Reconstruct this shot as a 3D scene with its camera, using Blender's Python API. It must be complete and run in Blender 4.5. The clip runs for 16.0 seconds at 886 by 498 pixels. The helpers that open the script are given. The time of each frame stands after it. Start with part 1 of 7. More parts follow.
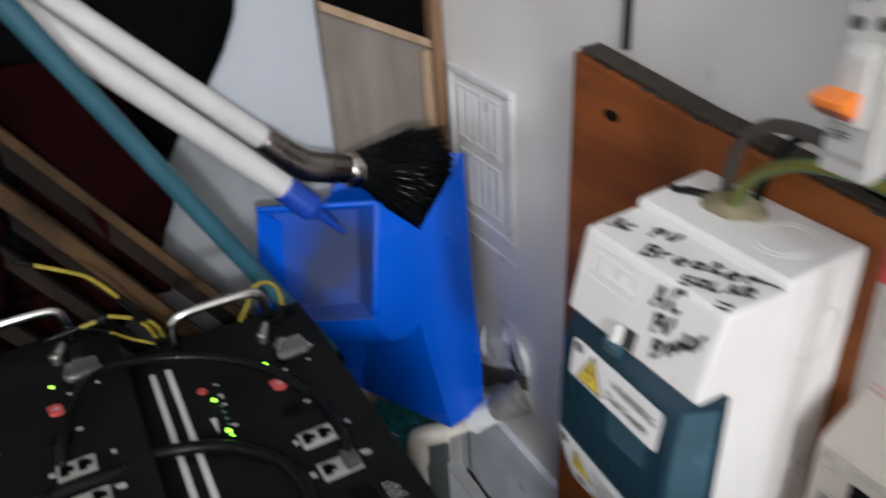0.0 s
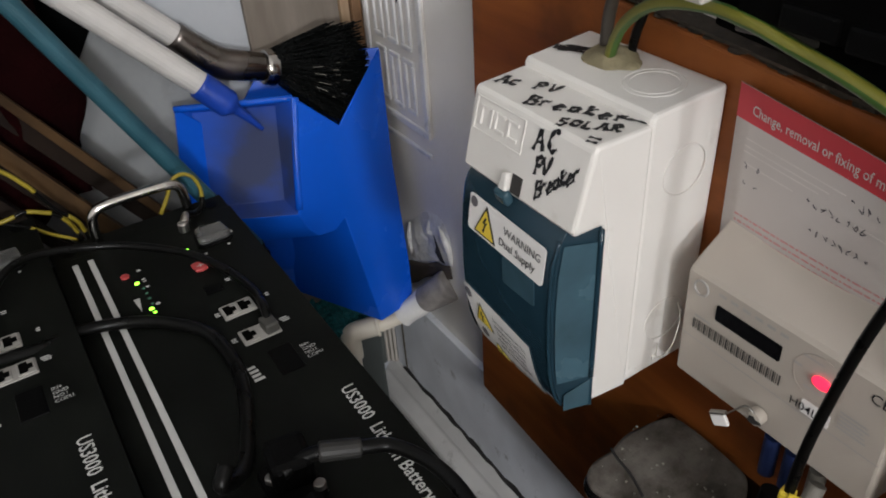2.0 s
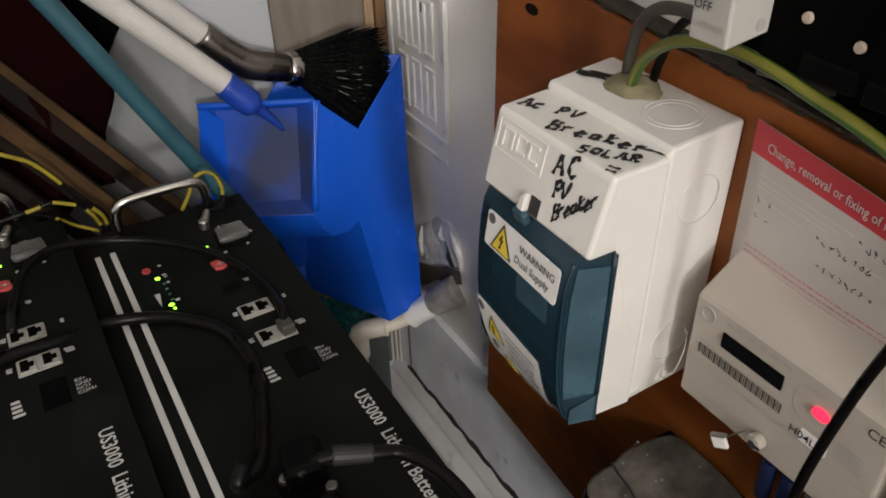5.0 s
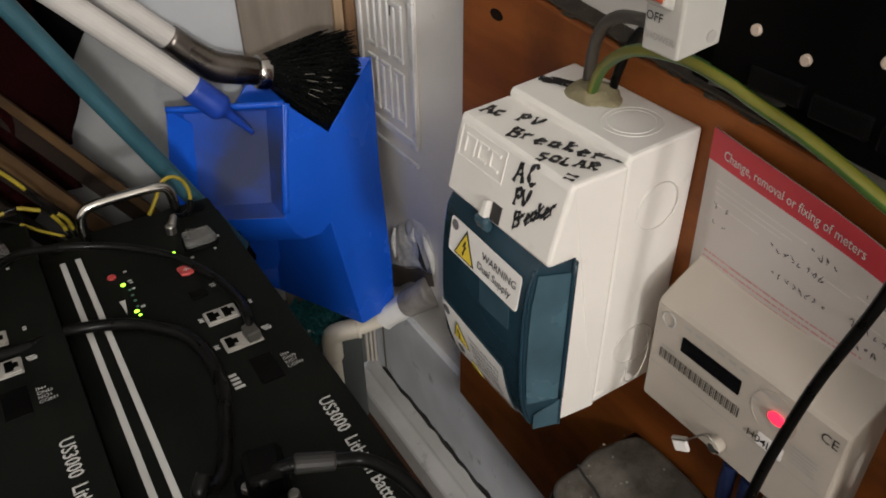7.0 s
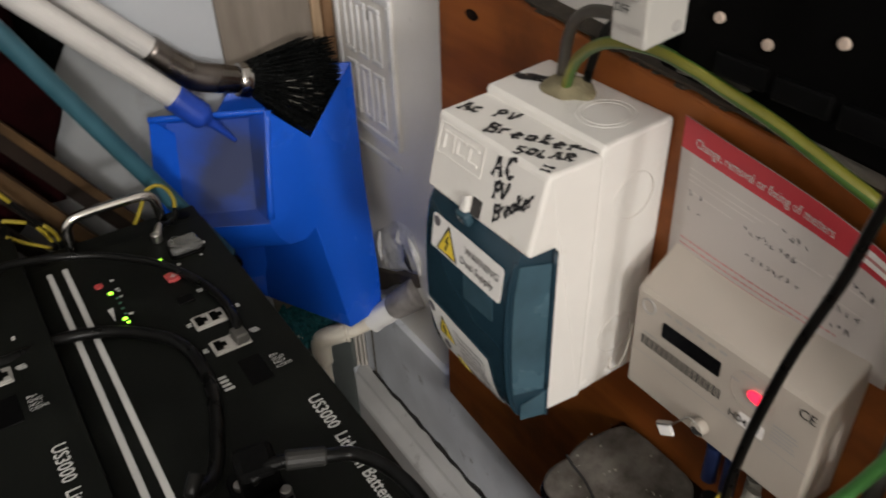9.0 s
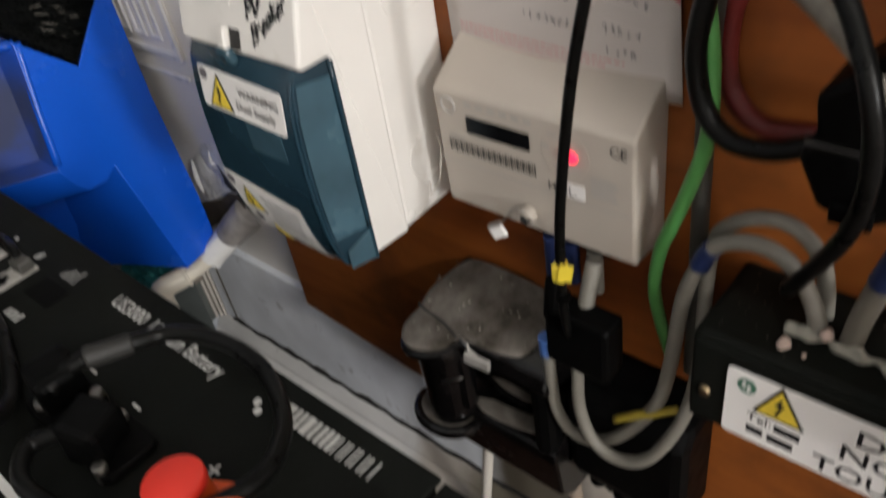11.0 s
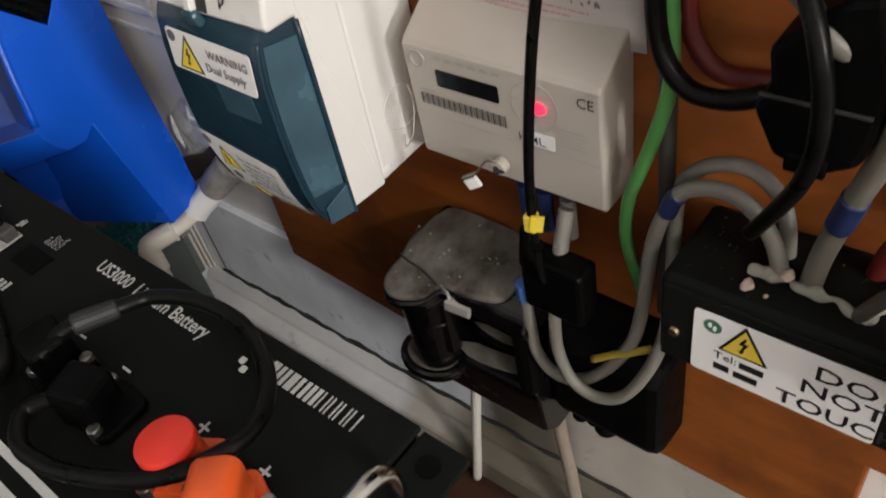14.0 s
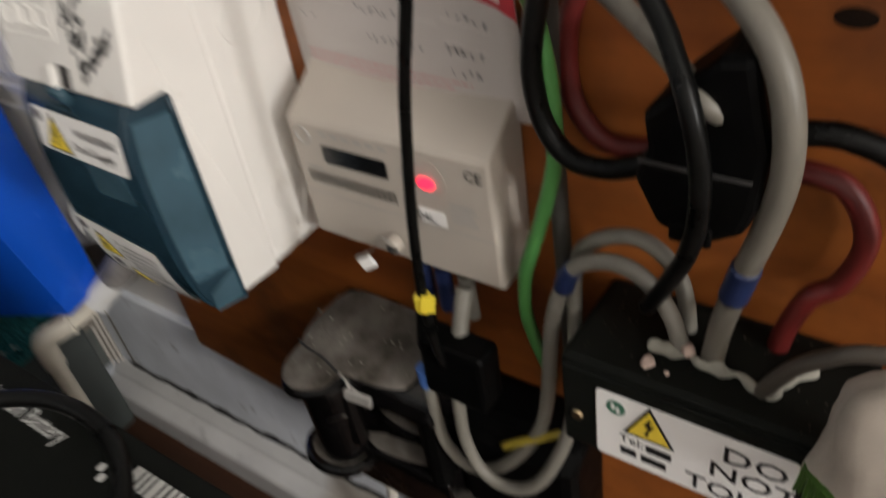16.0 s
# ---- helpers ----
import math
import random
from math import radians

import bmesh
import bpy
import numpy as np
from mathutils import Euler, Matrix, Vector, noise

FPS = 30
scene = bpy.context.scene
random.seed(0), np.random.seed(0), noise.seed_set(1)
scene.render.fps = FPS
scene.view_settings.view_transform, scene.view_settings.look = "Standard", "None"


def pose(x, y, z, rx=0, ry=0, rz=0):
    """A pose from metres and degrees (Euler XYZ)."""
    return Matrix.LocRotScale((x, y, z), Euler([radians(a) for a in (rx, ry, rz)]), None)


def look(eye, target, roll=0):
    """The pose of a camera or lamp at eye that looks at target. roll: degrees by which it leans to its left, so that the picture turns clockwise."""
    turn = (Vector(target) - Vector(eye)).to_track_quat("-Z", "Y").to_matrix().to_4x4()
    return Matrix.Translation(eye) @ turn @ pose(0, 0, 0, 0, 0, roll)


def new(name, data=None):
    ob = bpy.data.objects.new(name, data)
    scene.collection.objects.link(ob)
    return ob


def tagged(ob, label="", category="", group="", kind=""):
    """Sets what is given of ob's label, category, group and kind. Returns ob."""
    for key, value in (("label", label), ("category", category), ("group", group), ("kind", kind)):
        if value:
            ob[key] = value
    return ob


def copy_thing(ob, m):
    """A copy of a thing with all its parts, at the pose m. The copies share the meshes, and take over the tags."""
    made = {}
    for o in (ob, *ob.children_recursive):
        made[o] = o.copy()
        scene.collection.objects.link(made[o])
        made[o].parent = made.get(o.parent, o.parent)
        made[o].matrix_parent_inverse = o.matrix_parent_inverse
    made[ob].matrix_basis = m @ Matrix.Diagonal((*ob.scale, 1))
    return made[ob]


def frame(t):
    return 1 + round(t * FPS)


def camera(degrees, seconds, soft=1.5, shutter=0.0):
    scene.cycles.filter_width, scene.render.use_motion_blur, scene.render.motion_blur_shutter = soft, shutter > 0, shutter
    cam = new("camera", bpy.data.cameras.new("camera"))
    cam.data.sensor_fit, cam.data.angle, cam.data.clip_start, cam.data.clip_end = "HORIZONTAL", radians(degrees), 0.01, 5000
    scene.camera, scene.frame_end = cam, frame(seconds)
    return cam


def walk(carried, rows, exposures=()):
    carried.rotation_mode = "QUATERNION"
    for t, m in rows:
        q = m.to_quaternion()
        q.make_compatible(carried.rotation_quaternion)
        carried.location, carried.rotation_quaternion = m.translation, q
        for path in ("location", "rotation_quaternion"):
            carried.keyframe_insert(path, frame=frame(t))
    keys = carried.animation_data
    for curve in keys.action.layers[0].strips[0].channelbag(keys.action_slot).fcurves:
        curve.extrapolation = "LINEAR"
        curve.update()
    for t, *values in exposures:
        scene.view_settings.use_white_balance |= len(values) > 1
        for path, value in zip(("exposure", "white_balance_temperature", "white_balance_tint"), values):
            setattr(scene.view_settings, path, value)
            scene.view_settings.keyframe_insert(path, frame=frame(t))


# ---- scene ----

# Modelling unit: one tenth of a metre or so; GRID metres each. Height 3.09 is the floor.
GRID, FLOOR = 0.104, 3.09
# <cam>
cam = camera(58.48, 16.0, soft=1.8, shutter=0.7)
ROWS = [
    (0, (-0.2295, -0.1884, 0.7574), (0.1531, 0.5841, 0.2505), -3.88),
    (0.2, (-0.2202, -0.2105, 0.7588), (0.1775, 0.5440, 0.2368), -5.08),
    (0.5, (-0.2210, -0.2288, 0.7582), (0.2349, 0.4909, 0.2346), -2.90),
    (1, (-0.2244, -0.2344, 0.7376), (0.2247, 0.4687, 0.1862), -3.94),
    (1.5, (-0.2280, -0.2363, 0.7279), (0.2029, 0.4661, 0.1614), -4.56),
    (2, (-0.2283, -0.2383, 0.7324), (0.1817, 0.4698, 0.1575), -4.39),
    (2.5, (-0.2289, -0.2400, 0.7401), (0.1742, 0.4711, 0.1640), -3.57),
    (3, (-0.2305, -0.2415, 0.7412), (0.1874, 0.4605, 0.1646), -2.38),
    (3.5, (-0.2348, -0.2423, 0.7467), (0.1866, 0.4562, 0.1683), -1.83),
    (4, (-0.2383, -0.2384, 0.7472), (0.1723, 0.4661, 0.1683), -1.66),
    (4.2, (-0.2394, -0.2390, 0.7480), (0.1672, 0.4672, 0.1683), -1.65),
    (6.3, (-0.2287, -0.2361, 0.7520), (0.1752, 0.4674, 0.1672), -1.86),
    (6.5, (-0.2281, -0.2380, 0.7531), (0.1818, 0.4613, 0.1675), -1.70),
    (7, (-0.2257, -0.2420, 0.7545), (0.1950, 0.4511, 0.1691), -1.22),
    (7.5, (-0.2305, -0.2349, 0.7580), (0.1858, 0.4617, 0.1737), -0.68),
    (8, (-0.2331, -0.2348, 0.7542), (0.1777, 0.4698, 0.1756), -0.44),
    (8.2, (-0.2330, -0.2359, 0.7537), (0.1746, 0.4719, 0.1768), -0.33),
    (10.3, (-0.2183, -0.2773, 0.7493), (0.3209, 0.3270, 0.1627), -8.38),
    (10.5, (-0.2176, -0.2776, 0.7312), (0.3371, 0.3096, 0.1415), -8.47),
    (11, (-0.2146, -0.2837, 0.6718), (0.3166, 0.2864, 0.0451), -10.64),
    (11.5, (-0.2137, -0.2847, 0.6501), (0.2762, 0.2644, -0.0270), -12.92),
    (12, (-0.2120, -0.2878, 0.6492), (0.2666, 0.2533, -0.0422), -13.64),
    (12.5, (-0.2123, -0.2901, 0.6509), (0.2651, 0.2505, -0.0418), -13.62),
    (13, (-0.2121, -0.2909, 0.6529), (0.2642, 0.2547, -0.0366), -13.49),
    (13.5, (-0.2083, -0.2931, 0.6727), (0.2675, 0.2544, -0.0157), -13.71),
    (14, (-0.2087, -0.2919, 0.6824), (0.2810, 0.2439, -0.0054), -13.26),
    (14.5, (-0.2086, -0.2891, 0.7084), (0.2919, 0.2523, 0.0328), -12.22),
    (15, (-0.2065, -0.2923, 0.7205), (0.3419, 0.2717, 0.1032), -11.81),
    (15.2, (-0.2073, -0.2904, 0.7194), (0.3598, 0.2577, 0.1045), -10.68),
    (15.5, (-0.2054, -0.2939, 0.7169), (0.3778, 0.2349, 0.1003), -9.61),
    (15.8, (-0.2017, -0.3140, 0.6700), (0.4155, 0.2412, 0.1124), -9.87),
    (16, (-0.1832, -0.2990, 0.6632), (0.4127, 0.2088, 0.0411), -10.22),
]
# </cam>
EXPOSURES = [(0.0, 0.17, 5850, 10), (0.6, -0.20, 5950, 10), (2.5, -0.22, 6300, 10), (4.2, -0.19, 6600, 10), (6.5, -0.18, 6720, 10), (8.2, -0.20, 6720, 10), (10.5, 0.02, 6500, 10), (13.0, 0.07, 6420, 10), (16.0, -0.10, 6600, 10)]
walk(cam, [(t, look(eye, target, roll)) for t, eye, target, roll in ROWS], EXPOSURES)


def W(p):
    """Modelling units to metres."""
    return Vector((p[0] * GRID, p[1] * GRID, 0.42 + (p[2] - 7.126) * GRID))


# ---- light ----
world = bpy.data.worlds.new("world")
scene.world = world
world.use_nodes = True
bg = world.node_tree.nodes["Background"]
sky = world.node_tree.nodes.new("ShaderNodeTexSky")
sky.sky_type, sky.sun_disc, sky.sun_elevation, sky.sun_rotation = "NISHITA", False, radians(35), radians(200)
world.node_tree.links.new(sky.outputs[0], bg.inputs[0])
bg.inputs[1].default_value = 0.06


def area(name, eye, target, sx, sy, watts, colour):
    lamp = bpy.data.lights.new(name, "AREA")
    lamp.shape, lamp.size, lamp.size_y, lamp.energy, lamp.color = "RECTANGLE", sx, sy, watts, colour
    ob = new(name, lamp)
    ob.matrix_world = look(eye, target)
    return ob


# unseen fill lamp added in the opening behind the camera, high on its left
area("added_fill_lamp", (-1.0, -2.56, 2.03), (0.0, 0.15, 0.40), 0.70, 0.36, 27.0, (1.0, 0.95, 0.89))
# cooler unseen key lamp, added low in the same opening
area("added_key_lamp", (-0.69, -2.56, 1.06), (0.0, 0.15, 0.45), 0.18, 0.24, 30.0, (1.0, 0.985, 0.97))

# ---- materials ----


def mat(name, colour, rough=0.5, metal=0.0, vary=0.12, scale=40.0, bump=0.0, fine=400.0, dirt=None, dirt_amount=0.0, dirt_scale=14.0,
        spec=0.5, coat=0.0, stretch=(1, 1, 1), island=0.0):
    m = bpy.data.materials.new(name)
    m.use_nodes = True
    n, l = m.node_tree.nodes, m.node_tree.links
    b = n["Principled BSDF"]
    b.inputs["Roughness"].default_value, b.inputs["Metallic"].default_value = rough, metal
    b.inputs["Specular IOR Level"].default_value = spec
    b.inputs["Coat Weight"].default_value = coat
    co = n.new("ShaderNodeTexCoord")
    mp = n.new("ShaderNodeMapping")
    mp.inputs["Scale"].default_value = stretch
    l.new(co.outputs["Object"], mp.inputs["Vector"])
    big = n.new("ShaderNodeTexNoise")
    big.inputs["Scale"].default_value, big.inputs["Detail"].default_value = scale, 6
    l.new(mp.outputs[0], big.inputs["Vector"])
    ramp = n.new("ShaderNodeMapRange")
    ramp.inputs["From Min"].default_value, ramp.inputs["From Max"].default_value = 0.3, 0.7
    ramp.inputs["To Min"].default_value, ramp.inputs["To Max"].default_value = 1 - vary, 1 + vary
    l.new(big.outputs[0], ramp.inputs["Value"])
    mul = n.new("ShaderNodeVectorMath")
    mul.operation = "SCALE"
    mul.inputs[0].default_value = colour[:3]
    l.new(ramp.outputs[0], mul.inputs["Scale"])
    out = mul.outputs[0]
    if dirt:
        dn = n.new("ShaderNodeTexNoise")
        dn.inputs["Scale"].default_value, dn.inputs["Detail"].default_value, dn.inputs["Roughness"].default_value = dirt_scale, 8, 0.65
        l.new(co.outputs["Object"], dn.inputs["Vector"])
        dr = n.new("ShaderNodeMapRange")
        dr.inputs["From Min"].default_value, dr.inputs["From Max"].default_value = 0.68 - 0.36 * dirt_amount, 0.80 - 0.2 * dirt_amount
        l.new(dn.outputs[0], dr.inputs["Value"])
        mix = n.new("ShaderNodeMix")
        mix.data_type = "RGBA"
        l.new(dr.outputs[0], mix.inputs["Factor"])
        l.new(out, mix.inputs["A"])
        mix.inputs["B"].default_value = (*dirt, 1)
        out = mix.outputs["Result"]
    l.new(out, b.inputs["Base Color"])
    rr = n.new("ShaderNodeMapRange")
    rr.inputs["From Min"].default_value, rr.inputs["From Max"].default_value = 0.3, 0.7
    rr.inputs["To Min"].default_value, rr.inputs["To Max"].default_value = max(0.02, rough - 0.08), min(1, rough + 0.08)
    l.new(big.outputs[0], rr.inputs["Value"])
    l.new(rr.outputs[0], b.inputs["Roughness"])
    if bump:
        f = n.new("ShaderNodeTexNoise")
        f.inputs["Scale"].default_value, f.inputs["Detail"].default_value = fine, 4
        l.new(mp.outputs[0], f.inputs["Vector"])
        bp = n.new("ShaderNodeBump")
        bp.inputs["Strength"].default_value, bp.inputs["Distance"].default_value = bump, 0.002
        l.new(f.outputs[0], bp.inputs["Height"])
        l.new(bp.outputs[0], b.inputs["Normal"])
    return m


def glow(name, colour, strength):
    m = bpy.data.materials.new(name)
    m.use_nodes = True
    b = m.node_tree.nodes["Principled BSDF"]
    b.inputs["Base Color"].default_value = (*colour, 1)
    b.inputs["Emission Color"].default_value = (*colour, 1)
    b.inputs["Emission Strength"].default_value = strength
    return m


def wood(name, dark, light, rough, rings=9.0, stretch=(1, 1, 1), coat=0.0, grime=None):
    """Grain runs along the axis whose stretch is small."""
    m = bpy.data.materials.new(name)
    m.use_nodes = True
    n, l = m.node_tree.nodes, m.node_tree.links
    b = n["Principled BSDF"]
    co = n.new("ShaderNodeTexCoord")
    mp = n.new("ShaderNodeMapping")
    mp.inputs["Scale"].default_value = stretch
    l.new(co.outputs["Object"], mp.inputs[0])
    a = n.new("ShaderNodeTexNoise")
    a.inputs["Scale"].default_value, a.inputs["Detail"].default_value, a.inputs["Distortion"].default_value = rings, 8, 1.2
    l.new(mp.outputs[0], a.inputs["Vector"])
    f = n.new("ShaderNodeTexNoise")
    f.inputs["Scale"].default_value, f.inputs["Detail"].default_value = rings * 9, 5
    l.new(mp.outputs[0], f.inputs["Vector"])
    blend = n.new("ShaderNodeMath")
    blend.operation = "MULTIPLY_ADD"
    blend.inputs[1].default_value = 0.45
    l.new(f.outputs[0], blend.inputs[0])
    l.new(a.outputs[0], blend.inputs[2])
    r = n.new("ShaderNodeValToRGB")
    r.color_ramp.elements[0].position, r.color_ramp.elements[1].position = 0.5, 0.95
    r.color_ramp.elements[0].color, r.color_ramp.elements[1].color = (*dark, 1), (*light, 1)
    l.new(blend.outputs[0], r.inputs[0])
    out = r.outputs[0]
    if grime:
        g = n.new("ShaderNodeTexNoise")
        g.inputs["Scale"].default_value, g.inputs["Detail"].default_value, g.inputs["Roughness"].default_value = 11, 7, 0.6
        l.new(co.outputs["Object"], g.inputs["Vector"])
        gr = n.new("ShaderNodeMapRange")
        gr.inputs["From Min"].default_value, gr.inputs["From Max"].default_value = 0.46, 0.72
        gr.inputs["To Max"].default_value = 0.8
        l.new(g.outputs[0], gr.inputs["Value"])
        mix = n.new("ShaderNodeMix")
        mix.data_type = "RGBA"
        l.new(gr.outputs[0], mix.inputs["Factor"])
        l.new(out, mix.inputs["A"])
        mix.inputs["B"].default_value = (*grime, 1)
        out = mix.outputs["Result"]
    l.new(out, b.inputs["Base Color"])
    b.inputs["Roughness"].default_value, b.inputs["Coat Weight"].default_value = rough, coat
    b.inputs["Coat Roughness"].default_value = 0.25
    b.inputs["Specular IOR Level"].default_value = 0.25
    bp = n.new("ShaderNodeBump")
    bp.inputs["Strength"].default_value, bp.inputs["Distance"].default_value = 0.25, 0.001
    l.new(blend.outputs[0], bp.inputs["Height"])
    l.new(bp.outputs[0], b.inputs["Normal"])
    return m


M_WALL = mat("painted_plaster", (0.80, 0.775, 0.74), 0.7, vary=0.06, scale=9, bump=0.25, fine=160, dirt=(0.36, 0.33, 0.29), dirt_amount=0.12, dirt_scale=14)
# end wall: white paint darkened to grey, standing for the corner's shade
M_WALL_WHITE = mat("shaded_white_emulsion", (0.43, 0.45, 0.48), 0.6, vary=0.05, scale=7, bump=0.15, fine=120, dirt=(0.30, 0.30, 0.30), dirt_amount=0.12, dirt_scale=6)
M_ROUGH_PLASTER = mat("patched_plaster", (0.70, 0.69, 0.67), 0.55, vary=0.2, scale=60, bump=0.9, fine=90, dirt=(0.2, 0.17, 0.15), dirt_amount=0.35, dirt_scale=40)
M_PANEL_GREY = mat("grubby_beige_paint", (0.50, 0.46, 0.41), 0.7, vary=0.15, scale=14, bump=0.3, fine=120, dirt=(0.24, 0.20, 0.16), dirt_amount=0.22, dirt_scale=12)
M_SKIRT = mat("gloss_white_skirting", (0.15, 0.132, 0.10), 0.5, vary=0.16, scale=25, bump=0.2, fine=90, dirt=(0.055, 0.046, 0.034), dirt_amount=0.5, dirt_scale=22)
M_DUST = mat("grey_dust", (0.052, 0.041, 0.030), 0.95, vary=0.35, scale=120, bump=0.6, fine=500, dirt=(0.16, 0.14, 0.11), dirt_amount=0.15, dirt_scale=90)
M_CRACK = mat("dark_gap", (0.03, 0.028, 0.027), 0.9)
M_FLOOR = wood("floorboards", (0.022, 0.009, 0.005), (0.08, 0.034, 0.017), 0.6, 10, (1, 0.12, 1))
M_BOARD = wood("varnished_board", (0.15, 0.036, 0.007), (0.40, 0.125, 0.024), 0.55, 7, (1, 0.10, 1), 0.04, (0.075, 0.026, 0.010))
M_PLY = wood("bare_plywood", (0.16, 0.135, 0.11), (0.27, 0.235, 0.20), 0.75, 12, (1, 1, 0.2))
M_TRIM = wood("pine_trim", (0.26, 0.17, 0.10), (0.48, 0.35, 0.23), 0.65, 14, (1, 1, 0.15))
M_TRIM_DARK = wood("stained_post", (0.13, 0.07, 0.035), (0.30, 0.18, 0.10), 0.6, 14, (1, 1, 0.15))
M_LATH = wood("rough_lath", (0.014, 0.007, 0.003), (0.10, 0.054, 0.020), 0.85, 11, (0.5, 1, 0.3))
M_KNOT = mat("wood_knot", (0.010, 0.005, 0.003), 0.8, vary=0.4, scale=200, spec=0.1)
M_ABS = mat("white_enclosure_plastic", (0.80, 0.775, 0.735), 0.38, vary=0.03, scale=20, bump=0.05, fine=900, dirt=(0.60, 0.555, 0.48), dirt_amount=0.33, dirt_scale=16)
M_MCB = mat("aged_breaker_plastic", (0.50, 0.485, 0.45), 0.45, vary=0.05, scale=25, bump=0.05, fine=900, dirt=(0.32, 0.29, 0.25), dirt_amount=0.15, dirt_scale=40)
M_METER = mat("cream_meter_plastic", (0.45, 0.405, 0.352), 0.42, vary=0.03, scale=25, bump=0.06, fine=1200, dirt=(0.42, 0.37, 0.31), dirt_amount=0.08, dirt_scale=30)
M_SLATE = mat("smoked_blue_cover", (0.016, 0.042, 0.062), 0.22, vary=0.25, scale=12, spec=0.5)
M_SLATE_LIGHT = mat("smoked_blue_window_sheen", (0.048, 0.10, 0.132), 0.25, vary=0.35, scale=22)
M_PAPER = mat("white_label", (0.82, 0.80, 0.78), 0.45, vary=0.02)
M_CARD = mat("white_card", (0.52, 0.48, 0.455), 0.7, vary=0.03, scale=10, bump=0.05, fine=600, dirt=(0.46, 0.41, 0.37), dirt_amount=0.12)
M_RED_PRINT = mat("red_print", (0.52, 0.035, 0.05), 0.6, vary=0.06)
M_PINK_TEXT = mat("red_small_print", (0.55, 0.25, 0.25), 0.7)
M_GREY_PRINT = mat("grey_print", (0.40, 0.38, 0.36), 0.7)
M_WHITE_PRINT = mat("white_print", (0.55, 0.55, 0.53), 0.5, vary=0.04)
M_INK = mat("black_marker", (0.012, 0.012, 0.014), 0.5)
M_PEN = mat("ballpoint_ink", (0.12, 0.11, 0.12), 0.6)
M_YELLOW = mat("warning_yellow", (0.80, 0.60, 0.06), 0.5, vary=0.03)
M_GREEN_LABEL = mat("green_print", (0.05, 0.16, 0.10), 0.5)
M_STEEL_BLACK = mat("black_powder_coat", (0.0060, 0.0067, 0.0056), 0.55, vary=0.3, scale=30, bump=0.12, fine=1500, spec=0.09, dirt=(0.012, 0.0115, 0.010), dirt_amount=0.12, dirt_scale=60)
M_STEEL_BLACK2 = mat("black_chassis", (0.0026, 0.0025, 0.0024), 0.8, vary=0.2, scale=30, spec=0.02)
M_BLACK = mat("black_plastic", (0.0018, 0.0018, 0.0018), 0.5, vary=0.2, scale=60, bump=0.1, fine=700, spec=0.07)
M_BAKELITE = mat("black_bakelite", (0.0035, 0.003, 0.003), 0.22, vary=0.3, scale=40, bump=0.08, fine=120, dirt=(0.05, 0.045, 0.04), dirt_amount=0.1, dirt_scale=18, coat=0.1, spec=0.4)
M_DUSTY = mat("dusty_bakelite", (0.145, 0.13, 0.113), 0.8, vary=0.25, scale=40, bump=0.18, fine=500, dirt=(0.035, 0.027, 0.018), dirt_amount=0.75, dirt_scale=32)
M_RUBBER = mat("black_cable_sheath", (0.0036, 0.0036, 0.0034), 0.32, vary=0.3, scale=90, spec=0.16)
M_GREY_PVC = mat("grey_cable_sheath", (0.17, 0.16, 0.136), 0.5, vary=0.1, scale=30, dirt=(0.12, 0.105, 0.085), dirt_amount=0.3, dirt_scale=25)
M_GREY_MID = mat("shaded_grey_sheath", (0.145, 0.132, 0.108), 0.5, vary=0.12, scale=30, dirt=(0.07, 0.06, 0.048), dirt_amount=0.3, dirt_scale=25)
M_GREY_DARK = mat("dark_grey_cable", (0.05, 0.048, 0.042), 0.5, vary=0.1, scale=30)
M_GREY_SLEEVE = mat("heat_shrink", (0.015, 0.0145, 0.013), 0.6, vary=0.1, scale=30)
M_WHITE_PVC = mat("white_cable", (0.62, 0.58, 0.52), 0.45, vary=0.06, dirt=(0.35, 0.31, 0.26), dirt_amount=0.2)
M_RED_PVC = mat("red_cable", (0.12, 0.012, 0.010), 0.45, vary=0.1)
M_RED_DEEP = mat("deep_red_plastic", (0.055, 0.005, 0.004), 0.5, vary=0.1)
M_GREEN_PVC = mat("green_cable", (0.07, 0.235, 0.062), 0.4, vary=0.1)
M_BLUE_TAPE = mat("blue_tape", (0.012, 0.022, 0.075), 0.4)
M_BLUE_SLEEVE = mat("pale_blue_sleeve", (0.05, 0.12, 0.34), 0.45)
M_YELLOW_TAPE = mat("yellow_tape", (0.72, 0.56, 0.05), 0.4)
M_PUTTY = mat("grey_putty", (0.27, 0.26, 0.22), 0.9, vary=0.2, scale=90, bump=0.6, fine=250)
M_NECK = mat("worn_metal_neck", (0.20, 0.18, 0.165), 0.28, 1.0, vary=0.25, scale=30)
M_PLUG = mat("tan_plug", (0.50, 0.40, 0.33), 0.6)
M_PUTTY_TAN = mat("tan_duct_putty", (0.24, 0.205, 0.12), 0.85, vary=0.2, scale=90, bump=0.7, fine=220)
M_PINK_CRUMB = mat("pale_pink_crumb", (0.55, 0.42, 0.36), 0.9, vary=0.1)
M_CHROME = mat("chrome", (0.50, 0.48, 0.455), 0.17, 1.0, vary=0.06, scale=60)
M_NICKEL = mat("nickel_screw", (0.38, 0.365, 0.34), 0.38, 1.0)
M_BRASS = mat("brass_screw", (0.45, 0.34, 0.2), 0.4, 1.0)
M_ORANGE = mat("orange_connector", (0.70, 0.095, 0.017), 0.45, vary=0.06, scale=40)
M_RED_CAP = mat("red_cap", (0.72, 0.035, 0.02), 0.45, vary=0.05)
M_TOGGLE = mat("orange_toggle", (0.82, 0.22, 0.03), 0.4)
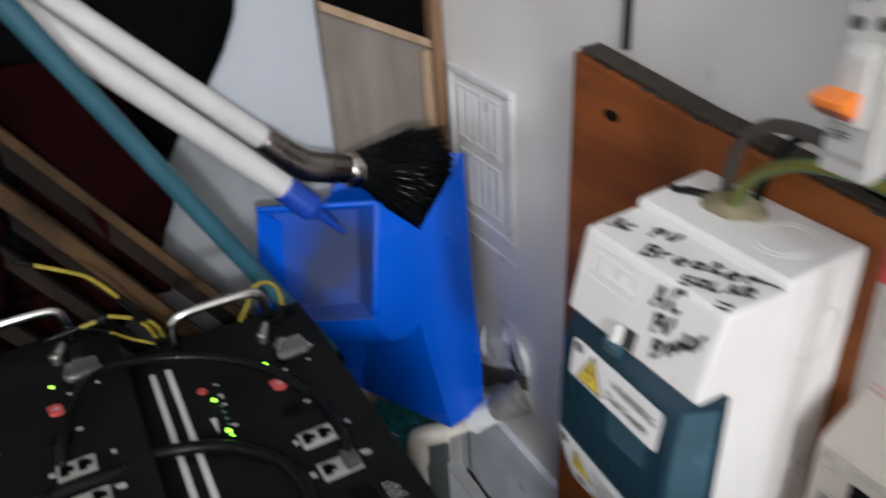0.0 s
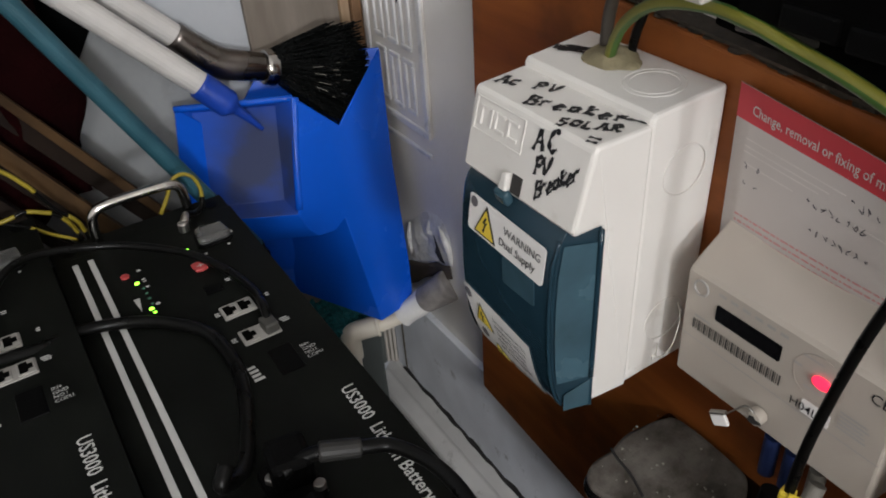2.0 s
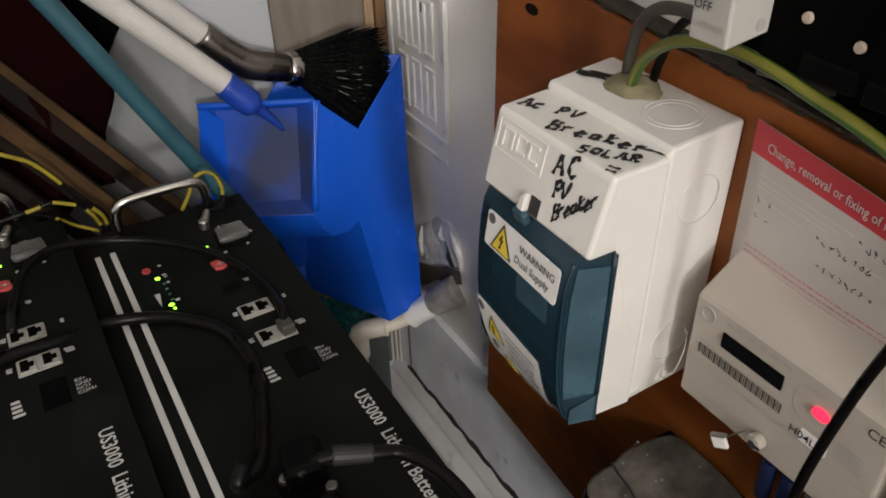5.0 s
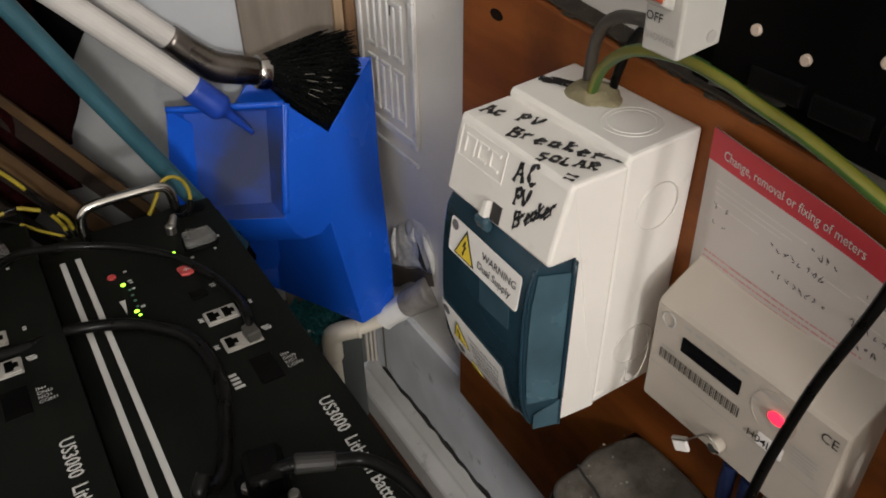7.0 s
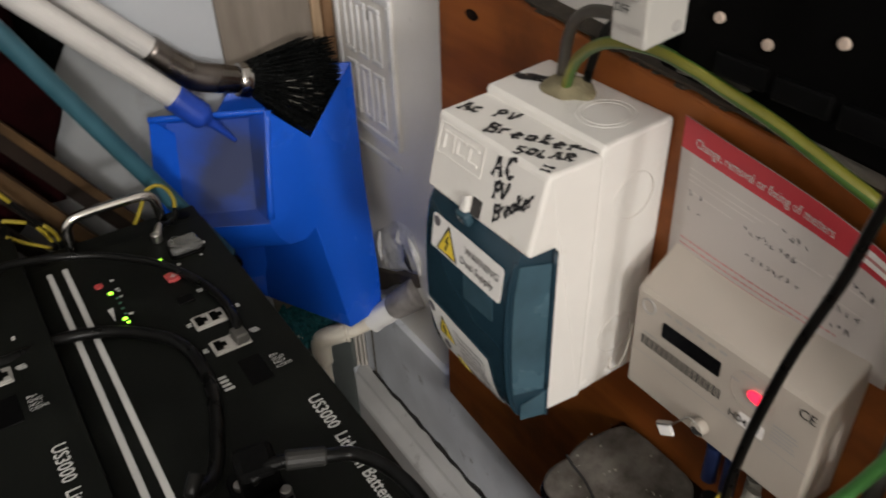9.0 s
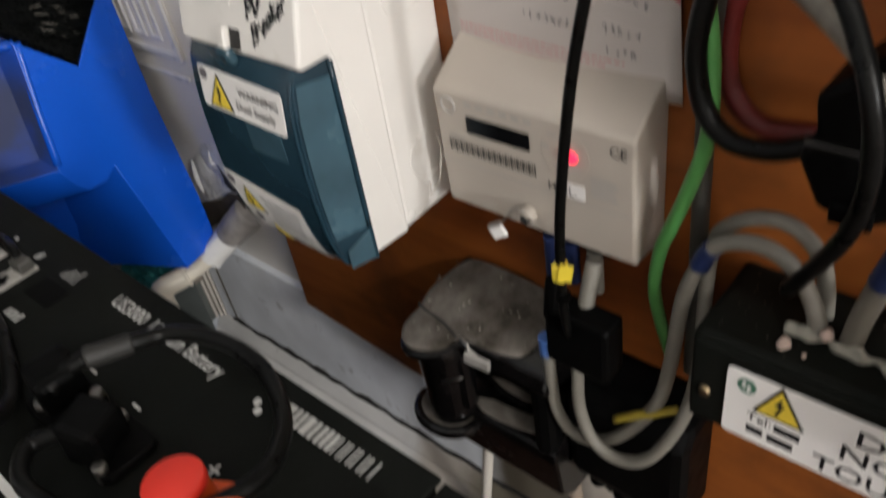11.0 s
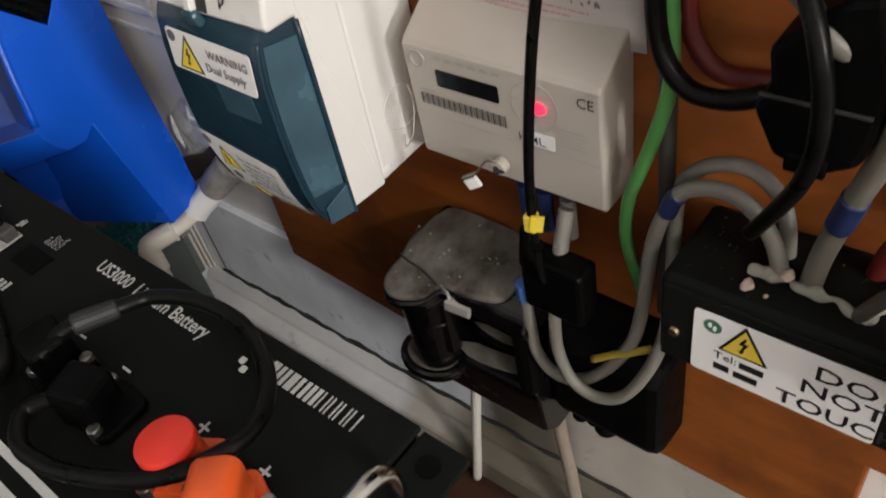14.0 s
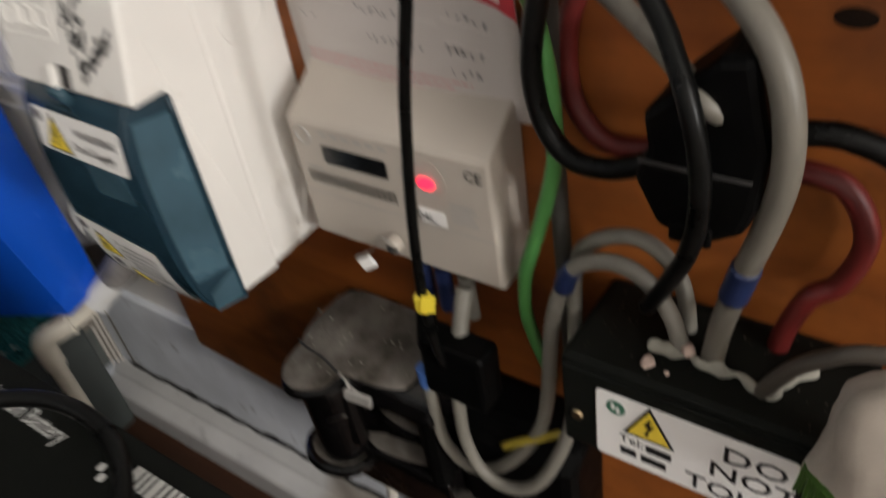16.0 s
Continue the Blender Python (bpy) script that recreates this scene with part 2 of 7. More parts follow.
M_BLUE = mat("blue_polypropylene", (0.006, 0.098, 0.64), 0.24, vary=0.05, scale=10, bump=0.03, fine=500)
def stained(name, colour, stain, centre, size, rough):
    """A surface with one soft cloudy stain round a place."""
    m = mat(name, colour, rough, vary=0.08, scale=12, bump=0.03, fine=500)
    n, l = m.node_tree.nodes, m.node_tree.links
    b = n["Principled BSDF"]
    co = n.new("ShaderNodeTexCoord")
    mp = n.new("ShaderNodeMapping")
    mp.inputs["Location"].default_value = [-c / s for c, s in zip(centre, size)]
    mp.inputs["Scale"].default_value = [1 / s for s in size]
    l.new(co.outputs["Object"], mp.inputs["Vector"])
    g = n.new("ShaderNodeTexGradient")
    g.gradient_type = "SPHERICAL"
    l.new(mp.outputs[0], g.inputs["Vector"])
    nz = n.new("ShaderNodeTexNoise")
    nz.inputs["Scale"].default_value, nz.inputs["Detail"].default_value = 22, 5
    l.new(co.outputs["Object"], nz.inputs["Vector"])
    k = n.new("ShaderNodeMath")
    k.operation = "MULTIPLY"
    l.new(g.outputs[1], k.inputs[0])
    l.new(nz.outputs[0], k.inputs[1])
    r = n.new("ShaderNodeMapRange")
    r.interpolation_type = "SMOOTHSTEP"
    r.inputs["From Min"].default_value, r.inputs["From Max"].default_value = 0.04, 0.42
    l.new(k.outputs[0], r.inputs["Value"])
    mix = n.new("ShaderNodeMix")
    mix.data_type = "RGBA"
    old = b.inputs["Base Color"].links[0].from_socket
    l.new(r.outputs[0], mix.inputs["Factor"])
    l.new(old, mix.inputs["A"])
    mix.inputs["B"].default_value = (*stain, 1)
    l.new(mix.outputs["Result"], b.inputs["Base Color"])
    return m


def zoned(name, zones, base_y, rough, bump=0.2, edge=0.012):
    """Paint whose dirt and painted-in shade change along the wall: rows (y, colour) in modelling units, y falling."""
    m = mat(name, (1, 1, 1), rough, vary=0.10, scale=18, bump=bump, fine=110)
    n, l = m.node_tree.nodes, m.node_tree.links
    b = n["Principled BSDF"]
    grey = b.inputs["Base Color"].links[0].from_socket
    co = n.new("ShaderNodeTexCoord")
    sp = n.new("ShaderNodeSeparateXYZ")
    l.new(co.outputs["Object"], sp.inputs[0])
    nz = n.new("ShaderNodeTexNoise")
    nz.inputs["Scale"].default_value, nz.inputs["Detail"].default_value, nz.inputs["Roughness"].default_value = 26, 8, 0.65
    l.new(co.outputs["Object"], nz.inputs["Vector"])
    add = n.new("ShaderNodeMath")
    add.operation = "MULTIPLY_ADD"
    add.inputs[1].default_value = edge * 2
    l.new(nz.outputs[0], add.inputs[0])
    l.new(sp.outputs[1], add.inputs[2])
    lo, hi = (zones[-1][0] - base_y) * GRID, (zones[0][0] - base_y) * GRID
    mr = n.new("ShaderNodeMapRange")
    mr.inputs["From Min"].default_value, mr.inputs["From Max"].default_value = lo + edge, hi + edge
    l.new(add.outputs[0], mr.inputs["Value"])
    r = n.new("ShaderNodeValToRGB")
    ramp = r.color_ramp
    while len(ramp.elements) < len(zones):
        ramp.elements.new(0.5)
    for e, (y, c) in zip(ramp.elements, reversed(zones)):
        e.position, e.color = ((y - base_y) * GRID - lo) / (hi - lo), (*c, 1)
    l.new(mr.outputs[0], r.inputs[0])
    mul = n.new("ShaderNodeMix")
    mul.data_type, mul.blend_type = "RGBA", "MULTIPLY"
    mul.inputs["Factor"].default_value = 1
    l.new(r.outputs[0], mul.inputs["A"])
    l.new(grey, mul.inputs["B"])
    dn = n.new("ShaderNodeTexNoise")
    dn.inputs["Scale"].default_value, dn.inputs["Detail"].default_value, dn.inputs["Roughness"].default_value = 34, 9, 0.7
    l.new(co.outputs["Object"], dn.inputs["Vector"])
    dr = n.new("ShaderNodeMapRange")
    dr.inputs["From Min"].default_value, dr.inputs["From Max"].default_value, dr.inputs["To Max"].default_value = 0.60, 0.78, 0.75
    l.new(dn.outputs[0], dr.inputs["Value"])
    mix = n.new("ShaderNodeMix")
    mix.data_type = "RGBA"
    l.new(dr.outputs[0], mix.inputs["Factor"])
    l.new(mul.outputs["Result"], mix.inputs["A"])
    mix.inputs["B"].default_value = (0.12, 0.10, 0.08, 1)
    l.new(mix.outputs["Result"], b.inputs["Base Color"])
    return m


# dustpan recess: dust stain on a blue darkened to stand for shade
M_BLUE_SHADED_DUST = stained("shaded_dusty_blue_polypropylene", (0.006, 0.075, 0.50), (0.034, 0.046, 0.115), (-0.040, 0.006, 0.20), (0.095, 0.095, 0.085), 0.42)
M_BLUE_DARK = mat("blue_socket", (0.01, 0.05, 0.36), 0.4)
M_POLE = mat("white_pole", (0.60, 0.58, 0.56), 0.4, vary=0.05)
M_TEAL = mat("teal_pole", (0.022, 0.085, 0.115), 0.5, vary=0.15)
M_MOP = mat("teal_microfibre", (0.02, 0.17, 0.18), 0.95, vary=0.4, scale=200, bump=0.8, fine=700)
M_BRISTLE = mat("black_bristles", (0.0012, 0.0016, 0.0016), 0.3, vary=0.3, scale=300, spec=0.12)
M_PIPE = mat("cream_pipe", (0.80, 0.74, 0.62), 0.4, vary=0.08, scale=30, dirt=(0.3, 0.25, 0.2), dirt_amount=0.2, dirt_scale=30)
M_TAPE_WHITE = mat("white_ptfe_wrap", (0.86, 0.85, 0.82), 0.6, vary=0.05, bump=0.3, fine=300)
M_HOOD = mat("smoked_clear_plastic", (0.42, 0.42, 0.41), 0.22, vary=0.05)
M_HOOD.node_tree.nodes["Principled BSDF"].inputs["Transmission Weight"].default_value = 0.8
M_FOOT_SHADE = mat("grey_green_shade", (0.085, 0.092, 0.085), 0.7, vary=0.3, scale=30, bump=0.2, fine=150)
M_HOLE = mat("brown_hole_shade", (0.085, 0.066, 0.046), 0.9, vary=0.4, scale=40, bump=0.5, fine=120)
M_PIPE_GREY = mat("dirty_grey_pipe", (0.26, 0.24, 0.225), 0.55, vary=0.35, scale=60, bump=0.4, fine=200)
M_CLOTH_BLACK = mat("black_cloth", (0.0018, 0.0022, 0.0022), 0.95, spec=0.04, vary=0.4, scale=30, bump=0.5, fine=300)
M_CLOTH_RED = mat("dark_red_cloth", (0.008, 0.001, 0.0013), 0.95, spec=0.04, vary=0.4, scale=25, bump=0.5, fine=300)
M_BIN = mat("dark_green_plastic", (0.05, 0.058, 0.055), 0.5, vary=0.2, scale=20)
M_FAINT = mat("faint_form_print", (0.60, 0.56, 0.53), 0.7)
M_RIM = mat("white_gloss_rim", (0.76, 0.76, 0.77), 0.3, vary=0.06, scale=30, bump=0.1, fine=200)
M_CREAM_DIRTY = mat("dirty_cream_sheath", (0.25, 0.205, 0.16), 0.6, vary=0.12, scale=30, dirt=(0.14, 0.11, 0.085), dirt_amount=0.3, dirt_scale=30)
M_OLIVE = mat("faded_yellow_tape", (0.34, 0.26, 0.03), 0.5, vary=0.15)
M_TOGGLE_DARK = mat("red_brown_toggle", (0.30, 0.05, 0.02), 0.5)
M_BAG = mat("cream_cloth", (0.38, 0.33, 0.28), 0.9, vary=0.18, scale=30, bump=0.12, fine=900, dirt=(0.24, 0.17, 0.12), dirt_amount=0.25, dirt_scale=20)
M_SOCKET = mat("tinned_socket", (0.36, 0.345, 0.32), 0.5, 0.2, vary=0.12)
M_WALL_SHADE = mat("grey_wall_shade", (0.26, 0.27, 0.275), 0.8, vary=0.2, scale=9, bump=0.1, fine=200, dirt=(0.14, 0.14, 0.135), dirt_amount=0.4, dirt_scale=7)
M_GREY_WARM = mat("brown_grey_cable", (0.065, 0.055, 0.044), 0.5, vary=0.15, scale=40)
M_DISPLAY = mat("black_display", (0.006, 0.006, 0.007), 0.15)
# for the unseen walls and ceiling, bright white so that they bounce light
M_ROOM = mat("white_bounce_paint", (0.84, 0.83, 0.81), 0.8, vary=0.05, scale=3)
G_GREEN = glow("green_led", (0.35, 1.0, 0.05), 3.5)
G_RED = glow("red_led", (1.0, 0.02, 0.06), 2.2)
M_RED_DULL = mat("red_button", (0.45, 0.06, 0.06), 0.4)


def striped(name):
    """Green and yellow earth wire: stripes follow the length of the wire."""
    m = bpy.data.materials.new(name)
    m.use_nodes = True
    n, l = m.node_tree.nodes, m.node_tree.links
    b = n["Principled BSDF"]
    uv = n.new("ShaderNodeUVMap")
    sp = n.new("ShaderNodeSeparateXYZ")
    l.new(uv.outputs[0], sp.inputs[0])
    r = n.new("ShaderNodeValToRGB")
    r.color_ramp.interpolation = "CONSTANT"
    r.color_ramp.elements[0].color, r.color_ramp.elements[1].color = (0.045, 0.105, 0.016, 1), (0.16, 0.155, 0.02, 1)
    r.color_ramp.elements[1].position = 0.55
    two = n.new("ShaderNodeMath")
    two.operation = "MULTIPLY"
    two.inputs[1].default_value = 2.0
    wrap = n.new("ShaderNodeMath")
    wrap.operation = "FRACT"
    l.new(sp.outputs[0], two.inputs[0])
    l.new(two.outputs[0], wrap.inputs[0])
    l.new(wrap.outputs[0], r.inputs[0])
    l.new(r.outputs[0], b.inputs["Base Color"])
    b.inputs["Roughness"].default_value = 0.42
    return m


M_YELLOW_WIRE = mat("yellow_earth_sheath", (0.27, 0.21, 0.016), 0.45, vary=0.25, scale=60)
M_LATH_DARK = wood("near_black_lath", (0.003, 0.002, 0.0015), (0.018, 0.010, 0.006), 0.9, 11, (0.5, 1, 0.3))
M_EARTH = striped("green_yellow_sheath")

# ---- building helpers; all places in modelling units ----


def thing(name, base, label, category, group="", kind=""):
    ob = new(name)
    ob.location = W(base)
    ob.empty_display_size = 0.02
    ob["base"] = list(base)
    return tagged(ob, label, category, group, kind)


def mesh_of(bm, base, smooth):
    for v in bm.verts:
        v.co = (v.co - Vector(base)) * GRID
    bmesh.ops.recalc_face_normals(bm, faces=bm.faces)
    for f in bm.faces:
        f.smooth = bool(smooth)
    me = bpy.data.meshes.new("mesh")
    bm.to_mesh(me)
    bm.free()
    return me


def solo(name, bm, material, base, label, category, group="", kind="", smooth=False, bevel=0.0):
    """One mesh as a thing of its own."""
    ob = new(name, mesh_of(bm, base, smooth))
    ob.location = W(base)
    ob.data.materials.append(material)
    if bevel:
        add_bevel(ob, bevel)
    return tagged(ob, label, category, group, kind)


def add_bevel(ob, width, segments=2):
    mod = ob.modifiers.new("bevel", "BEVEL")
    mod.width, mod.segments, mod.limit_method, mod.angle_limit = width * GRID, segments, "ANGLE", radians(35)
    mod.harden_normals = False


def keep_creases(ob, angle=38):
    mod = ob.modifiers.new("crease", "EDGE_SPLIT")
    mod.split_angle = radians(angle)


def root(ob):
    while ob.parent:
        ob = ob.parent
    return ob


def part(name, bm, material, parent, label="", smooth=False, bevel=0.0, kind=""):
    top = root(parent)
    base = list(top["base"]) if "base" in top else [(v / GRID) for v in top.location[:2]] + [(top.location[2] - 0.42) / GRID + 7.126]
    ob = new(name, mesh_of(bm, base, smooth))
    ob.data.materials.append(material)
    ob.parent = parent
    if bevel:
        add_bevel(ob, bevel)
    if smooth == "auto":
        keep_creases(ob)
    return tagged(ob, label, kind=kind)


def block(lo, hi, bm=None):
    bm = bm or bmesh.new()
    c = [(a + b) / 2 for a, b in zip(lo, hi)]
    s = [abs(b - a) for a, b in zip(lo, hi)]
    bmesh.ops.create_cube(bm, size=1, matrix=Matrix.Translation(c) @ Matrix.Diagonal((*s, 1)))
    return bm


def turned(centre, size, rot, bm=None):
    """A block of that size, turned by the 3x3 matrix or Euler degrees."""
    bm = bm or bmesh.new()
    r = rot.to_4x4() if isinstance(rot, Matrix) else Euler([radians(a) for a in rot]).to_matrix().to_4x4()
    bmesh.ops.create_cube(bm, size=1, matrix=Matrix.Translation(centre) @ r @ Matrix.Diagonal((*size, 1)))
    return bm


def axes(direction, hint=(0, 0, 1)):
    z = Vector(direction).normalized()
    x = Vector(hint).cross(z)
    if x.length < 1e-4:
        x = Vector((1, 0, 0)).cross(z)
    x.normalize()
    return Matrix((x, z.cross(x), z)).transposed()


def rod(p, q, r1, r2=None, n=20, bm=None):
    bm = bm or bmesh.new()
    p, q = Vector(p), Vector(q)
    m = Matrix.Translation((p + q) / 2) @ axes(q - p).to_4x4()
    bmesh.ops.create_cone(bm, cap_ends=True, segments=n, radius1=r1, radius2=r1 if r2 is None else r2, depth=(q - p).length, matrix=m)
    return bm


def ball(c, r, bm=None, scale=(1, 1, 1), u=14, v=10):
    bm = bm or bmesh.new()
    bmesh.ops.create_uvsphere(bm, u_segments=u, v_segments=v, radius=r, matrix=Matrix.Translation(c) @ Matrix.Diagonal((*scale, 1)))
    return bm


def spline(points, steps=8):
    """Points of a smooth line through the given ones."""
    p = [Vector(v) for v in points]
    p = [2 * p[0] - p[1]] + p + [2 * p[-1] - p[-2]]
    out = []
    for i in range(1, len(p) - 2):
        for k in range(steps):
            t = k / steps
            a, b, c, d = p[i - 1], p[i], p[i + 1], p[i + 2]
            out.append(0.5 * (2 * b + (c - a) * t + (2 * a - 5 * b + 4 * c - d) * t * t + (3 * b - a - 3 * c + d) * t ** 3))
    return out + [p[-2]]


def tube(points, r, n=12, steps=8, bm=None, twist=0.0, flat=(1, 1)):
    """A round cable through the points, with the angle round it in its UV map."""
    bm = bm or bmesh.new()
    uv = bm.loops.layers.uv.verify()
    line = spline(points, steps)
    rings, x = [], None
    for i, c in enumerate(line):
        d = (line[min(i + 1, len(line) - 1)] - line[max(i - 1, 0)]).normalized()
        if x is None:
            x = d.orthogonal().normalized()
        x = (x - d * x.dot(d)).normalized()
        y = d.cross(x)
        rad = r(i / (len(line) - 1)) if callable(r) else r
        rings.append([bm.verts.new(c + (x * math.cos(2 * math.pi * k / n) * flat[0] + y * math.sin(2 * math.pi * k / n) * flat[1]) * rad) for k in range(n)])
    for i in range(len(rings) - 1):
        for k in range(n):
            f = bm.faces.new((rings[i][k], rings[i][(k + 1) % n], rings[i + 1][(k + 1) % n], rings[i + 1][k]))
            for lp, (u, w) in zip(f.loops, ((k, i), (k + 1, i), (k + 1, i + 1), (k, i + 1))):
                lp[uv].uv = (((u / n + w * twist) % 1.0), w / len(rings))
    bm.faces.new(rings[0][::-1])
    bm.faces.new(rings[-1])
    return bm


def prism(outline, origin, ux, uy, depth, bm=None):
    """A flat outline in the plane of ux and uy, given depth along their cross product."""
    bm = bm or bmesh.new()
    o, ux, uy = Vector(origin), Vector(ux), Vector(uy)
    nrm = ux.cross(uy).normalized() * depth
    low = [bm.verts.new(o + ux * a + uy * b) for a, b in outline]
    high = [bm.verts.new(v.co + nrm) for v in low]
    bm.faces.new(low[::-1])
    bm.faces.new(high)
    for i in range(len(low)):
        j = (i + 1) % len(low)
        bm.faces.new((low[i], low[j], high[j], high[i]))
    return bm


def rect(w, h, r=0.0, seg=3):
    """A rectangle outline from (0, 0), with rounded corners."""
    if not r:
        return [(0, 0), (w, 0), (w, h), (0, h)]
    out = []
    for cx, cy, a in ((w - r, r, -90), (w - r, h - r, 0), (r, h - r, 90), (r, r, 180)):
        out += [(cx + r * math.cos(radians(a + 90 * k / seg)), cy + r * math.sin(radians(a + 90 * k / seg))) for k in range(seg + 1)]
    return out


def ring(r, n=24):
    return [(r * math.cos(2 * math.pi * k / n), r * math.sin(2 * math.pi * k / n)) for k in range(n)]


def words(text, origin, ux, uy, size, bm=None, depth=0.004, bold=0.0, squeeze=1.0):
    """Printed words with the built-in font, standing on the plane of ux and uy from origin."""
    bm = bm or bmesh.new()
    cu = bpy.data.curves.new("print", "FONT")
    cu.body, cu.size, cu.offset, cu.resolution_u = text, 1.0, bold, 2
    tmp = bpy.data.objects.new("print", cu)
    scene.collection.objects.link(tmp)
    me = bpy.data.meshes.new_from_object(tmp.evaluated_get(bpy.context.evaluated_depsgraph_get()))
    bpy.data.objects.remove(tmp)
    bpy.data.curves.remove(cu)
    o, ux, uy = Vector(origin), Vector(ux).normalized(), Vector(uy).normalized()
    nrm = ux.cross(uy).normalized() * depth
    count = len(bm.verts)
    bm.from_mesh(me)
    bm.verts.ensure_lookup_table()
    for v in bm.verts[count:]:
        v.co = o + ux * v.co.x * size * squeeze + uy * v.co.y * size + nrm
    bpy.data.meshes.remove(me)
    return bm


def pen(strokes, origin, ux, uy, size, width, bm=None, lift=0.004):
    """Hand-drawn lines: each stroke is a row of points in letter units."""
    bm = bm or bmesh.new()
    o, ux, uy = Vector(origin), Vector(ux).normalized(), Vector(uy).normalized()
    nrm = ux.cross(uy).normalized() * lift
    for s in strokes:
        line = spline([(a, b, 0) for a, b in s], 5)
        left, right = [], []
        for i, c in enumerate(line):
            d = line[min(i + 1, len(line) - 1)] - line[max(i - 1, 0)]
            d = d.normalized() if d.length > 1e-6 else Vector((1, 0, 0))
            side = Vector((-d.y, d.x, 0)) * width / 2 / size * (0.75 + 0.35 * math.sin(i * 1.3 + len(s)))
            for lst, p in ((left, c + side), (right, c - side)):
                lst.append(bm.verts.new(o + ux * p.x * size + uy * p.y * size + nrm))
        for i in range(len(line) - 1):
            bm.faces.new((left[i], left[i + 1], right[i + 1], right[i]))
    return bm


LETTER = {
    "A": [[(0, 0), (0.35, 1)], [(0.35, 1), (0.65, 0)], [(0.1, 0.4), (0.6, 0.42)]],
    "c": [[(0.5, 0.5), (0.25, 0.62), (0.05, 0.3), (0.2, 0.02), (0.5, 0.1)]],
    "C": [[(0.6, 0.85), (0.3, 1.0), (0.03, 0.5), (0.25, 0.02), (0.6, 0.15)]],
    "P": [[(0.1, 0), (0.12, 1)], [(0.05, 0.95), (0.5, 0.95), (0.5, 0.55), (0.12, 0.5)]],
    "V": [[(0, 0.95), (0.28, 0.05), (0.6, 1.0)]],
    "B": [[(0.08, 0), (0.1, 1)], [(0, 0.98), (0.5, 0.9), (0.4, 0.58), (0.12, 0.52), (0.55, 0.4), (0.5, 0.05), (0.0, 0.02)]],
    "r": [[(0.05, 0), (0.08, 0.6)], [(0.08, 0.4), (0.25, 0.6), (0.45, 0.55)]],
    "e": [[(0.05, 0.3), (0.45, 0.38), (0.3, 0.62), (0.05, 0.35), (0.15, 0.04), (0.5, 0.1)]],
    "a": [[(0.45, 0.55), (0.15, 0.58), (0.05, 0.2), (0.3, 0.05), (0.45, 0.5), (0.5, 0.05)]],
    "k": [[(0.08, 0), (0.1, 1)], [(0.5, 0.75), (0.12, 0.4), (0.55, 0.0)]],
    "S": [[(0.55, 0.9), (0.2, 0.95), (0.1, 0.65), (0.5, 0.4), (0.4, 0.05), (0.0, 0.1)]],
    "O": [[(0.3, 0.95), (0.02, 0.5), (0.3, 0.03), (0.58, 0.5), (0.3, 0.95)]],
    "L": [[(0.1, 1), (0.08, 0.05), (0.55, 0.08)]],
    "R": [[(0.08, 0), (0.1, 1)], [(0.0, 0.95), (0.5, 0.9), (0.45, 0.55), (0.12, 0.5)], [(0.15, 0.5), (0.65, 0.0)]],
}


def hand(text, origin, ux, uy, size, width, bm=None, step=0.72, lift=0.004):
    strokes = []
    for i, ch in enumerate(text):
        for s in LETTER.get(ch, []):
            strokes.append([(a + i * step, b + 0.06 * math.sin(i * 2.1)) for a, b in s])
    return pen(strokes, origin, ux, uy, size, width, bm, lift)


def bars(origin, ux, uy, rows, bm=None, lift=0.004):
    """Plain bars: rows of (x, y, length, height) on the plane."""
    bm = bm or bmesh.new()
    o, ux, uy = Vector(origin), Vector(ux).normalized(), Vector(uy).normalized()
    nrm = ux.cross(uy).normalized() * lift
    for x, y, w, h in rows:
        bm.faces.new([bm.verts.new(o + ux * a + uy * b + nrm) for a, b in ((x, y), (x + w, y), (x + w, y + h), (x, y + h))])
    return bm


# a face that looks towards the room: ux runs along the wall (right as one faces it), uy up
RIGHT, UP = Vector((0, -1, 0)), Vector((0, 0, 1))
# the battery panels look up; their writing runs along the wall
ALONG, ACROSS = Vector((0, -1, 0)), Vector((1, 0, 0))

# ---- the setting ----
X_WALL, X_BOARD, Y_END = 0.85, 0.68, 4.2
H_TOP, X_LEFT, Y_BACK = 26.0, -17.0, -25.0


def setting(name, bm, material, label, category, bevel=0.0, smooth=False):
    lo = [min(v.co[i] for v in bm.verts) for i in range(3)]
    hi = [max(v.co[i] for v in bm.verts) for i in range(3)]
    return solo(name, bm, material, ((lo[0] + hi[0]) / 2, (lo[1] + hi[1]) / 2, lo[2]), label, category, kind="structure", smooth=smooth, bevel=bevel)


setting("floor", block((X_LEFT - 1, Y_BACK, FLOOR - 0.5), (X_WALL + 1.5, Y_END + 1.5, FLOOR)), M_FLOOR, "dark brown worn wooden floor", "floor")
setting("ceiling", block((X_LEFT - 1, Y_BACK, H_TOP), (X_WALL + 1.5, Y_END + 1.5, H_TOP + 0.8)), M_ROOM, "unseen plain ceiling, white to bounce light", "ceiling")
setting("wall_east", block((X_WALL, Y_BACK, FLOOR), (X_WALL + 1.4, Y_END, H_TOP)), M_WALL, "off-white painted plaster wall, dusty and stained", "wall")
setting("wall_north", block((X_LEFT, Y_END, FLOOR), (X_WALL + 1.4, Y_END + 1.4, H_TOP)), M_WALL_WHITE, "white painted end wall with stains, darkened for shade", "wall")
setting("wall_west", block((X_LEFT - 1, Y_BACK, FLOOR), (X_LEFT, Y_END + 1.4, H_TOP)), M_ROOM, "unseen plain side wall, white to bounce light", "wall")
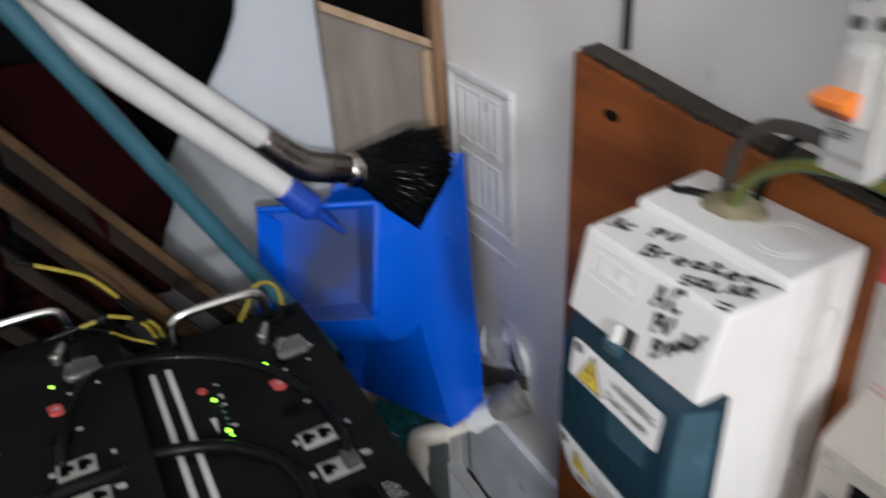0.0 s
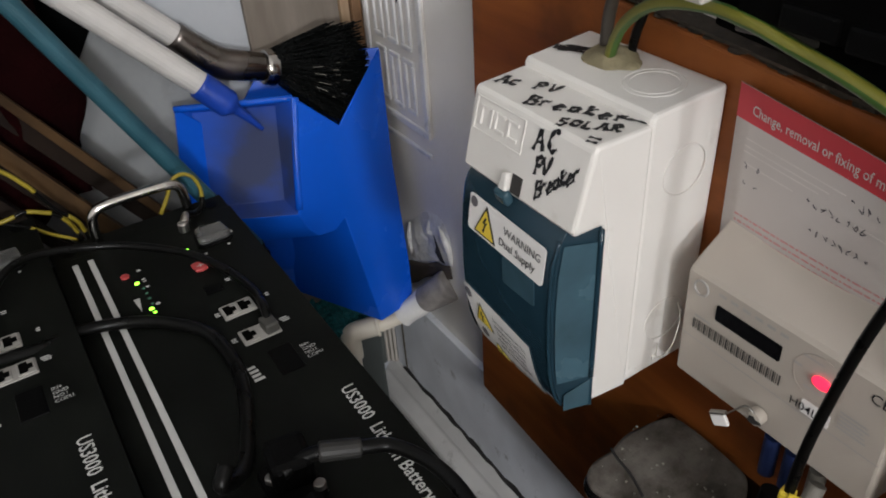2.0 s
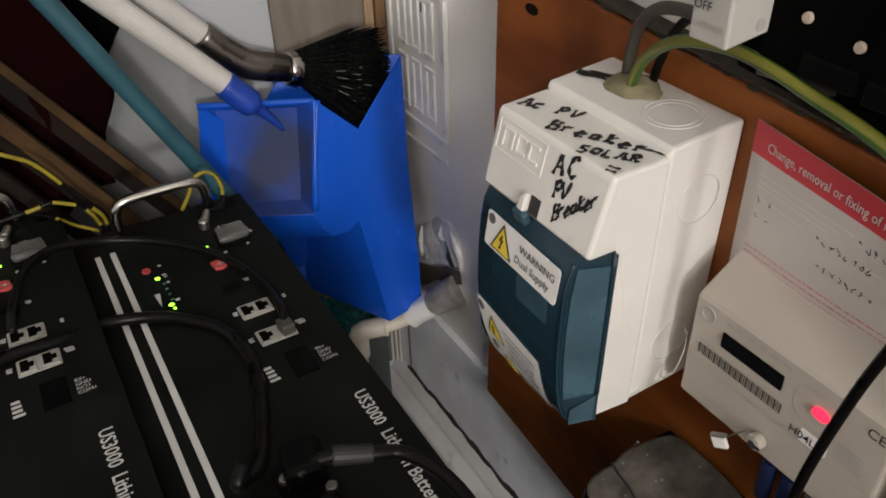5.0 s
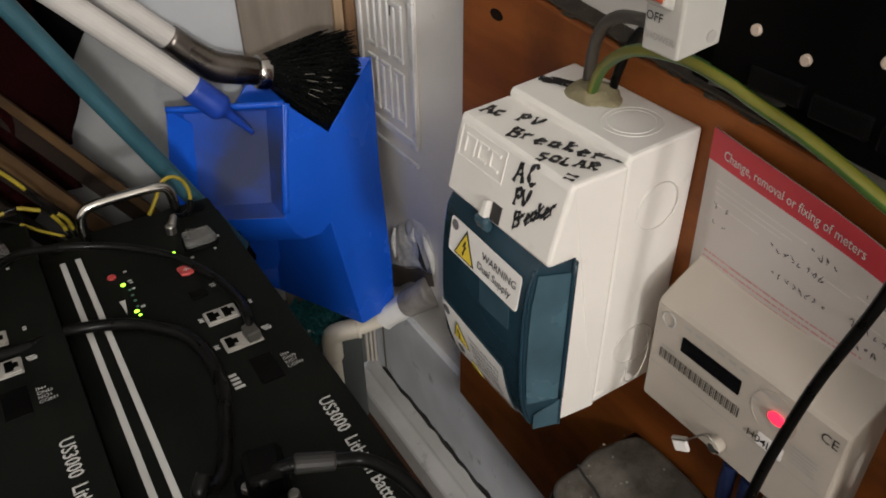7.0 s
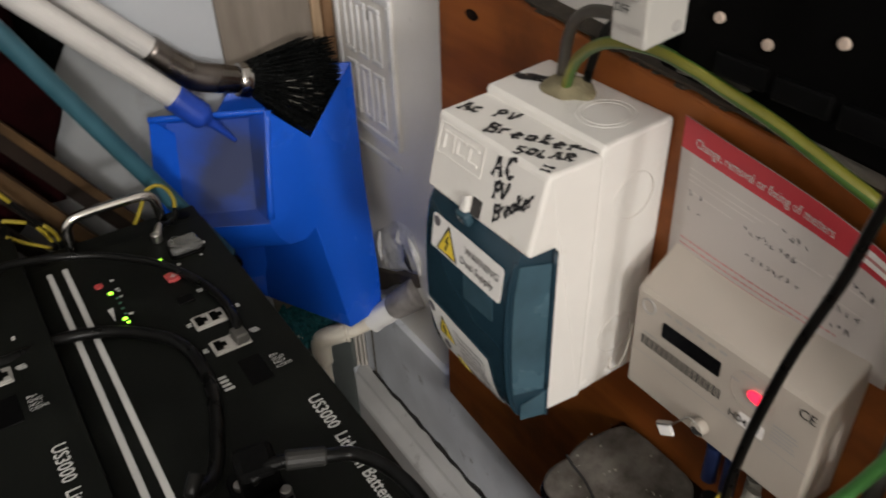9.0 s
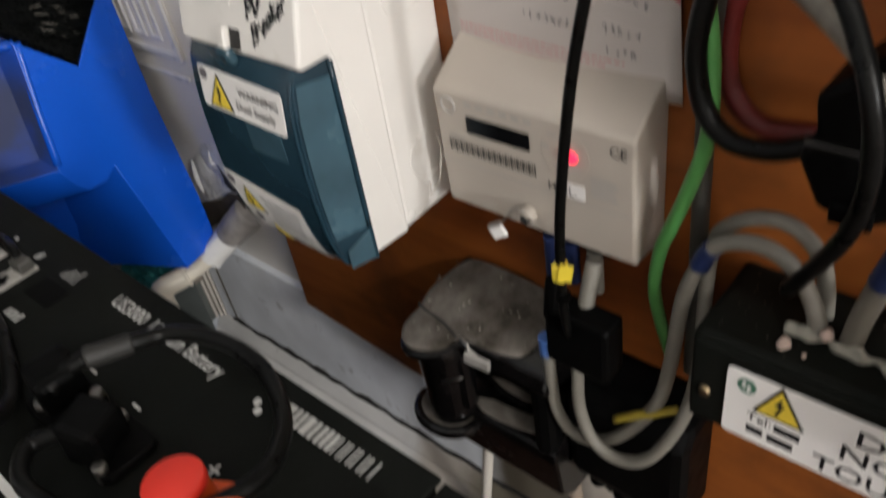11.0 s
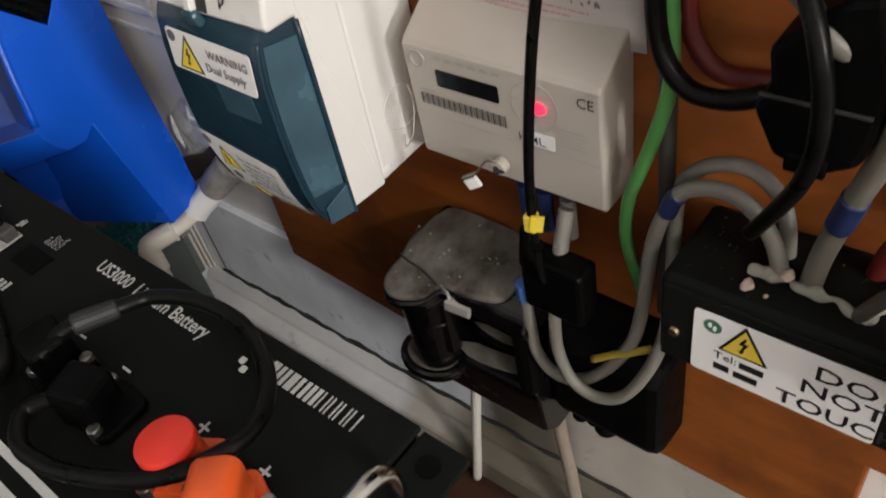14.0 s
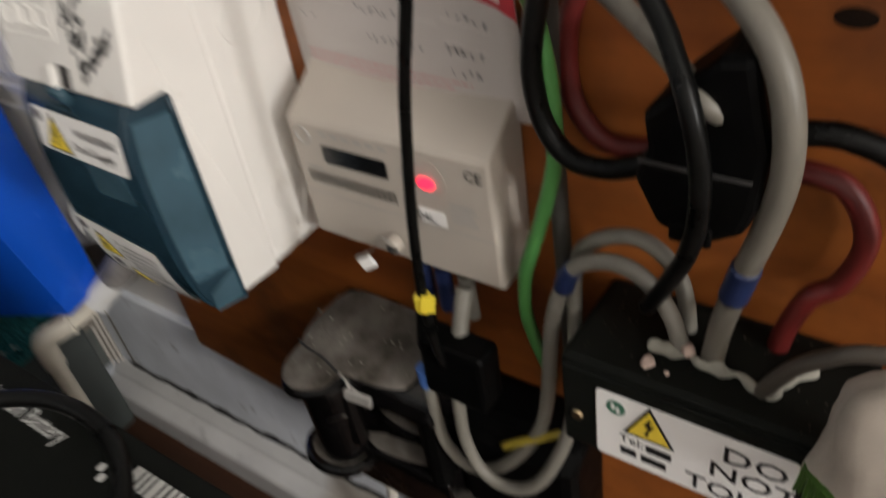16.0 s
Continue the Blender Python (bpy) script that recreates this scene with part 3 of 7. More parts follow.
# unseen wall behind the camera, its opening added for the lamps
bm = block((X_LEFT, Y_BACK - 0.9, FLOOR), (-16.5, Y_BACK, H_TOP))
block((-6.0, Y_BACK - 0.9, FLOOR), (X_WALL + 1.4, Y_BACK, H_TOP), bm)
block((-16.5, Y_BACK - 0.9, 24.5), (-6.0, Y_BACK, H_TOP), bm)
setting("wall_south", bm, M_ROOM, "unseen plain wall with an opening added for the lamps", "wall")

# skirting along the wall, with its dirty top ledge
prof = [(0.0, 0.0), (0.36, 0.0), (0.36, 0.53), (0.25, 0.53), (0.17, 0.44), (0.155, 0.40), (0.02, 0.34), (0.0, 0.31)]
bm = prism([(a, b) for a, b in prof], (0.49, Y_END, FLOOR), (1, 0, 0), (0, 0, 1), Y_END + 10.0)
# darkest zone paints grime together with the shade below the cables
CLEAN, BEIGE, GRIMY_SHADED = (0.66, 0.65, 0.63), (0.44, 0.40, 0.35), (0.15, 0.132, 0.10)
M_SKIRTING = zoned("scuffed_white_gloss", [(Y_END, CLEAN), (1.1, CLEAN), (0.9, BEIGE), (0.6, BEIGE), (0.3, GRIMY_SHADED), (-10.0, GRIMY_SHADED)], (Y_END - 10.0) / 2, 0.42)
setting("baseboard", bm, M_SKIRTING, "scuffed white gloss skirting board, grime and shade painted in under the cables", "skirting", bevel=0.015)
wl = thing("wall_base_panel", (0.8, 1.0, 3.59), "pale grey-white painted panel below the meter board", "wall panel", kind="structure")
# dark zone paints dirt together with the shade of the cut-out
PALE, DIRTY_SHADED, DULL = (0.80, 0.83, 0.88), (0.15, 0.132, 0.10), (0.50, 0.46, 0.41)
M_BASE_PANEL = zoned("dirty_shaded_panel", [(4.1, PALE), (0.35, PALE), (0.05, DIRTY_SHADED), (-0.55, DIRTY_SHADED), (-0.80, DULL), (-3.6, DULL)], 1.0, 0.6)
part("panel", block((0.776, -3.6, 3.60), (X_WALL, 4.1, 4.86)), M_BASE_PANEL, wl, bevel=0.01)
rnd = random.Random(4)
line = [(0.768, 3.95 - i * 0.15, 3.63 + 0.018 * math.sin(i * 1.7) + 0.012 * rnd.random()) for i in range(40)]
part("joint", tube(line, lambda t: 0.016 + 0.010 * math.sin(t * 60) ** 2, 6, 3), M_CRACK, wl, "black open joint above the skirting", smooth=True)

rnd = random.Random(6)
out = [(-3.95 + 0.11 * k, 3.605) for k in range(32)] + [(-3.95 + 0.11 * k, 3.64 + 0.07 * rnd.random() ** 2 + 0.02 * math.sin(k)) for k in range(31, -1, -1)]
part("grime", prism(out, (0.7755, 0, 0), RIGHT, UP, 0.002), M_CRACK, wl, "ragged line of black grime along the joint")

# dark board added across the foot of the end wall to stand for shade
bm = block((-2.4, Y_END - 0.05, FLOOR), (0.488, Y_END - 0.002, 4.95))
block((0.488, Y_END - 0.05, FLOOR + 0.535), (0.655, Y_END - 0.002, 4.95), bm)
setting("end_board_shade", bm, M_FOOT_SHADE, "dark grey-green board added for shade along the foot of the end wall", "board", bevel=0.01)

corner = thing("trim_corner", (0.715, Y_END - 0.03, FLOOR + 0.535), "grooved dull grey corner trim between panel and end wall", "trim", kind="structure")
for k, (x, out) in enumerate(((0.658, 0.055), (0.700, 0.085), (0.740, 0.110))):
    part("bead", block((x, Y_END - out, FLOOR + 0.535), (x + 0.032, Y_END - 0.002, 5.0)), M_PANEL_GREY, corner, bevel=0.008)

# meter board
bd = thing("meter_board", (0.75, -0.5, 4.8), "varnished reddish-brown wooden meter board screwed to the wall", "board", kind="structure")
prof = [(-2.13, 4.85), (-0.7, 4.71), (2.70, 4.68), (2.70, 5.6), (3.6, 5.6), (3.6, 8.57), (1.6, 8.60), (-1.0, 8.80), (-2.05, 8.92)]
plank = part("panel", prism(prof, (X_WALL, 0, 0), RIGHT, UP, X_WALL - X_BOARD), M_BOARD, bd, bevel=0.02)
for y, z, r in ((1.66, 8.62, 0.045), (-2.515, 8.378, 0.042), (-2.41, 4.87, 0.05)):
    part("knot", prism([(a * 1.5, b * 0.8) for a, b in ring(r, 16)], (X_BOARD, y, z), RIGHT, UP, 0.003), M_KNOT, plank, "dark oval knot")
bm = bmesh.new()
rnd = random.Random(8)
for i in range(260):
    y = rnd.uniform(-3.4, 1.9)
    z = (8.57 + (0.03 * (y + 3.6) / 2.0) if y < -1.6 else 8.60 + (y + 1.6) * 0.0785 if y < 1.0 else 8.80 + (y - 1.0) * 0.117)
    r = rnd.uniform(0.012, 0.035)
    ball((rnd.uniform(X_BOARD + 0.02, X_WALL - 0.01), y, z), r, bm, (1.3, 1.6, 0.5), 6, 4)
part("dust", bm, M_DUST, bd, "grey dust and crumbs along the top edge", kind="stuff")
bm = prism([(-2.0, 8.935), (-1.0, 8.815), (1.6, 8.615), (3.6, 8.585), (3.6, 8.60), (1.6, 8.63), (-1.0, 8.83), (-2.0, 8.95)], (X_WALL - 0.002, 0, 0), RIGHT, UP, 0.15)
part("dust_layer", bm, M_DUST, bd, "layer of grey dust")
rnd = random.Random(12)
for y, z, w in ((-2.24, 8.563, 0.16), (-2.42, 8.562, 0.12), (-2.62, 8.557, 0.18), (-2.9, 8.557, 0.2)):
    out = [(w * k / 7, -rnd.uniform(0.0, 0.006)) for k in range(8)] + [(w, 0.008), (0, 0.008)]
    part("paint_chip", prism(out, (X_BOARD - 0.001, y + w / 2, z + 0.006), RIGHT, UP, 0.003), M_PLUG, plank, "pale chipped edge")
out = [(1.80, 8.60), (2.6, 8.575), (3.5, 8.56), (3.5, 9.0), (2.9, 9.0), (2.5, 8.86), (2.2, 8.80), (1.95, 8.78), (1.80, 8.80)]
solo("wall_grime", prism(out, (X_WALL, 0, 0), RIGHT, UP, 0.002), M_PANEL_GREY, (X_WALL, -2.6, 8.56), "grubby beige stain on the wall above the board", "stain", kind="structure")
bm = pen([[(0, 0.2), (0.3, 0.6), (0.1, 1.0), (0.6, 0.9), (0.5, 0.4), (0.9, 0.3)], [(0.2, 0.9), (0.5, 1.3), (0.8, 1.2)], [(0.5, 0.4), (0.4, -0.2), (0.6, -0.5)]], (X_WALL, -2.0, 8.69), RIGHT, UP, 0.055, 0.006, None, 0.006)
solo("wall_scribble", bm, M_PEN, (X_WALL, -2.03, 8.66), "small black scribble on the painted wall", "mark")

# grey sheet added below the poles, its colour stands for shade on the wall
setting("wall_shade", prism([(-0.69, 7.54), (-2.3, 9.35), (-2.3, 6.4), (-0.45, 6.4), (-0.45, 7.45)], (0, Y_END, 0), (1, 0, 0), (0, 0, 1), 0.03), M_WALL_SHADE, "grey sheet added for the shade on the end wall", "board", bevel=0.01)
# end wall: framed plywood panel beside a stained post
pl = thing("plywood_panel", (0.2, Y_END - 0.1, 5.2), "bare grey-brown plywood panel in a thin pine frame", "panel", kind="structure")
part("board", prism([(-0.20, 4.2), (0.73, 4.2), (0.73, 8.46), (-0.20, 8.93)], (0, Y_END - 0.01, 0), (1, 0, 0), (0, 0, 1), 0.06), M_PLY, pl, bevel=0.01)
part("top_rail", prism([(-0.20, 8.925), (0.73, 8.455), (0.73, 8.53), (-0.20, 9.0)], (0, Y_END - 0.03, 0), (1, 0, 0), (0, 0, 1), 0.10), M_TRIM, pl, "thin pine rail", bevel=0.01)
part("side_rail", block((0.64, Y_END - 0.13, 6.0), (0.725, Y_END - 0.075, 8.45)), M_TRIM, pl, "thin pine rail", bevel=0.01)
part("pane", block((-0.20, Y_END - 0.03, 8.36), (0.73, Y_END - 0.004, 11.0)), M_STEEL_BLACK2, pl, "dark pane above the plywood")
setting("post", block((0.735, Y_END - 0.16, 6.4), (0.835, Y_END, 12.0)), M_TRIM_DARK, "narrow brown stained wooden corner post", "post", bevel=0.015)
bm = block((0.79, Y_END - 0.42, FLOOR), (0.83, Y_END - 0.38, 5.0))
block((0.77, Y_END - 0.33, FLOOR), (0.83, Y_END - 0.29, 5.0), bm)
setting("trim", bm, M_SKIRT, "pair of thin painted vertical trim strips", "trim", bevel=0.01)

# embossed plastic plate on the wall
vp = thing("embossed_plate", (0.82, 3.5, 6.95), "white painted embossed plate with narrow raised panels", "wall plate", kind="structure")
O = Vector((0.845, 3.97, 7.0))
UX, UY = RIGHT, Vector((0, 0, 1))
plate = part("plate", prism(rect(1.0, 1.36, 0.03), O, UX, UY, 0.02), M_WALL, vp, bevel=0.01)


def frame_strip(x, y, w, h, t, d, name, parent):
    bm = bmesh.new()
    for a, b, c, e in ((x, y, w, t), (x, y + h - t, w, t), (x, y + t, t, h - 2 * t), (x + w - t, y + t, t, h - 2 * t)):
        prism([(a, b), (a + c, b), (a + c, b + e), (a, b + e)], O + Vector((-0.02, 0, 0)), UX, UY, d, bm)
    part(name, bm, M_RIM, parent, "glossy white raised rim", bevel=0.012)


frame_strip(0.0, 0.0, 1.0, 1.36, 0.07, 0.025, "rim", plate)
for i in range(3):
    for z0 in (0.15, 0.73):
        frame_strip(0.17 + i * 0.235, z0, 0.17, 0.50, 0.045, 0.022, "raised_panel", plate)
part("lower_ledge", prism([(0, 0), (0.95, 0.02), (0.95, 0.07), (0, 0.06)], O + Vector((0, -0.02, -0.22)), UX, UY, 0.03), M_RIM, vp, "sloping painted ledge below the plate", bevel=0.015)
for u, w in ((0.30, 0.9), (0.62, 1.1), (0.78, 0.25), (0.55, 0.22)):
    part("scratch", prism([(0, 0), (0.012, 0.01), (0.02, 0.09), (0.006, 0.08)], O + RIGHT * u + UP * w + Vector((-0.034, 0, 0)), UX, UY, 0.006), M_CRACK, plate, "dark chip in the paint")
# broken plaster round the waste pipe
hp = thing("plaster_patch", (0.84, 3.15, 5.3), "rough broken plaster patch round a pipe hole", "plaster", kind="structure")


def rough_sheet(outline, x, rise, n=16):
    """A thin uneven skim of plaster on the wall, thinning out to a ragged edge."""
    line = spline([Vector((x, *p)) for p in outline + outline[:1]], 9)[:-1]
    mid = sum(line, Vector()) / len(line)
    bm = bmesh.new()
    rings = []
    for k in range(n + 1):
        t = 1 - k / (n + 1)
        row = []
        for p in line:
            q = mid.lerp(p, t)
            ragged = noise.noise(q * 9.0) * 0.05 * t
            q += (p - mid) * ragged
            h = rise * (1 - t ** 6) * (1 + 0.9 * noise.noise(q * 5.0) + 0.4 * noise.noise(Vector((0, q.y * 12, q.z * 9))) + 0.35 * noise.noise(q * 34.0))
            q.x = x - max(h, 0.0) if k else x + 0.004
            row.append(bm.verts.new(q))
        rings.append(row)
    for a, b in zip(rings, rings[1:]):
        for i in range(len(line)):
            bm.faces.new((a[i], b[i], b[(i + 1) % len(line)], a[(i + 1) % len(line)]))
    bm.faces.new(rings[-1][::-1])
    bmesh.ops.recalc_face_normals(bm, faces=bm.faces)
    return bm


part("patch", rough_sheet([(3.68, 5.79), (3.40, 6.02), (3.22, 6.16), (2.96, 6.20), (2.83, 6.04), (2.80, 5.79), (3.02, 5.68), (3.25, 5.55), (3.70, 5.30)], 0.852, 0.022), M_ROUGH_PLASTER, hp, smooth=True)
for pts, w in (([(2.98, 6.12), (2.91, 6.03), (2.84, 5.93), (2.80, 5.76)], 0.030), ([(3.55, 5.87), (3.59, 5.66), (3.56, 5.48)], 0.022), ([(3.15, 6.10), (3.18, 5.97), (3.09, 5.95)], 0.020)):
    part("ridge", tube([(0.83, y, z) for y, z in pts], lambda t, w=w: 0.008 + w * math.sin(t * 3.1), 8, 6), M_ROUGH_PLASTER, hp, "raised lip of torn plaster", smooth=True)
# hole round the pipe: flat brown patch that paints the shade inside
part("hole", prism([(-y + 3.0, z - 5.5) for y, z in ((3.72, 5.31), (3.58, 5.39), (3.42, 5.45), (3.26, 5.53), (3.08, 5.66), (2.93, 5.70), (2.82, 5.76), (2.79, 5.62), (2.90, 5.55), (3.02, 5.56), (3.13, 5.44), (3.25, 5.38), (3.36, 5.29), (3.50, 5.15), (3.70, 5.01))], (0.83, 3.0, 5.5), RIGHT, UP, 0.006), M_HOLE, hp, "ragged hole round the pipe, its shade painted brown")
part("crack", prism([(-y + 3.0, z - 5.8) for y, z in ((3.05, 5.99), (3.00, 5.92), (2.95, 5.84), (2.88, 5.75), (2.96, 5.74), (3.04, 5.80), (3.02, 5.88))], (0.81, 3.0, 5.8), RIGHT, UP, 0.006), M_CRACK, hp, "dark crack beside the pipe")

# ---- batteries standing on their backs, panels up ----


def battery():
    """One rack battery; its panel is the top face."""
    th = thing("battery_unit", (-1.63, 0.75, FLOOR), "black rack battery standing on end, front panel upwards, with white print", "battery", "batteries side by side")
    z = 7.126
    part("case", block((-2.25, -1.34, FLOOR), (-1.02, 2.84, z - 0.03)), M_STEEL_BLACK2, th, bevel=0.02)
    panel = part("front_panel", block((-2.262, -1.362, z - 0.03), (-1.005, 2.86, z)), M_STEEL_BLACK, th, bevel=0.008)
    for y0, y1 in ((-1.60, -1.372), (2.87, 3.10)):
        ear = part("mounting_ear", block((-2.262, y0, z - 0.05), (-1.005, y1, z - 0.022)), M_STEEL_BLACK, th, bevel=0.008)
        for x in (-1.12, -2.14):
            part("bolt_hole", prism(ring(0.05, 16), (x, (y0 + y1) / 2, z - 0.0215), ALONG, ACROSS, 0.006), M_BLACK, ear, "dull black plug")
    for y in (-1.50, 2.97):
        pts = [(-1.28, y, z - 0.03), (-1.285, y, z + 0.13), (-1.305, y, z + 0.215), (-1.38, y, z + 0.255), (-1.62, y, z + 0.262), (-1.83, y, z + 0.255), (-1.905, y, z + 0.215), (-1.93, y, z + 0.13), (-1.935, y, z - 0.03)]
        part("handle", tube(pts, 0.036, 14, 5), M_CHROME, th, "polished chrome bar handle", smooth=True)
    for x in (-2.153, -2.052):
        part("stripe", bars((x, 2.765, z), ALONG, ACROSS, [(0, 0, 4.08, 0.037)]), M_WHITE_PRINT, panel, "white printed stripe")
    O = Vector((0, 0, z))
    part("model_text", words("US3000  Lithium Battery", (-1.19, 0.655, z), ALONG, ACROSS, 0.105, depth=0.003, bold=0.012, squeeze=0.845), M_WHITE_PRINT, panel, "white printed model text")
    bm = bmesh.new()
    for x, y in ((-1.185, -0.476), (-1.217, -0.514)):
        prism(rect(0.034, 0.034, 0.008), (x, y, z), ALONG, ACROSS, 0.003, bm)
    part("emblem", bm, M_WHITE_PRINT, panel, "white two-square mark")
    widths = [0.050, 0.060, 0.044, 0.064, 0.060, 0.047, 0.047, 0.052, 0.052]
    rows, x = [], 0.0
    for i, w in enumerate(widths):
        stroke = 0.021 if i < 5 else 0.008
        rows += [(x, 0, stroke, 0.084), (x + w - stroke - 0.006, 0, stroke, 0.084)]
        x += w + 0.006
    part("maker_mark", bars((-1.175, -0.628, z), ALONG, ACROSS, rows), M_WHITE_PRINT, panel, "white block mark", kind="stuff")
    for x, y, kind in ((-1.485, -0.618, 1), (-1.483, -0.986, 1), (-1.487, -0.065, 0), (-1.485, 0.30, 0)):
        rows = [(-0.03, -0.006, 0.06, 0.012)] + ([(-0.006, -0.03, 0.012, 0.06)] if kind else [])
        part("polarity_sign", bars((x, y, z), ALONG, ACROSS, rows), M_WHITE_PRINT, panel)
    # data sockets
    for y, xs in ((1.71, (-1.49, -1.395)), (1.42, (-1.475, -1.355))):
        surround = part("socket_plate", prism(rect(0.145, xs[1] - xs[0] + 0.11, 0.008), (xs[0] - 0.006, y + 0.006, z - 0.002), ALONG, ACROSS, 0.008), M_SOCKET, panel, "pale socket surround", bevel=0.003)
        for x in xs:
            jack = part("data_socket", prism(rect(0.125, 0.095, 0.008), (x, y, z + 0.005), ALONG, ACROSS, 0.008), M_SOCKET, surround, bevel=0.004)
            part("opening", prism([(0.018, 0.010), (0.110, 0.010), (0.110, 0.055), (0.086, 0.055), (0.086, 0.082), (0.042, 0.082), (0.042, 0.055), (0.018, 0.055)], (x + 0.002, y, z + 0.0125), ALONG, ACROSS, 0.003), M_STEEL_BLACK2, surround)
        part("socket_print", bars((-1.535, y - 0.035, z), ALONG, ACROSS, [(0, 0, 0.010, 0.032), (0.014, 0, 0.010, 0.028), (0.028, 0, 0.010, 0.032)]), M_WHITE_PRINT, panel)
    part("socket_print", bars((-1.23, 1.40, z), ALONG, ACROSS, [(0, 0, 0.010, 0.05), (0.016, 0.004, 0.010, 0.055), (0.032, 0.012, 0.010, 0.045)]), M_WHITE_PRINT, panel)
    part("socket_print", bars((-1.205, 1.69, z), ALONG, ACROSS, [(0, 0, 0.014, 0.022), (0.020, 0, 0.016, 0.022)]), M_WHITE_PRINT, panel)
    # dip switch block, contacts and their print
    dip = part("switch_block", block((-1.40, 0.93, z - 0.004), (-1.26, 1.17, z + 0.006)), M_BLACK, panel, bevel=0.005)
    bm = bmesh.new()
    for i, w in enumerate(("IN+", "GND", "NO1", "COM1")):
        words(w, (-1.225, 1.085 - i * 0.036, z), ACROSS, -ALONG, 0.036, bm, 0.003)
    part("contact_print", bm, M_WHITE_PRINT, panel)
    part("contact_print", bars((-1.545, 1.10, z), ALONG, ACROSS, [(0.036 * i, 0.0, 0.022, w) for i, w in enumerate((0.045, 0.05, 0.05, 0.06))]), M_WHITE_PRINT, panel)
    # indicator lights
    for x, y, r in ((-1.84, 2.297, 0.017), (-1.833, 1.975, 0.017), (-1.824, 1.928, 0.011), (-1.453, 2.474, 0.015)):
        part("indicator_light", ball((x, y, z), r, scale=(1, 1, 0.45)), G_GREEN, panel, "lit green indicator light", smooth=True)
    for i in range(4):
        part("indicator_light", ball((-1.815, 2.22 - i * 0.065, z), 0.012, scale=(1, 1, 0.4), u=8, v=6), M_GREEN_LABEL, panel, "unlit small indicator light", smooth=True)
    part("button", prism(ring(0.030, 12), (-1.886, 2.412, z), ALONG, ACROSS, 0.014), M_RED_DULL, panel, "small round red button", bevel=0.004)
    part("switch", prism([(0.0, 0.0), (0.085, 0.012), (0.100, 0.055), (0.085, 0.095), (0.0, 0.082), (-0.012, 0.04)], (-1.495, 2.255, z), ALONG, ACROSS, 0.022), M_RED_DULL, panel, "red rocker switch", bevel=0.006)
    part("switch_mark", bars((-1.475, 2.225, z + 0.0225), ALONG, ACROSS, [(0.0, 0.03, 0.04, 0.008), (0.02, 0.01, 0.008, 0.05)]), M_WHITE_PRINT, panel)
    part("address_switch", prism(rect(0.085, 0.11, 0.01), (-1.505, 1.97, z), ALONG, ACROSS, 0.014), M_BLACK, panel, bevel=0.004)
    part("arrow", prism([(0.0, 0.0), (0.0, 0.038), (0.152, 0.014)], (-1.905, 2.128, z), ALONG, ACROSS, 0.003), M_WHITE_PRINT, panel, "white printed wedge")
    part("small_print", bars((0, 0, z), ALONG, ACROSS, [(-y, x, w, h) for x, y, w, h in ((-1.805, 2.445, 0.022, 0.022), (-1.805, 2.325, 0.016, 0.026), (-1.80, 2.295, 0.012, 0.022), (-1.80, 2.228, 0.018, 0.020), (-1.80, 2.012, 0.022, 0.028), (-1.36, 1.985, 0.012, 0.036), (-1.355, 1.965, 0.012, 0.030), (-1.135, 2.52, 0.030, 0.022), (-1.20, 2.375, 0.022, 0.020), (-1.37, 2.355, 0.026, 0.022))]), M_WHITE_PRINT, panel, "specks of white small print", kind="stuff")
    # console connector with its clear hood and two thumb screws
    con = part("console_connector", prism([(0.0, 0.02), (0.17, 0.0), (0.20, 0.03), (0.20, 0.22), (0.17, 0.25), (0.0, 0.23)], (-1.385, 2.60, z), ALONG, ACROSS, 0.02), M_BLACK, panel, "grey multi-pin connector", bevel=0.008)
    part("pin_strip", prism(rect(0.035, 0.19, 0.012), (-1.355, 2.475, z + 0.02), ALONG, ACROSS, 0.012), M_GREY_SLEEVE, con, "pale contact strip")
    part("hood", prism([(0.0, 0.03), (0.15, 0.01), (0.18, 0.035), (0.18, 0.215), (0.15, 0.24), (0.0, 0.22)], (-1.38, 2.59, z + 0.02), ALONG, ACROSS, 0.05), M_HOOD, con, "clear plastic hood", bevel=0.015)
    part("screw_mark", prism(ring(0.022, 14), (-1.28, 2.69, z), ALONG, ACROSS, 0.003), M_WHITE_PRINT, panel, "white printed earth mark")
    part("screw_mark_core", prism(ring(0.016, 14), (-1.28, 2.69, z + 0.003), ALONG, ACROSS, 0.003), M_STEEL_BLACK, panel)
    gs = part("ground_screw", rod((-1.39, 2.72, z), (-1.39, 2.72, z + 0.06), 0.040, 0.036, 12), M_NICKEL, panel, "nickel earth screw", bevel=0.008)
    part("screw_head", ball((-1.39, 2.72, z + 0.06), 0.040, scale=(1, 1, 0.5)), M_NICKEL, gs, smooth=True)
    part("lug", tube([(-1.375, 2.74, z + 0.05), (-1.35, 2.78, z + 0.07), (-1.335, 2.81, z + 0.075)], lambda t: 0.032 - 0.008 * t, 10, 4), M_NICKEL, gs, "crimped cable lug", smooth=True)
    return th


unit = battery()
twin = copy_thing(unit, Matrix.Translation(W((-1.63 - 1.258, 0.75 + 0.32, FLOOR + 0.14))))
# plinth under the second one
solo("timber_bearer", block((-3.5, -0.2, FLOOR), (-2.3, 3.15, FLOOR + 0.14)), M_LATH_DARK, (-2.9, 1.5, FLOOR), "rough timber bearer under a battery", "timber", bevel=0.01)


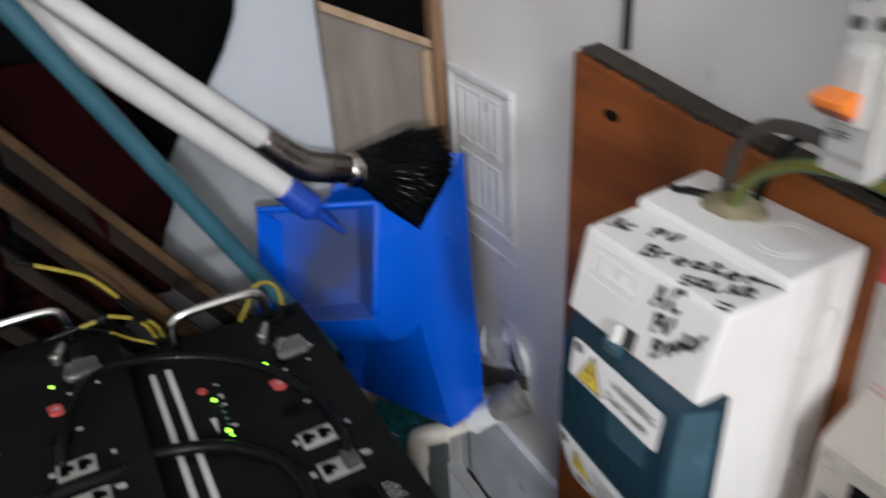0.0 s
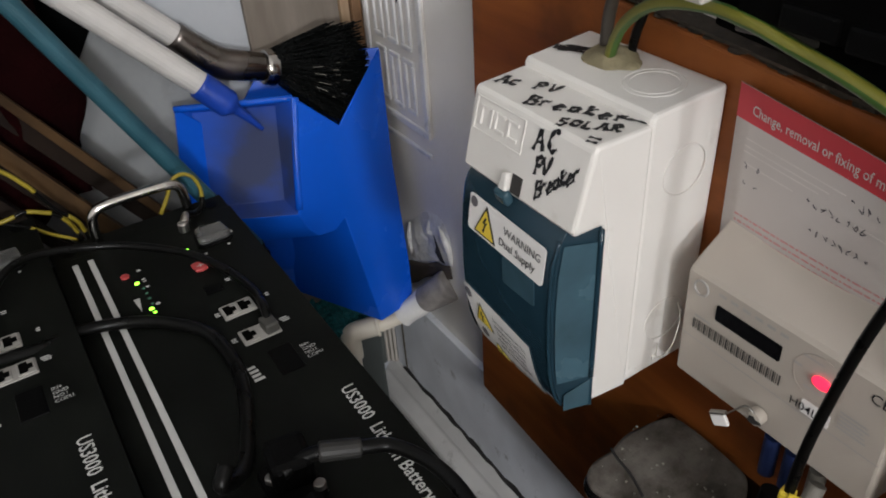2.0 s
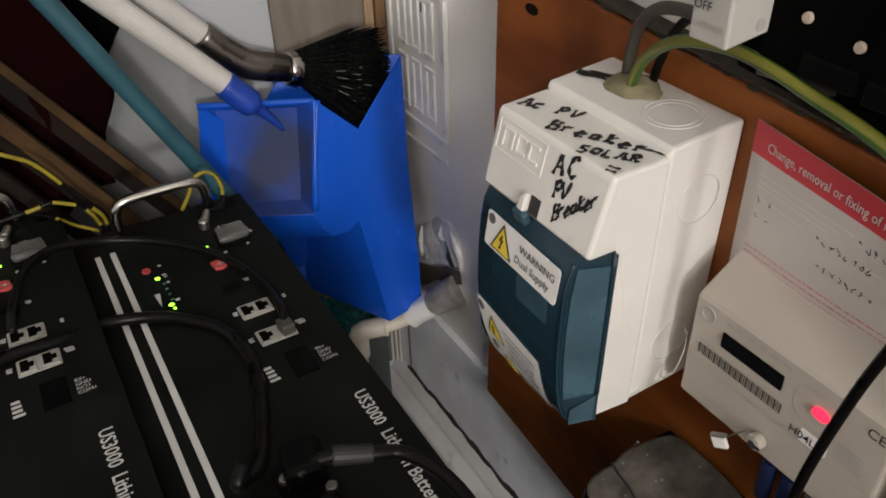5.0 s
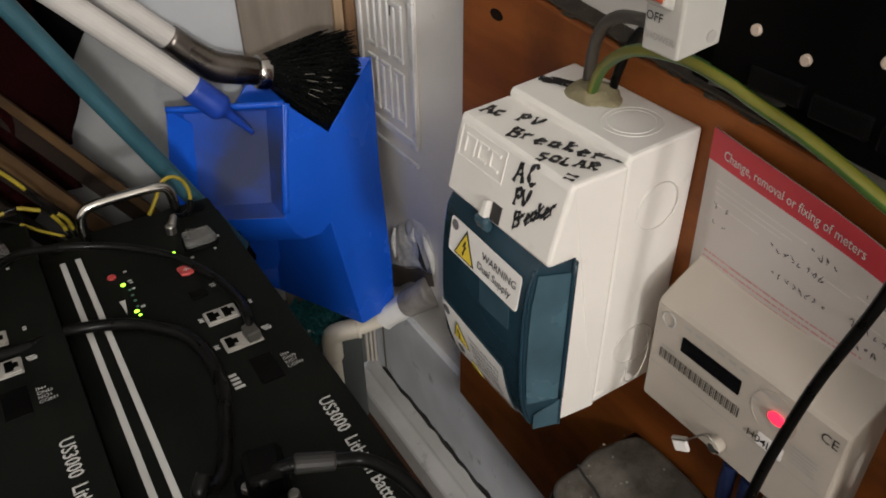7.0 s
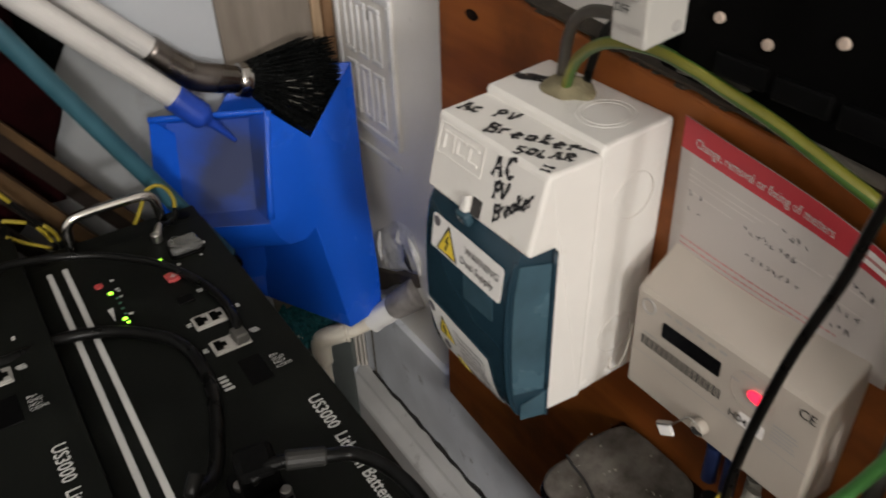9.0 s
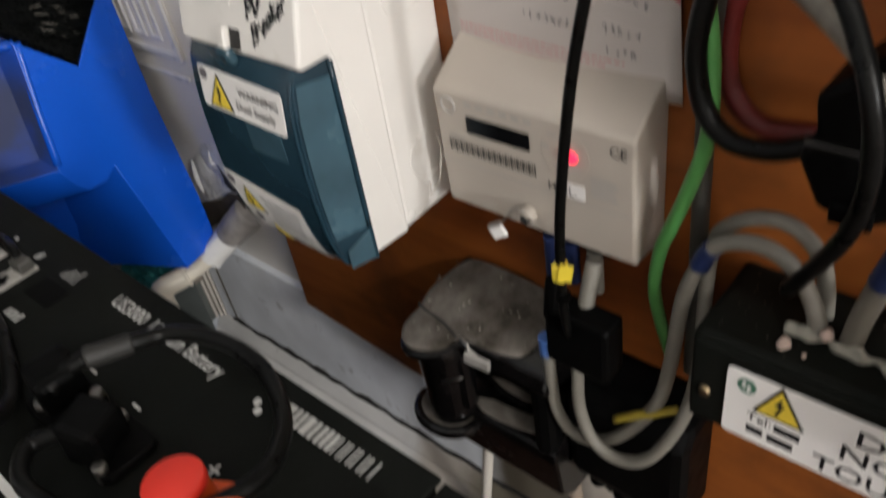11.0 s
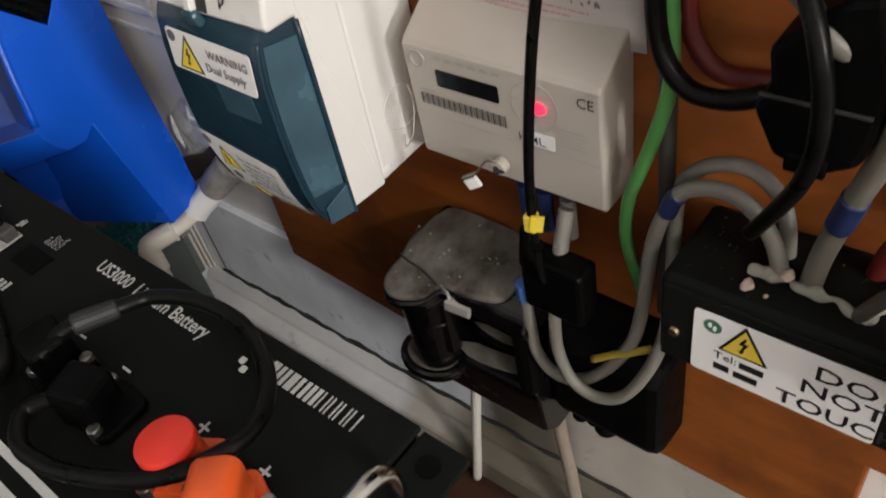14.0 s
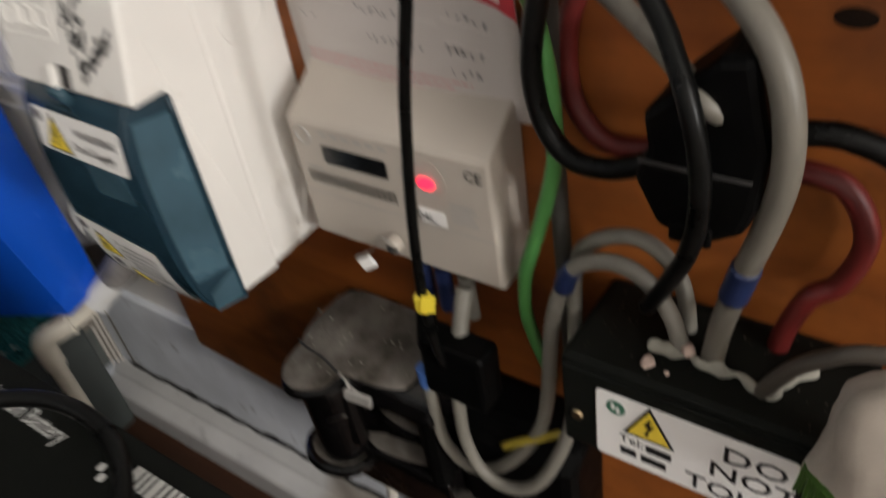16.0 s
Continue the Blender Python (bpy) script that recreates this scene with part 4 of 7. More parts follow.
def plug(name, base, label, material, cap_mat, heading, screws):
    """A right-angled battery connector on its flange."""
    th = thing(name, base, label, "connector")
    x, y, z = base
    hd = Vector((math.cos(radians(heading)), math.sin(radians(heading)), 0))
    sd = Vector((-hd.y, hd.x, 0))
    fl = part("flange", prism(rect(0.34, 0.25, 0.05), Vector(base) - hd * 0.17 - sd * 0.125, hd, sd, 0.045), material, th, bevel=0.012)
    for k in screws:
        s = part("screw", rod(Vector(base) + hd * k[0] + sd * k[1], Vector(base) + hd * k[0] + sd * k[1] + Vector((0, 0, 0.075)), 0.034, 0.03, 12), M_NICKEL, fl, "nickel flange screw", bevel=0.006)
    return th, hd, sd


# orange live plug, cable leaving over the panel
op, hd, sd = plug("orange_battery_plug", (-1.66, -1.07, 7.126), "orange plastic right-angled battery plug on a flange", M_ORANGE, None, 250, [(0.02, 0.105), (-0.10, -0.09)])
part("body", prism([(-0.095, 0.0), (0.095, 0.0), (0.095, 0.19), (0.06, 0.225), (-0.06, 0.225), (-0.095, 0.19)], (-1.60, -0.96, 7.16), Vector((-0.62, 0.78, 0)).normalized(), Vector((0.05, 0.05, 1)).normalized(), -0.20), M_ORANGE, op, smooth="auto", bevel=0.025)
part("sleeve", rod((-1.70, -1.04, 7.275), (-1.93, -1.23, 7.325), 0.086, 0.078, 32), M_ORANGE, op, smooth="auto", bevel=0.012)
part("collar", rod((-1.765, -1.093, 7.289), (-1.785, -1.110, 7.294), 0.091, 0.091, 32), M_ORANGE, op, smooth="auto")
rp, hd, sd = plug("red_capped_socket", (-1.65, -0.71, 7.126), "orange battery socket under a round red cap", M_ORANGE, None, 300, [(-0.10, -0.11), (0.08, -0.1)])
part("barrel", rod((-1.65, -0.71, 7.16), (-1.65, -0.70, 7.29), 0.115, 0.108, 36), M_ORANGE, rp, smooth="auto", bevel=0.01)
part("cap", rod((-1.65, -0.70, 7.285), (-1.648, -0.698, 7.335), 0.118, 0.115, 40), M_RED_CAP, rp, "flat round red cap", smooth="auto", bevel=0.012)
np_, hd, sd = plug("black_battery_plug", (-1.66, -0.17, 7.126), "black right-angled battery plug with nickel screws", M_BLACK, None, 270, [(-0.06, 0.09), (0.10, -0.10)])
part("body", turned((-1.69, -0.15, 7.24), (0.2, 0.2, 0.24), (8, 0, 20)), M_BLACK, np_, bevel=0.035)
np2, hd, sd = plug("black_battery_plug", (-1.66, 0.20, 7.126), "black right-angled battery plug with nickel screws", M_BLACK, None, 270, [(-0.06, -0.075), (0.10, 0.10)])
part("body", turned((-1.64, 0.24, 7.24), (0.2, 0.2, 0.24), (8, 0, -10)), M_BLACK, np2, bevel=0.035)

lp = thing("looped_power_cable", (-1.44, 0.1, 7.3), "thick black battery cable in a loop with a grey end sleeve", "cable")
pts = [(-1.70, 0.16, 7.30), (-1.60, 0.17, 7.32), (-1.50, 0.14, 7.33), (-1.335, 0.08, 7.305), (-1.20, 0.03, 7.27), (-1.10, -0.16, 7.26), (-1.075, -0.39, 7.25), (-1.12, -0.59, 7.25), (-1.215, -0.766, 7.25), (-1.335, -0.872, 7.255), (-1.45, -0.91, 7.27), (-1.56, -0.90, 7.29), (-1.69, -0.83, 7.29), (-1.82, -0.67, 7.27), (-1.92, -0.465, 7.26), (-1.97, -0.30, 7.25), (-1.98, -0.12, 7.25), (-1.88, 0.02, 7.24), (-1.72, -0.08, 7.25)]
part("sheath", tube(pts, 0.036, 14, 8), M_RUBBER, lp, smooth=True)
part("end_sleeve", rod(Vector(pts[2]) + Vector((-0.02, 0.01, 0.002)), Vector(pts[3]), 0.050, 0.046, 16), M_GREY_SLEEVE, lp, "dull grey heat-shrink sleeve", bevel=0.012)
part("print", words("CABLE", (-1.62, -1.06, 7.29), (-0.8, 0.55, 0), (0.2, 0.3, 0.9), 0.045, None, 0.004), M_GREY_PRINT, lp, "grey print on the sheath")


def cable(name, points, r, material, label, category="cable", twist=0.0, steps=7, n=12, group=""):
    low = min(points, key=lambda p: p[2])
    return solo(name, tube(points, r, n, steps, twist=twist), material, low, label, category, group, smooth=True)


cable("data_cable", [(-3.1, 1.66, 7.32), (-2.732, 1.784, 7.30), (-2.484, 1.824, 7.25), (-2.207, 1.909, 7.20), (-1.94, 1.843, 7.166), (-1.764, 1.683, 7.166), (-1.639, 1.505, 7.166), (-1.593, 1.233, 7.166), (-1.632, 0.887, 7.166), (-1.80, 0.42, 7.18), (-1.95, 0.25, 7.3), (-1.9, 0.3, 7.36)], 0.038, M_RUBBER, "glossy black cable curving across the battery panel")
cable("data_cable", [(-2.72, 2.02, 7.28), (-2.69, 2.15, 7.33), (-2.615, 2.425, 7.34), (-2.546, 2.547, 7.36), (-2.457, 2.632, 7.36), (-2.314, 2.696, 7.34), (-2.021, 2.717, 7.26), (-1.732, 2.614, 7.20), (-1.473, 2.361, 7.17), (-1.32, 2.004, 7.17), (-1.263, 1.675, 7.18), (-1.284, 1.45, 7.21), (-1.305, 1.36, 7.17)], 0.027, M_RUBBER, "thin black data cable ending in a battery socket")
solo("data_plug", turned((-1.305, 1.345, 7.165), (0.085, 0.11, 0.07), (0, 0, 4)), M_GREY_DARK, (-1.305, 1.345, 7.13), "grey clear plastic data plug in a battery socket", "plug", bevel=0.012)
ew = thing("earth_wire", (-1.20, 3.0, 7.13), "thin yellow earth wire looped through a chrome handle", "wire")
part("sheath", tube([(-1.47, 3.0, 7.16), (-1.399, 3.0, 7.268), (-1.362, 3.0, 7.34), (-1.32, 3.01, 7.392), (-1.245, 3.02, 7.402), (-1.181, 3.01, 7.357), (-1.153, 3.0, 7.263), (-1.159, 2.99, 7.18)], 0.015, 10, 6, twist=0.006), M_YELLOW_WIRE, ew, smooth=True)
part("sleeve", tube([(-1.159, 2.99, 7.185), (-1.19, 2.94, 7.14), (-1.26, 2.87, 7.15), (-1.33, 2.82, 7.20)], 0.021, 10, 6), M_RUBBER, ew, "black shrink sleeve", smooth=True)


def banded_wire(points, r, bands):
    """A black-sleeved earth wire that shows its yellow sheath here and there."""
    low = min(points, key=lambda p: p[2])
    th = thing("earth_wire", low, "black-sleeved earth wire with yellow showing", "wire", "earth wires")
    part("sleeve", tube(points, r, 10, 7), M_RUBBER, th, smooth=True)
    line = spline(points, 12)
    for a, b in bands:
        seg = line[int(a * len(line)):int(b * len(line)):3]
        part("yellow_band", tube(seg, r * 1.12, 10, 3), M_YELLOW_WIRE, th, "bare yellow stretch", smooth=True)


banded_wire([(-2.70, 3.2, 7.98), (-2.40, 3.2, 7.79), (-2.304, 3.2, 7.706), (-2.206, 3.2, 7.556), (-2.162, 3.2, 7.46), (-2.10, 3.2, 7.34), (-2.0, 3.2, 7.20), (-1.97, 3.2, 7.02)], 0.014, [(0.05, 0.50), (0.78, 0.95)])
banded_wire([(-2.70, 3.2, 7.36), (-2.463, 3.2, 7.378), (-2.362, 3.2, 7.39), (-2.289, 3.2, 7.40), (-2.194, 3.2, 7.359), (-2.111, 3.2, 7.306), (-2.05, 3.2, 7.20), (-2.01, 3.2, 7.06)], 0.014, [(0.15, 0.30), (0.44, 0.66), (0.76, 0.96)])
banded_wire([(-2.55, 3.2, 7.42), (-2.40, 3.2, 7.34), (-2.298, 3.2, 7.273), (-2.195, 3.2, 7.179), (-2.011, 3.2, 7.033), (-1.98, 3.2, 6.90)], 0.011, [(0.40, 0.80)])

# ---- breaker enclosure on the board ----
be = thing("breaker_enclosure", (0.3, 0.45, 6.87), "white plastic breaker enclosure with a smoked blue cover and marker writing", "breaker box")


def lerp_table(table, v):
    """Straight-line reading of rows (key, value), keys falling."""
    for (k0, a), (k1, b) in zip(table, table[1:]):
        if v >= k1:
            return a + (b - a) * min(1, max(0, (v - k0) / (k1 - k0)))
    return table[-1][1]


def drafted(profile, left, right):
    """A side profile (x, z) given width; the moulded sides lean as left(x, z) and right(x, z) say."""
    bm = bmesh.new()
    lv = [bm.verts.new((x, left(x, z), z)) for x, z in profile]
    rv = [bm.verts.new((x, right(x, z), z)) for x, z in profile]
    bm.faces.new(lv)
    bm.faces.new(rv[::-1])
    for i in range(len(lv)):
        j = (i + 1) % len(lv)
        bm.faces.new((lv[i], rv[i], rv[j], lv[j]))
    return bm


def flank(x, z):
    return -0.024 - 0.026 * (z - 6.9) / 1.6 - 0.022 * min(1, max(0, (x + 0.035) / 0.24))


# back box against the board, flaring towards it, a step higher than the front case
body = part("back_box", drafted([(0.205, 6.915), (0.68, 6.93), (0.68, 8.575), (0.23, 8.552), (0.205, 8.535)], lambda x, z: 0.865 + 0.05 * (x - 0.2), lambda x, z: flank(0.2, z) + 0.0015 + 0.004 * (x - 0.2)), M_ABS, be, bevel=0.02)
# front case: leaning hood above, side walls down beside the cover
lid = part("front_case", drafted([(0.215, 6.893), (0.215, 8.505), (-0.088, 8.492), (-0.108, 8.478), (-0.208, 8.085), (-0.200, 8.060), (-0.035, 8.058), (-0.035, 6.893)], lambda x, z: 0.868 - 0.02 * max(0, -x) / 0.2, flank), M_ABS, be, bevel=0.018)
part("foot_lug", ball((0.25, 0.02 + flank(0.25, 6.95), 6.97), 0.05, None, (1.2, 0.5, 1), 14, 8), M_ABS, lid, "small moulded boss", smooth=True)
FU = Vector((0.100, 0, 0.393)).normalized()  # up along the leaning front of the hood
F0 = Vector((-0.208, 0, 8.085))


def on_lid(y, up, out=0.0):
    return F0 + Vector((0, y, 0)) + FU * up + RIGHT.cross(FU).normalized() * out


bm = bmesh.new()
for a, b, c, d in ((0.0, 0.0, 0.40, 0.008), (0.0, 0.172, 0.40, 0.008), (0.0, 0.008, 0.008, 0.164), (0.392, 0.008, 0.008, 0.164)):
    prism([(a, b), (a + c, b), (a + c, b + d), (a, b + d)], on_lid(0.815, 0.20, 0.0), RIGHT, FU, 0.006, bm)
for a, c in ((0.045, 0.10), (0.165, 0.085), (0.27, 0.085)):
    for e, f, g, h in ((0, 0, 0.018, 0.10), (0.018, 0.082, c - 0.036, 0.018), (c - 0.018, 0.0, 0.018, 0.10)) if a < 0.1 else ((0, 0, 0.018, 0.10), (0.018, 0.082, c - 0.018, 0.018), (0.018, 0, c - 0.018, 0.018)):
        prism([(a + e, 0.042 + f), (a + e + g, 0.042 + f), (a + e + g, 0.042 + f + h), (a + e, 0.042 + f + h)], on_lid(0.815, 0.20, 0.0), RIGHT, FU, 0.009, bm)
part("raised_mark", bm, M_ABS, lid, "raised moulded maker's mark", bevel=0.003)
# latch opening and tab
part("latch_hole", prism(rect(0.078, 0.10), on_lid(0.44, 0.0, 0.0), RIGHT, FU, 0.003), M_CRACK, lid, "dark latch slot")
part("latch_tab", prism([(0, 0), (0.055, 0), (0.050, 0.10), (0.012, 0.085)], on_lid(0.50, 0.0, 0.0), RIGHT, FU, 0.035), M_ABS, lid, "white latch tab", bevel=0.008)
# marker writing
bm = bmesh.new()


def top_dir(x, y):
    return Vector((x, y, 0.043 * x)).normalized()


def top_at(x, y):
    """A place on the gently sloping top of the hood."""
    return Vector((x, y, 8.4925 + 0.043 * (x + 0.088)))


hand("Ac", top_at(-0.03, 0.80), top_dir(0.42, -1), top_dir(1, 0.35), 0.092, 0.028, bm, 0.80)
hand("PV", top_at(0.055, 0.605), top_dir(0.42, -1), top_dir(1, 0.35), 0.085, 0.026, bm, 0.95)
hand("Breaker", top_at(-0.07, 0.508), top_dir(0.44, -1), top_dir(1, 0.40), 0.092, 0.028, bm, 0.84)
hand("SOLAR", top_at(-0.098, 0.235), top_dir(0.62, -1), top_dir(1, 0.45), 0.072, 0.025, bm, 0.86)
pen([[(0, 0), (0.5, 0.03)], [(0.05, -0.30), (0.50, -0.26)]], top_at(-0.06, 0.045), top_dir(0.3, -1), top_dir(1, 0.3), 0.12, 0.022, bm)
pen([[(0, 0), (0.6, 0.05), (1.3, 0.0)]], top_at(0.155, 0.08), top_dir(0.45, -1), top_dir(1, 0.2), 0.10, 0.024, bm)
part("marker_writing", bm, M_INK, lid, "black marker handwriting", kind="stuff")
bm = bmesh.new()
hand("AC", on_lid(0.335, 0.265), (RIGHT + FU * 0.25).normalized(), FU, 0.105, 0.028, bm, 0.95)
hand("PV", on_lid(0.298, 0.155), (RIGHT + FU * 0.30).normalized(), FU, 0.092, 0.026, bm, 0.62)
hand("Breaker", on_lid(0.258, 0.045), (RIGHT + FU * 0.80).normalized(), (FU - RIGHT * 0.10).normalized(), 0.082, 0.024, bm, 0.58)
part("marker_writing", bm, M_INK, lid, "black marker handwriting", kind="stuff")
rnd = random.Random(5)
bm = pen([[(rnd.random() * 2.4, rnd.random() * 0.8) for _ in range(6)] for _ in range(4)], (0.36, 0.82, 8.5585), Vector((0.45, -1, 0.02)).normalized(), Vector((1, 0.45, 0.05)).normalized(), 0.095, 0.022, None, 0.006)
part("marker_scribble", bm, M_INK, body, "black marker scribble")
# knock-outs: shallow moulded rings
for c, ux, uy, radii in (((0.45, 0.175, 8.5628), RIGHT, Vector((1, 0, 0.05)), (0.150, 0.120)), ((0.45, flank(0.2, 8.2) - 0.0035, 8.20), Vector((1, -0.03, 0)), Vector((0, -0.019, 1)), (0.135,)), ((0.45, flank(0.2, 7.27) - 0.0035, 7.27), Vector((1, -0.03, 0)), Vector((0, -0.019, 1)), (0.135,))):
    ux, uy = ux.normalized(), uy.normalized()
    for r in radii:
        pts = [Vector(c) + ux * a + uy * b for a, b in ring(r, 28)]
        part("knockout_ring", tube(pts + pts[:1], 0.0036, 6, 2), M_ABS, body, "moulded knock-out ring", smooth=True)
part("screw_boss", ball((0.42, flank(0.2, 7.0) - 0.003, 6.99), 0.022, scale=(1, 0.4, 1)), M_ABS, body, smooth=True)
# smoked cover: front face bowed from top to bottom, its clear side leaning back to the case
COVER_X = [(8.06, -0.175), (8.02, -0.205), (7.97, -0.232), (7.85, -0.256), (7.7, -0.270), (7.45, -0.275), (7.25, -0.268), (7.10, -0.250), (7.0, -0.226), (6.93, -0.198), (6.885, -0.165), (6.868, -0.11)]
cv = bmesh.new()
rows = []
for z, x in COVER_X:
    w = 0.03 * max(0, (7.1 - z) / 0.23)
    rows.append([cv.verts.new(p) for p in ((-0.02, 0.856 - w, z), (x * 0.72, 0.852 - w, z), (x * 0.92, 0.838 - w, z), (x, 0.805 - w, z), (x, 0.085, z), (x * 0.985, 0.055, z), (x * 0.93, 0.036, z), (-0.037, -0.045 + 0.02 * (8.06 - z) / 1.2, z), (-0.02, -0.03, z))])
for i in range(len(rows) - 1):
    for k in range(8):
        cv.faces.new((rows[i][k], rows[i][k + 1], rows[i + 1][k + 1], rows[i + 1][k]))
cv.faces.new(rows[0])
cv.faces.new(rows[-1][::-1])
cover = part("hinged_cover", cv, M_SLATE, be, "smoked dark blue hinged cover", smooth=True)
mod = cover.modifiers.new("crease", "EDGE_SPLIT")
mod.split_angle = radians(28)


def cover_at(y, z, lift=0.0):
    return Vector((lerp_table(COVER_X, z) - lift, y, z))


part("cover_rib", tube([cover_at(0.046, z, -0.004) for z in (8.0, 7.85, 7.65, 7.4, 7.2, 7.05, 6.95, 6.89)], 0.011, 8, 5), M_SLATE, cover, "rounded front edge", smooth=True)
part("cover_rim", tube([(-0.042, -0.052, 8.05), (-0.042, -0.044, 7.6), (-0.042, -0.036, 7.1)], 0.015, 8, 4), M_SLATE, cover, "dark rim beside the case", smooth=True)
# clear side of the cover, its sheen put into a paler colour
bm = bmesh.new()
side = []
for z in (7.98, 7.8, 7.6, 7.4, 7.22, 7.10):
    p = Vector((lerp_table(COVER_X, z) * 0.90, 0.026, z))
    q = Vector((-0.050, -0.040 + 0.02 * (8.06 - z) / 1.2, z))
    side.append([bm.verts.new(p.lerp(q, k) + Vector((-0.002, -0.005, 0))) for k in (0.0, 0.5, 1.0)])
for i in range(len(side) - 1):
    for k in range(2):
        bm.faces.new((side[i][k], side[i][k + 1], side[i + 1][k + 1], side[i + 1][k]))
part("clear_side_sheen", bm, M_SLATE_LIGHT, cover, "clear side of the cover, painted paler for its sheen", smooth=True)
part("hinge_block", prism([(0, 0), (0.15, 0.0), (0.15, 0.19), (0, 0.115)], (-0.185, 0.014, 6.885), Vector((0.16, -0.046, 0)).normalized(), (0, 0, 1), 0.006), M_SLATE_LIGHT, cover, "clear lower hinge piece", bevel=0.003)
part("window", prism(rect(0.27, 0.17, 0.015), cover_at(0.425, 7.565, 0.001), RIGHT, UP, 0.004), M_SLATE_LIGHT, cover, "paler rectangular window", bevel=0.003)
part("finger_grip", turned((-0.222, 0.475, 8.05), (0.055, 0.105, 0.085), (0, -18, 0)), M_SLATE_LIGHT, cover, "clear blue finger grip", bevel=0.02)


def triangle_sign(origin, ux, uy, size, parent, depth=0.004):
    o, ux, uy = Vector(origin), Vector(ux).normalized(), Vector(uy).normalized()
    n = ux.cross(uy).normalized() * depth
    s = part("hazard_triangle", prism([(0, 0), (size, 0), (size / 2, size * 0.95)], o, ux, uy, depth), M_INK, parent, "black-edged yellow electric hazard triangle")
    t = size * 0.075
    part("yellow_field", prism([(t * 1.2, t * 0.75), (size - t * 1.2, t * 0.75), (size / 2, size * 0.95 - t * 1.7)], o + n, ux, uy, depth * 0.6), M_YELLOW, s)
    k = size
    part("flash", prism([(0.50 * k, 0.62 * k), (0.40 * k, 0.40 * k), (0.50 * k, 0.42 * k), (0.44 * k, 0.20 * k), (0.40 * k, 0.22 * k), (0.47 * k, 0.13 * k), (0.53 * k, 0.24 * k), (0.49 * k, 0.23 * k), (0.60 * k, 0.48 * k), (0.50 * k, 0.46 * k), (0.56 * k, 0.62 * k)], o + n * 1.7, ux, uy, depth * 0.5), M_INK, s)


# upper label, lying slightly askew on the front of the cover
LX, LY = Vector((0, -1, -0.045)).normalized(), Vector((0.145, 0, 1)).normalized()
wl_o = Vector((-0.2795, 0.722, 7.765))
OUT = LX.cross(LY).normalized()
lab = part("warning_label", prism(rect(0.635, 0.212, 0.02), wl_o, LX, LY, 0.005), M_PAPER, cover, "white dual supply warning label")
triangle_sign(wl_o + LX * 0.06 + LY * 0.015 + OUT * 0.006, LX, LY, 0.19, lab)
part("round_mark", prism(ring(0.030, 18), wl_o + LX * 0.042 + LY * 0.172 + OUT * 0.006, LX, LY, 0.002), M_PEN, lab)
bm = words("WARNING", wl_o + LX * 0.305 + LY * 0.118 + OUT * 0.006, LX, LY, 0.062, None, 0.002, 0.006)
words("Dual Supply", wl_o + LX * 0.275 + LY * 0.045 + OUT * 0.006, LX, LY, 0.062, bm, 0.002, 0.006)
part("label_print", bm, M_INK, lab, "black print")


def on_label(u, v, lift=0.006):
    """Lower label: u along it, v down it, bent round the foot of the cover."""
    z = 7.345 - 0.085 * u - v * (0.40 - 0.02 * u)
    return cover_at(0.815 - 0.615 * u - v * (0.10 * (1 - u) + 0.06 * u), z, lift)


bm = bmesh.new()
grid2 = [[bm.verts.new(on_label(i / 8, j / 8)) for i in range(9)] for j in range(9)]
for j in range(8):
    for i in range(8):
        bm.faces.new((grid2[j][i], grid2[j][i + 1], grid2[j + 1][i + 1], grid2[j + 1][i]))
lab2 = part("warning_label", bm, M_PAPER, cover, "white curved safety label with small print", smooth=True)


def label_frame(u, v):
    o = on_label(u, v, 0.011)
    ux = (on_label(u + 0.2, v, 0.011) - o).normalized()
    uy = (on_label(u, v - 0.2, 0.011) - o).normalized()
    return o, ux, uy


o, ux, uy = label_frame(0.12, 0.50)
triangle_sign(o, ux, uy, 0.165, lab2)
o, ux, uy = label_frame(0.26, 0.97)
triangle_sign(o, ux, uy, 0.13, lab2)
for u, v in ((0.075, 0.12), (0.18, 0.70)):
    o, ux, uy = label_frame(u, v)
    part("round_mark", prism(ring(0.030, 18), o, ux, uy, 0.003), M_PEN, lab2, "small dark round symbol")
bm = bmesh.new()
for k, text in enumerate(("Do not work on this", "equipment until it is", "isolated from both", "mains and on-site", "generation supplies")):
    o, ux, uy = label_frame(0.44 + 0.006 * k, 0.22 + 0.105 * k)
    words(text, o, ux, uy, 0.041, bm, 0.002, 0.006, 0.86)
part("label_print", bm, M_INK, lab2, "five lines of black print")
bm = bmesh.new()
for k in range(2):
    o, ux, uy = label_frame(0.56, 0.86 + 0.10 * k)
    bars(o, ux, uy, [(0.0, 0.0, 0.10, 0.026), (0.115, 0.0, 0.14, 0.026)], bm, 0.003)
part("small_print", bm, M_GREY_PRINT, lab2, "grey bars of small print")

# cables out of the top of the enclosure, sealed with putty
pu = ball((0.50, 0.51, 8.562), 0.165, None, (0.75, 1.05, 0.34), 28, 18)
for v in pu.verts:
    k = noise.noise(v.co * 7.0) * 0.05 + noise.noise(v.co * 22.0) * 0.012
    v.co += Vector((v.co.x - 0.51, v.co.y - 0.51, 0.3 * (v.co.z - 8.55))).normalized() * k
    v.co.z = max(v.co.z, 8.556)
solo("duct_putty", pu, M_PUTTY_TAN, (0.5, 0.56, 8.54), "lump of tan sealing putty round the cable entry", "putty", smooth=True)
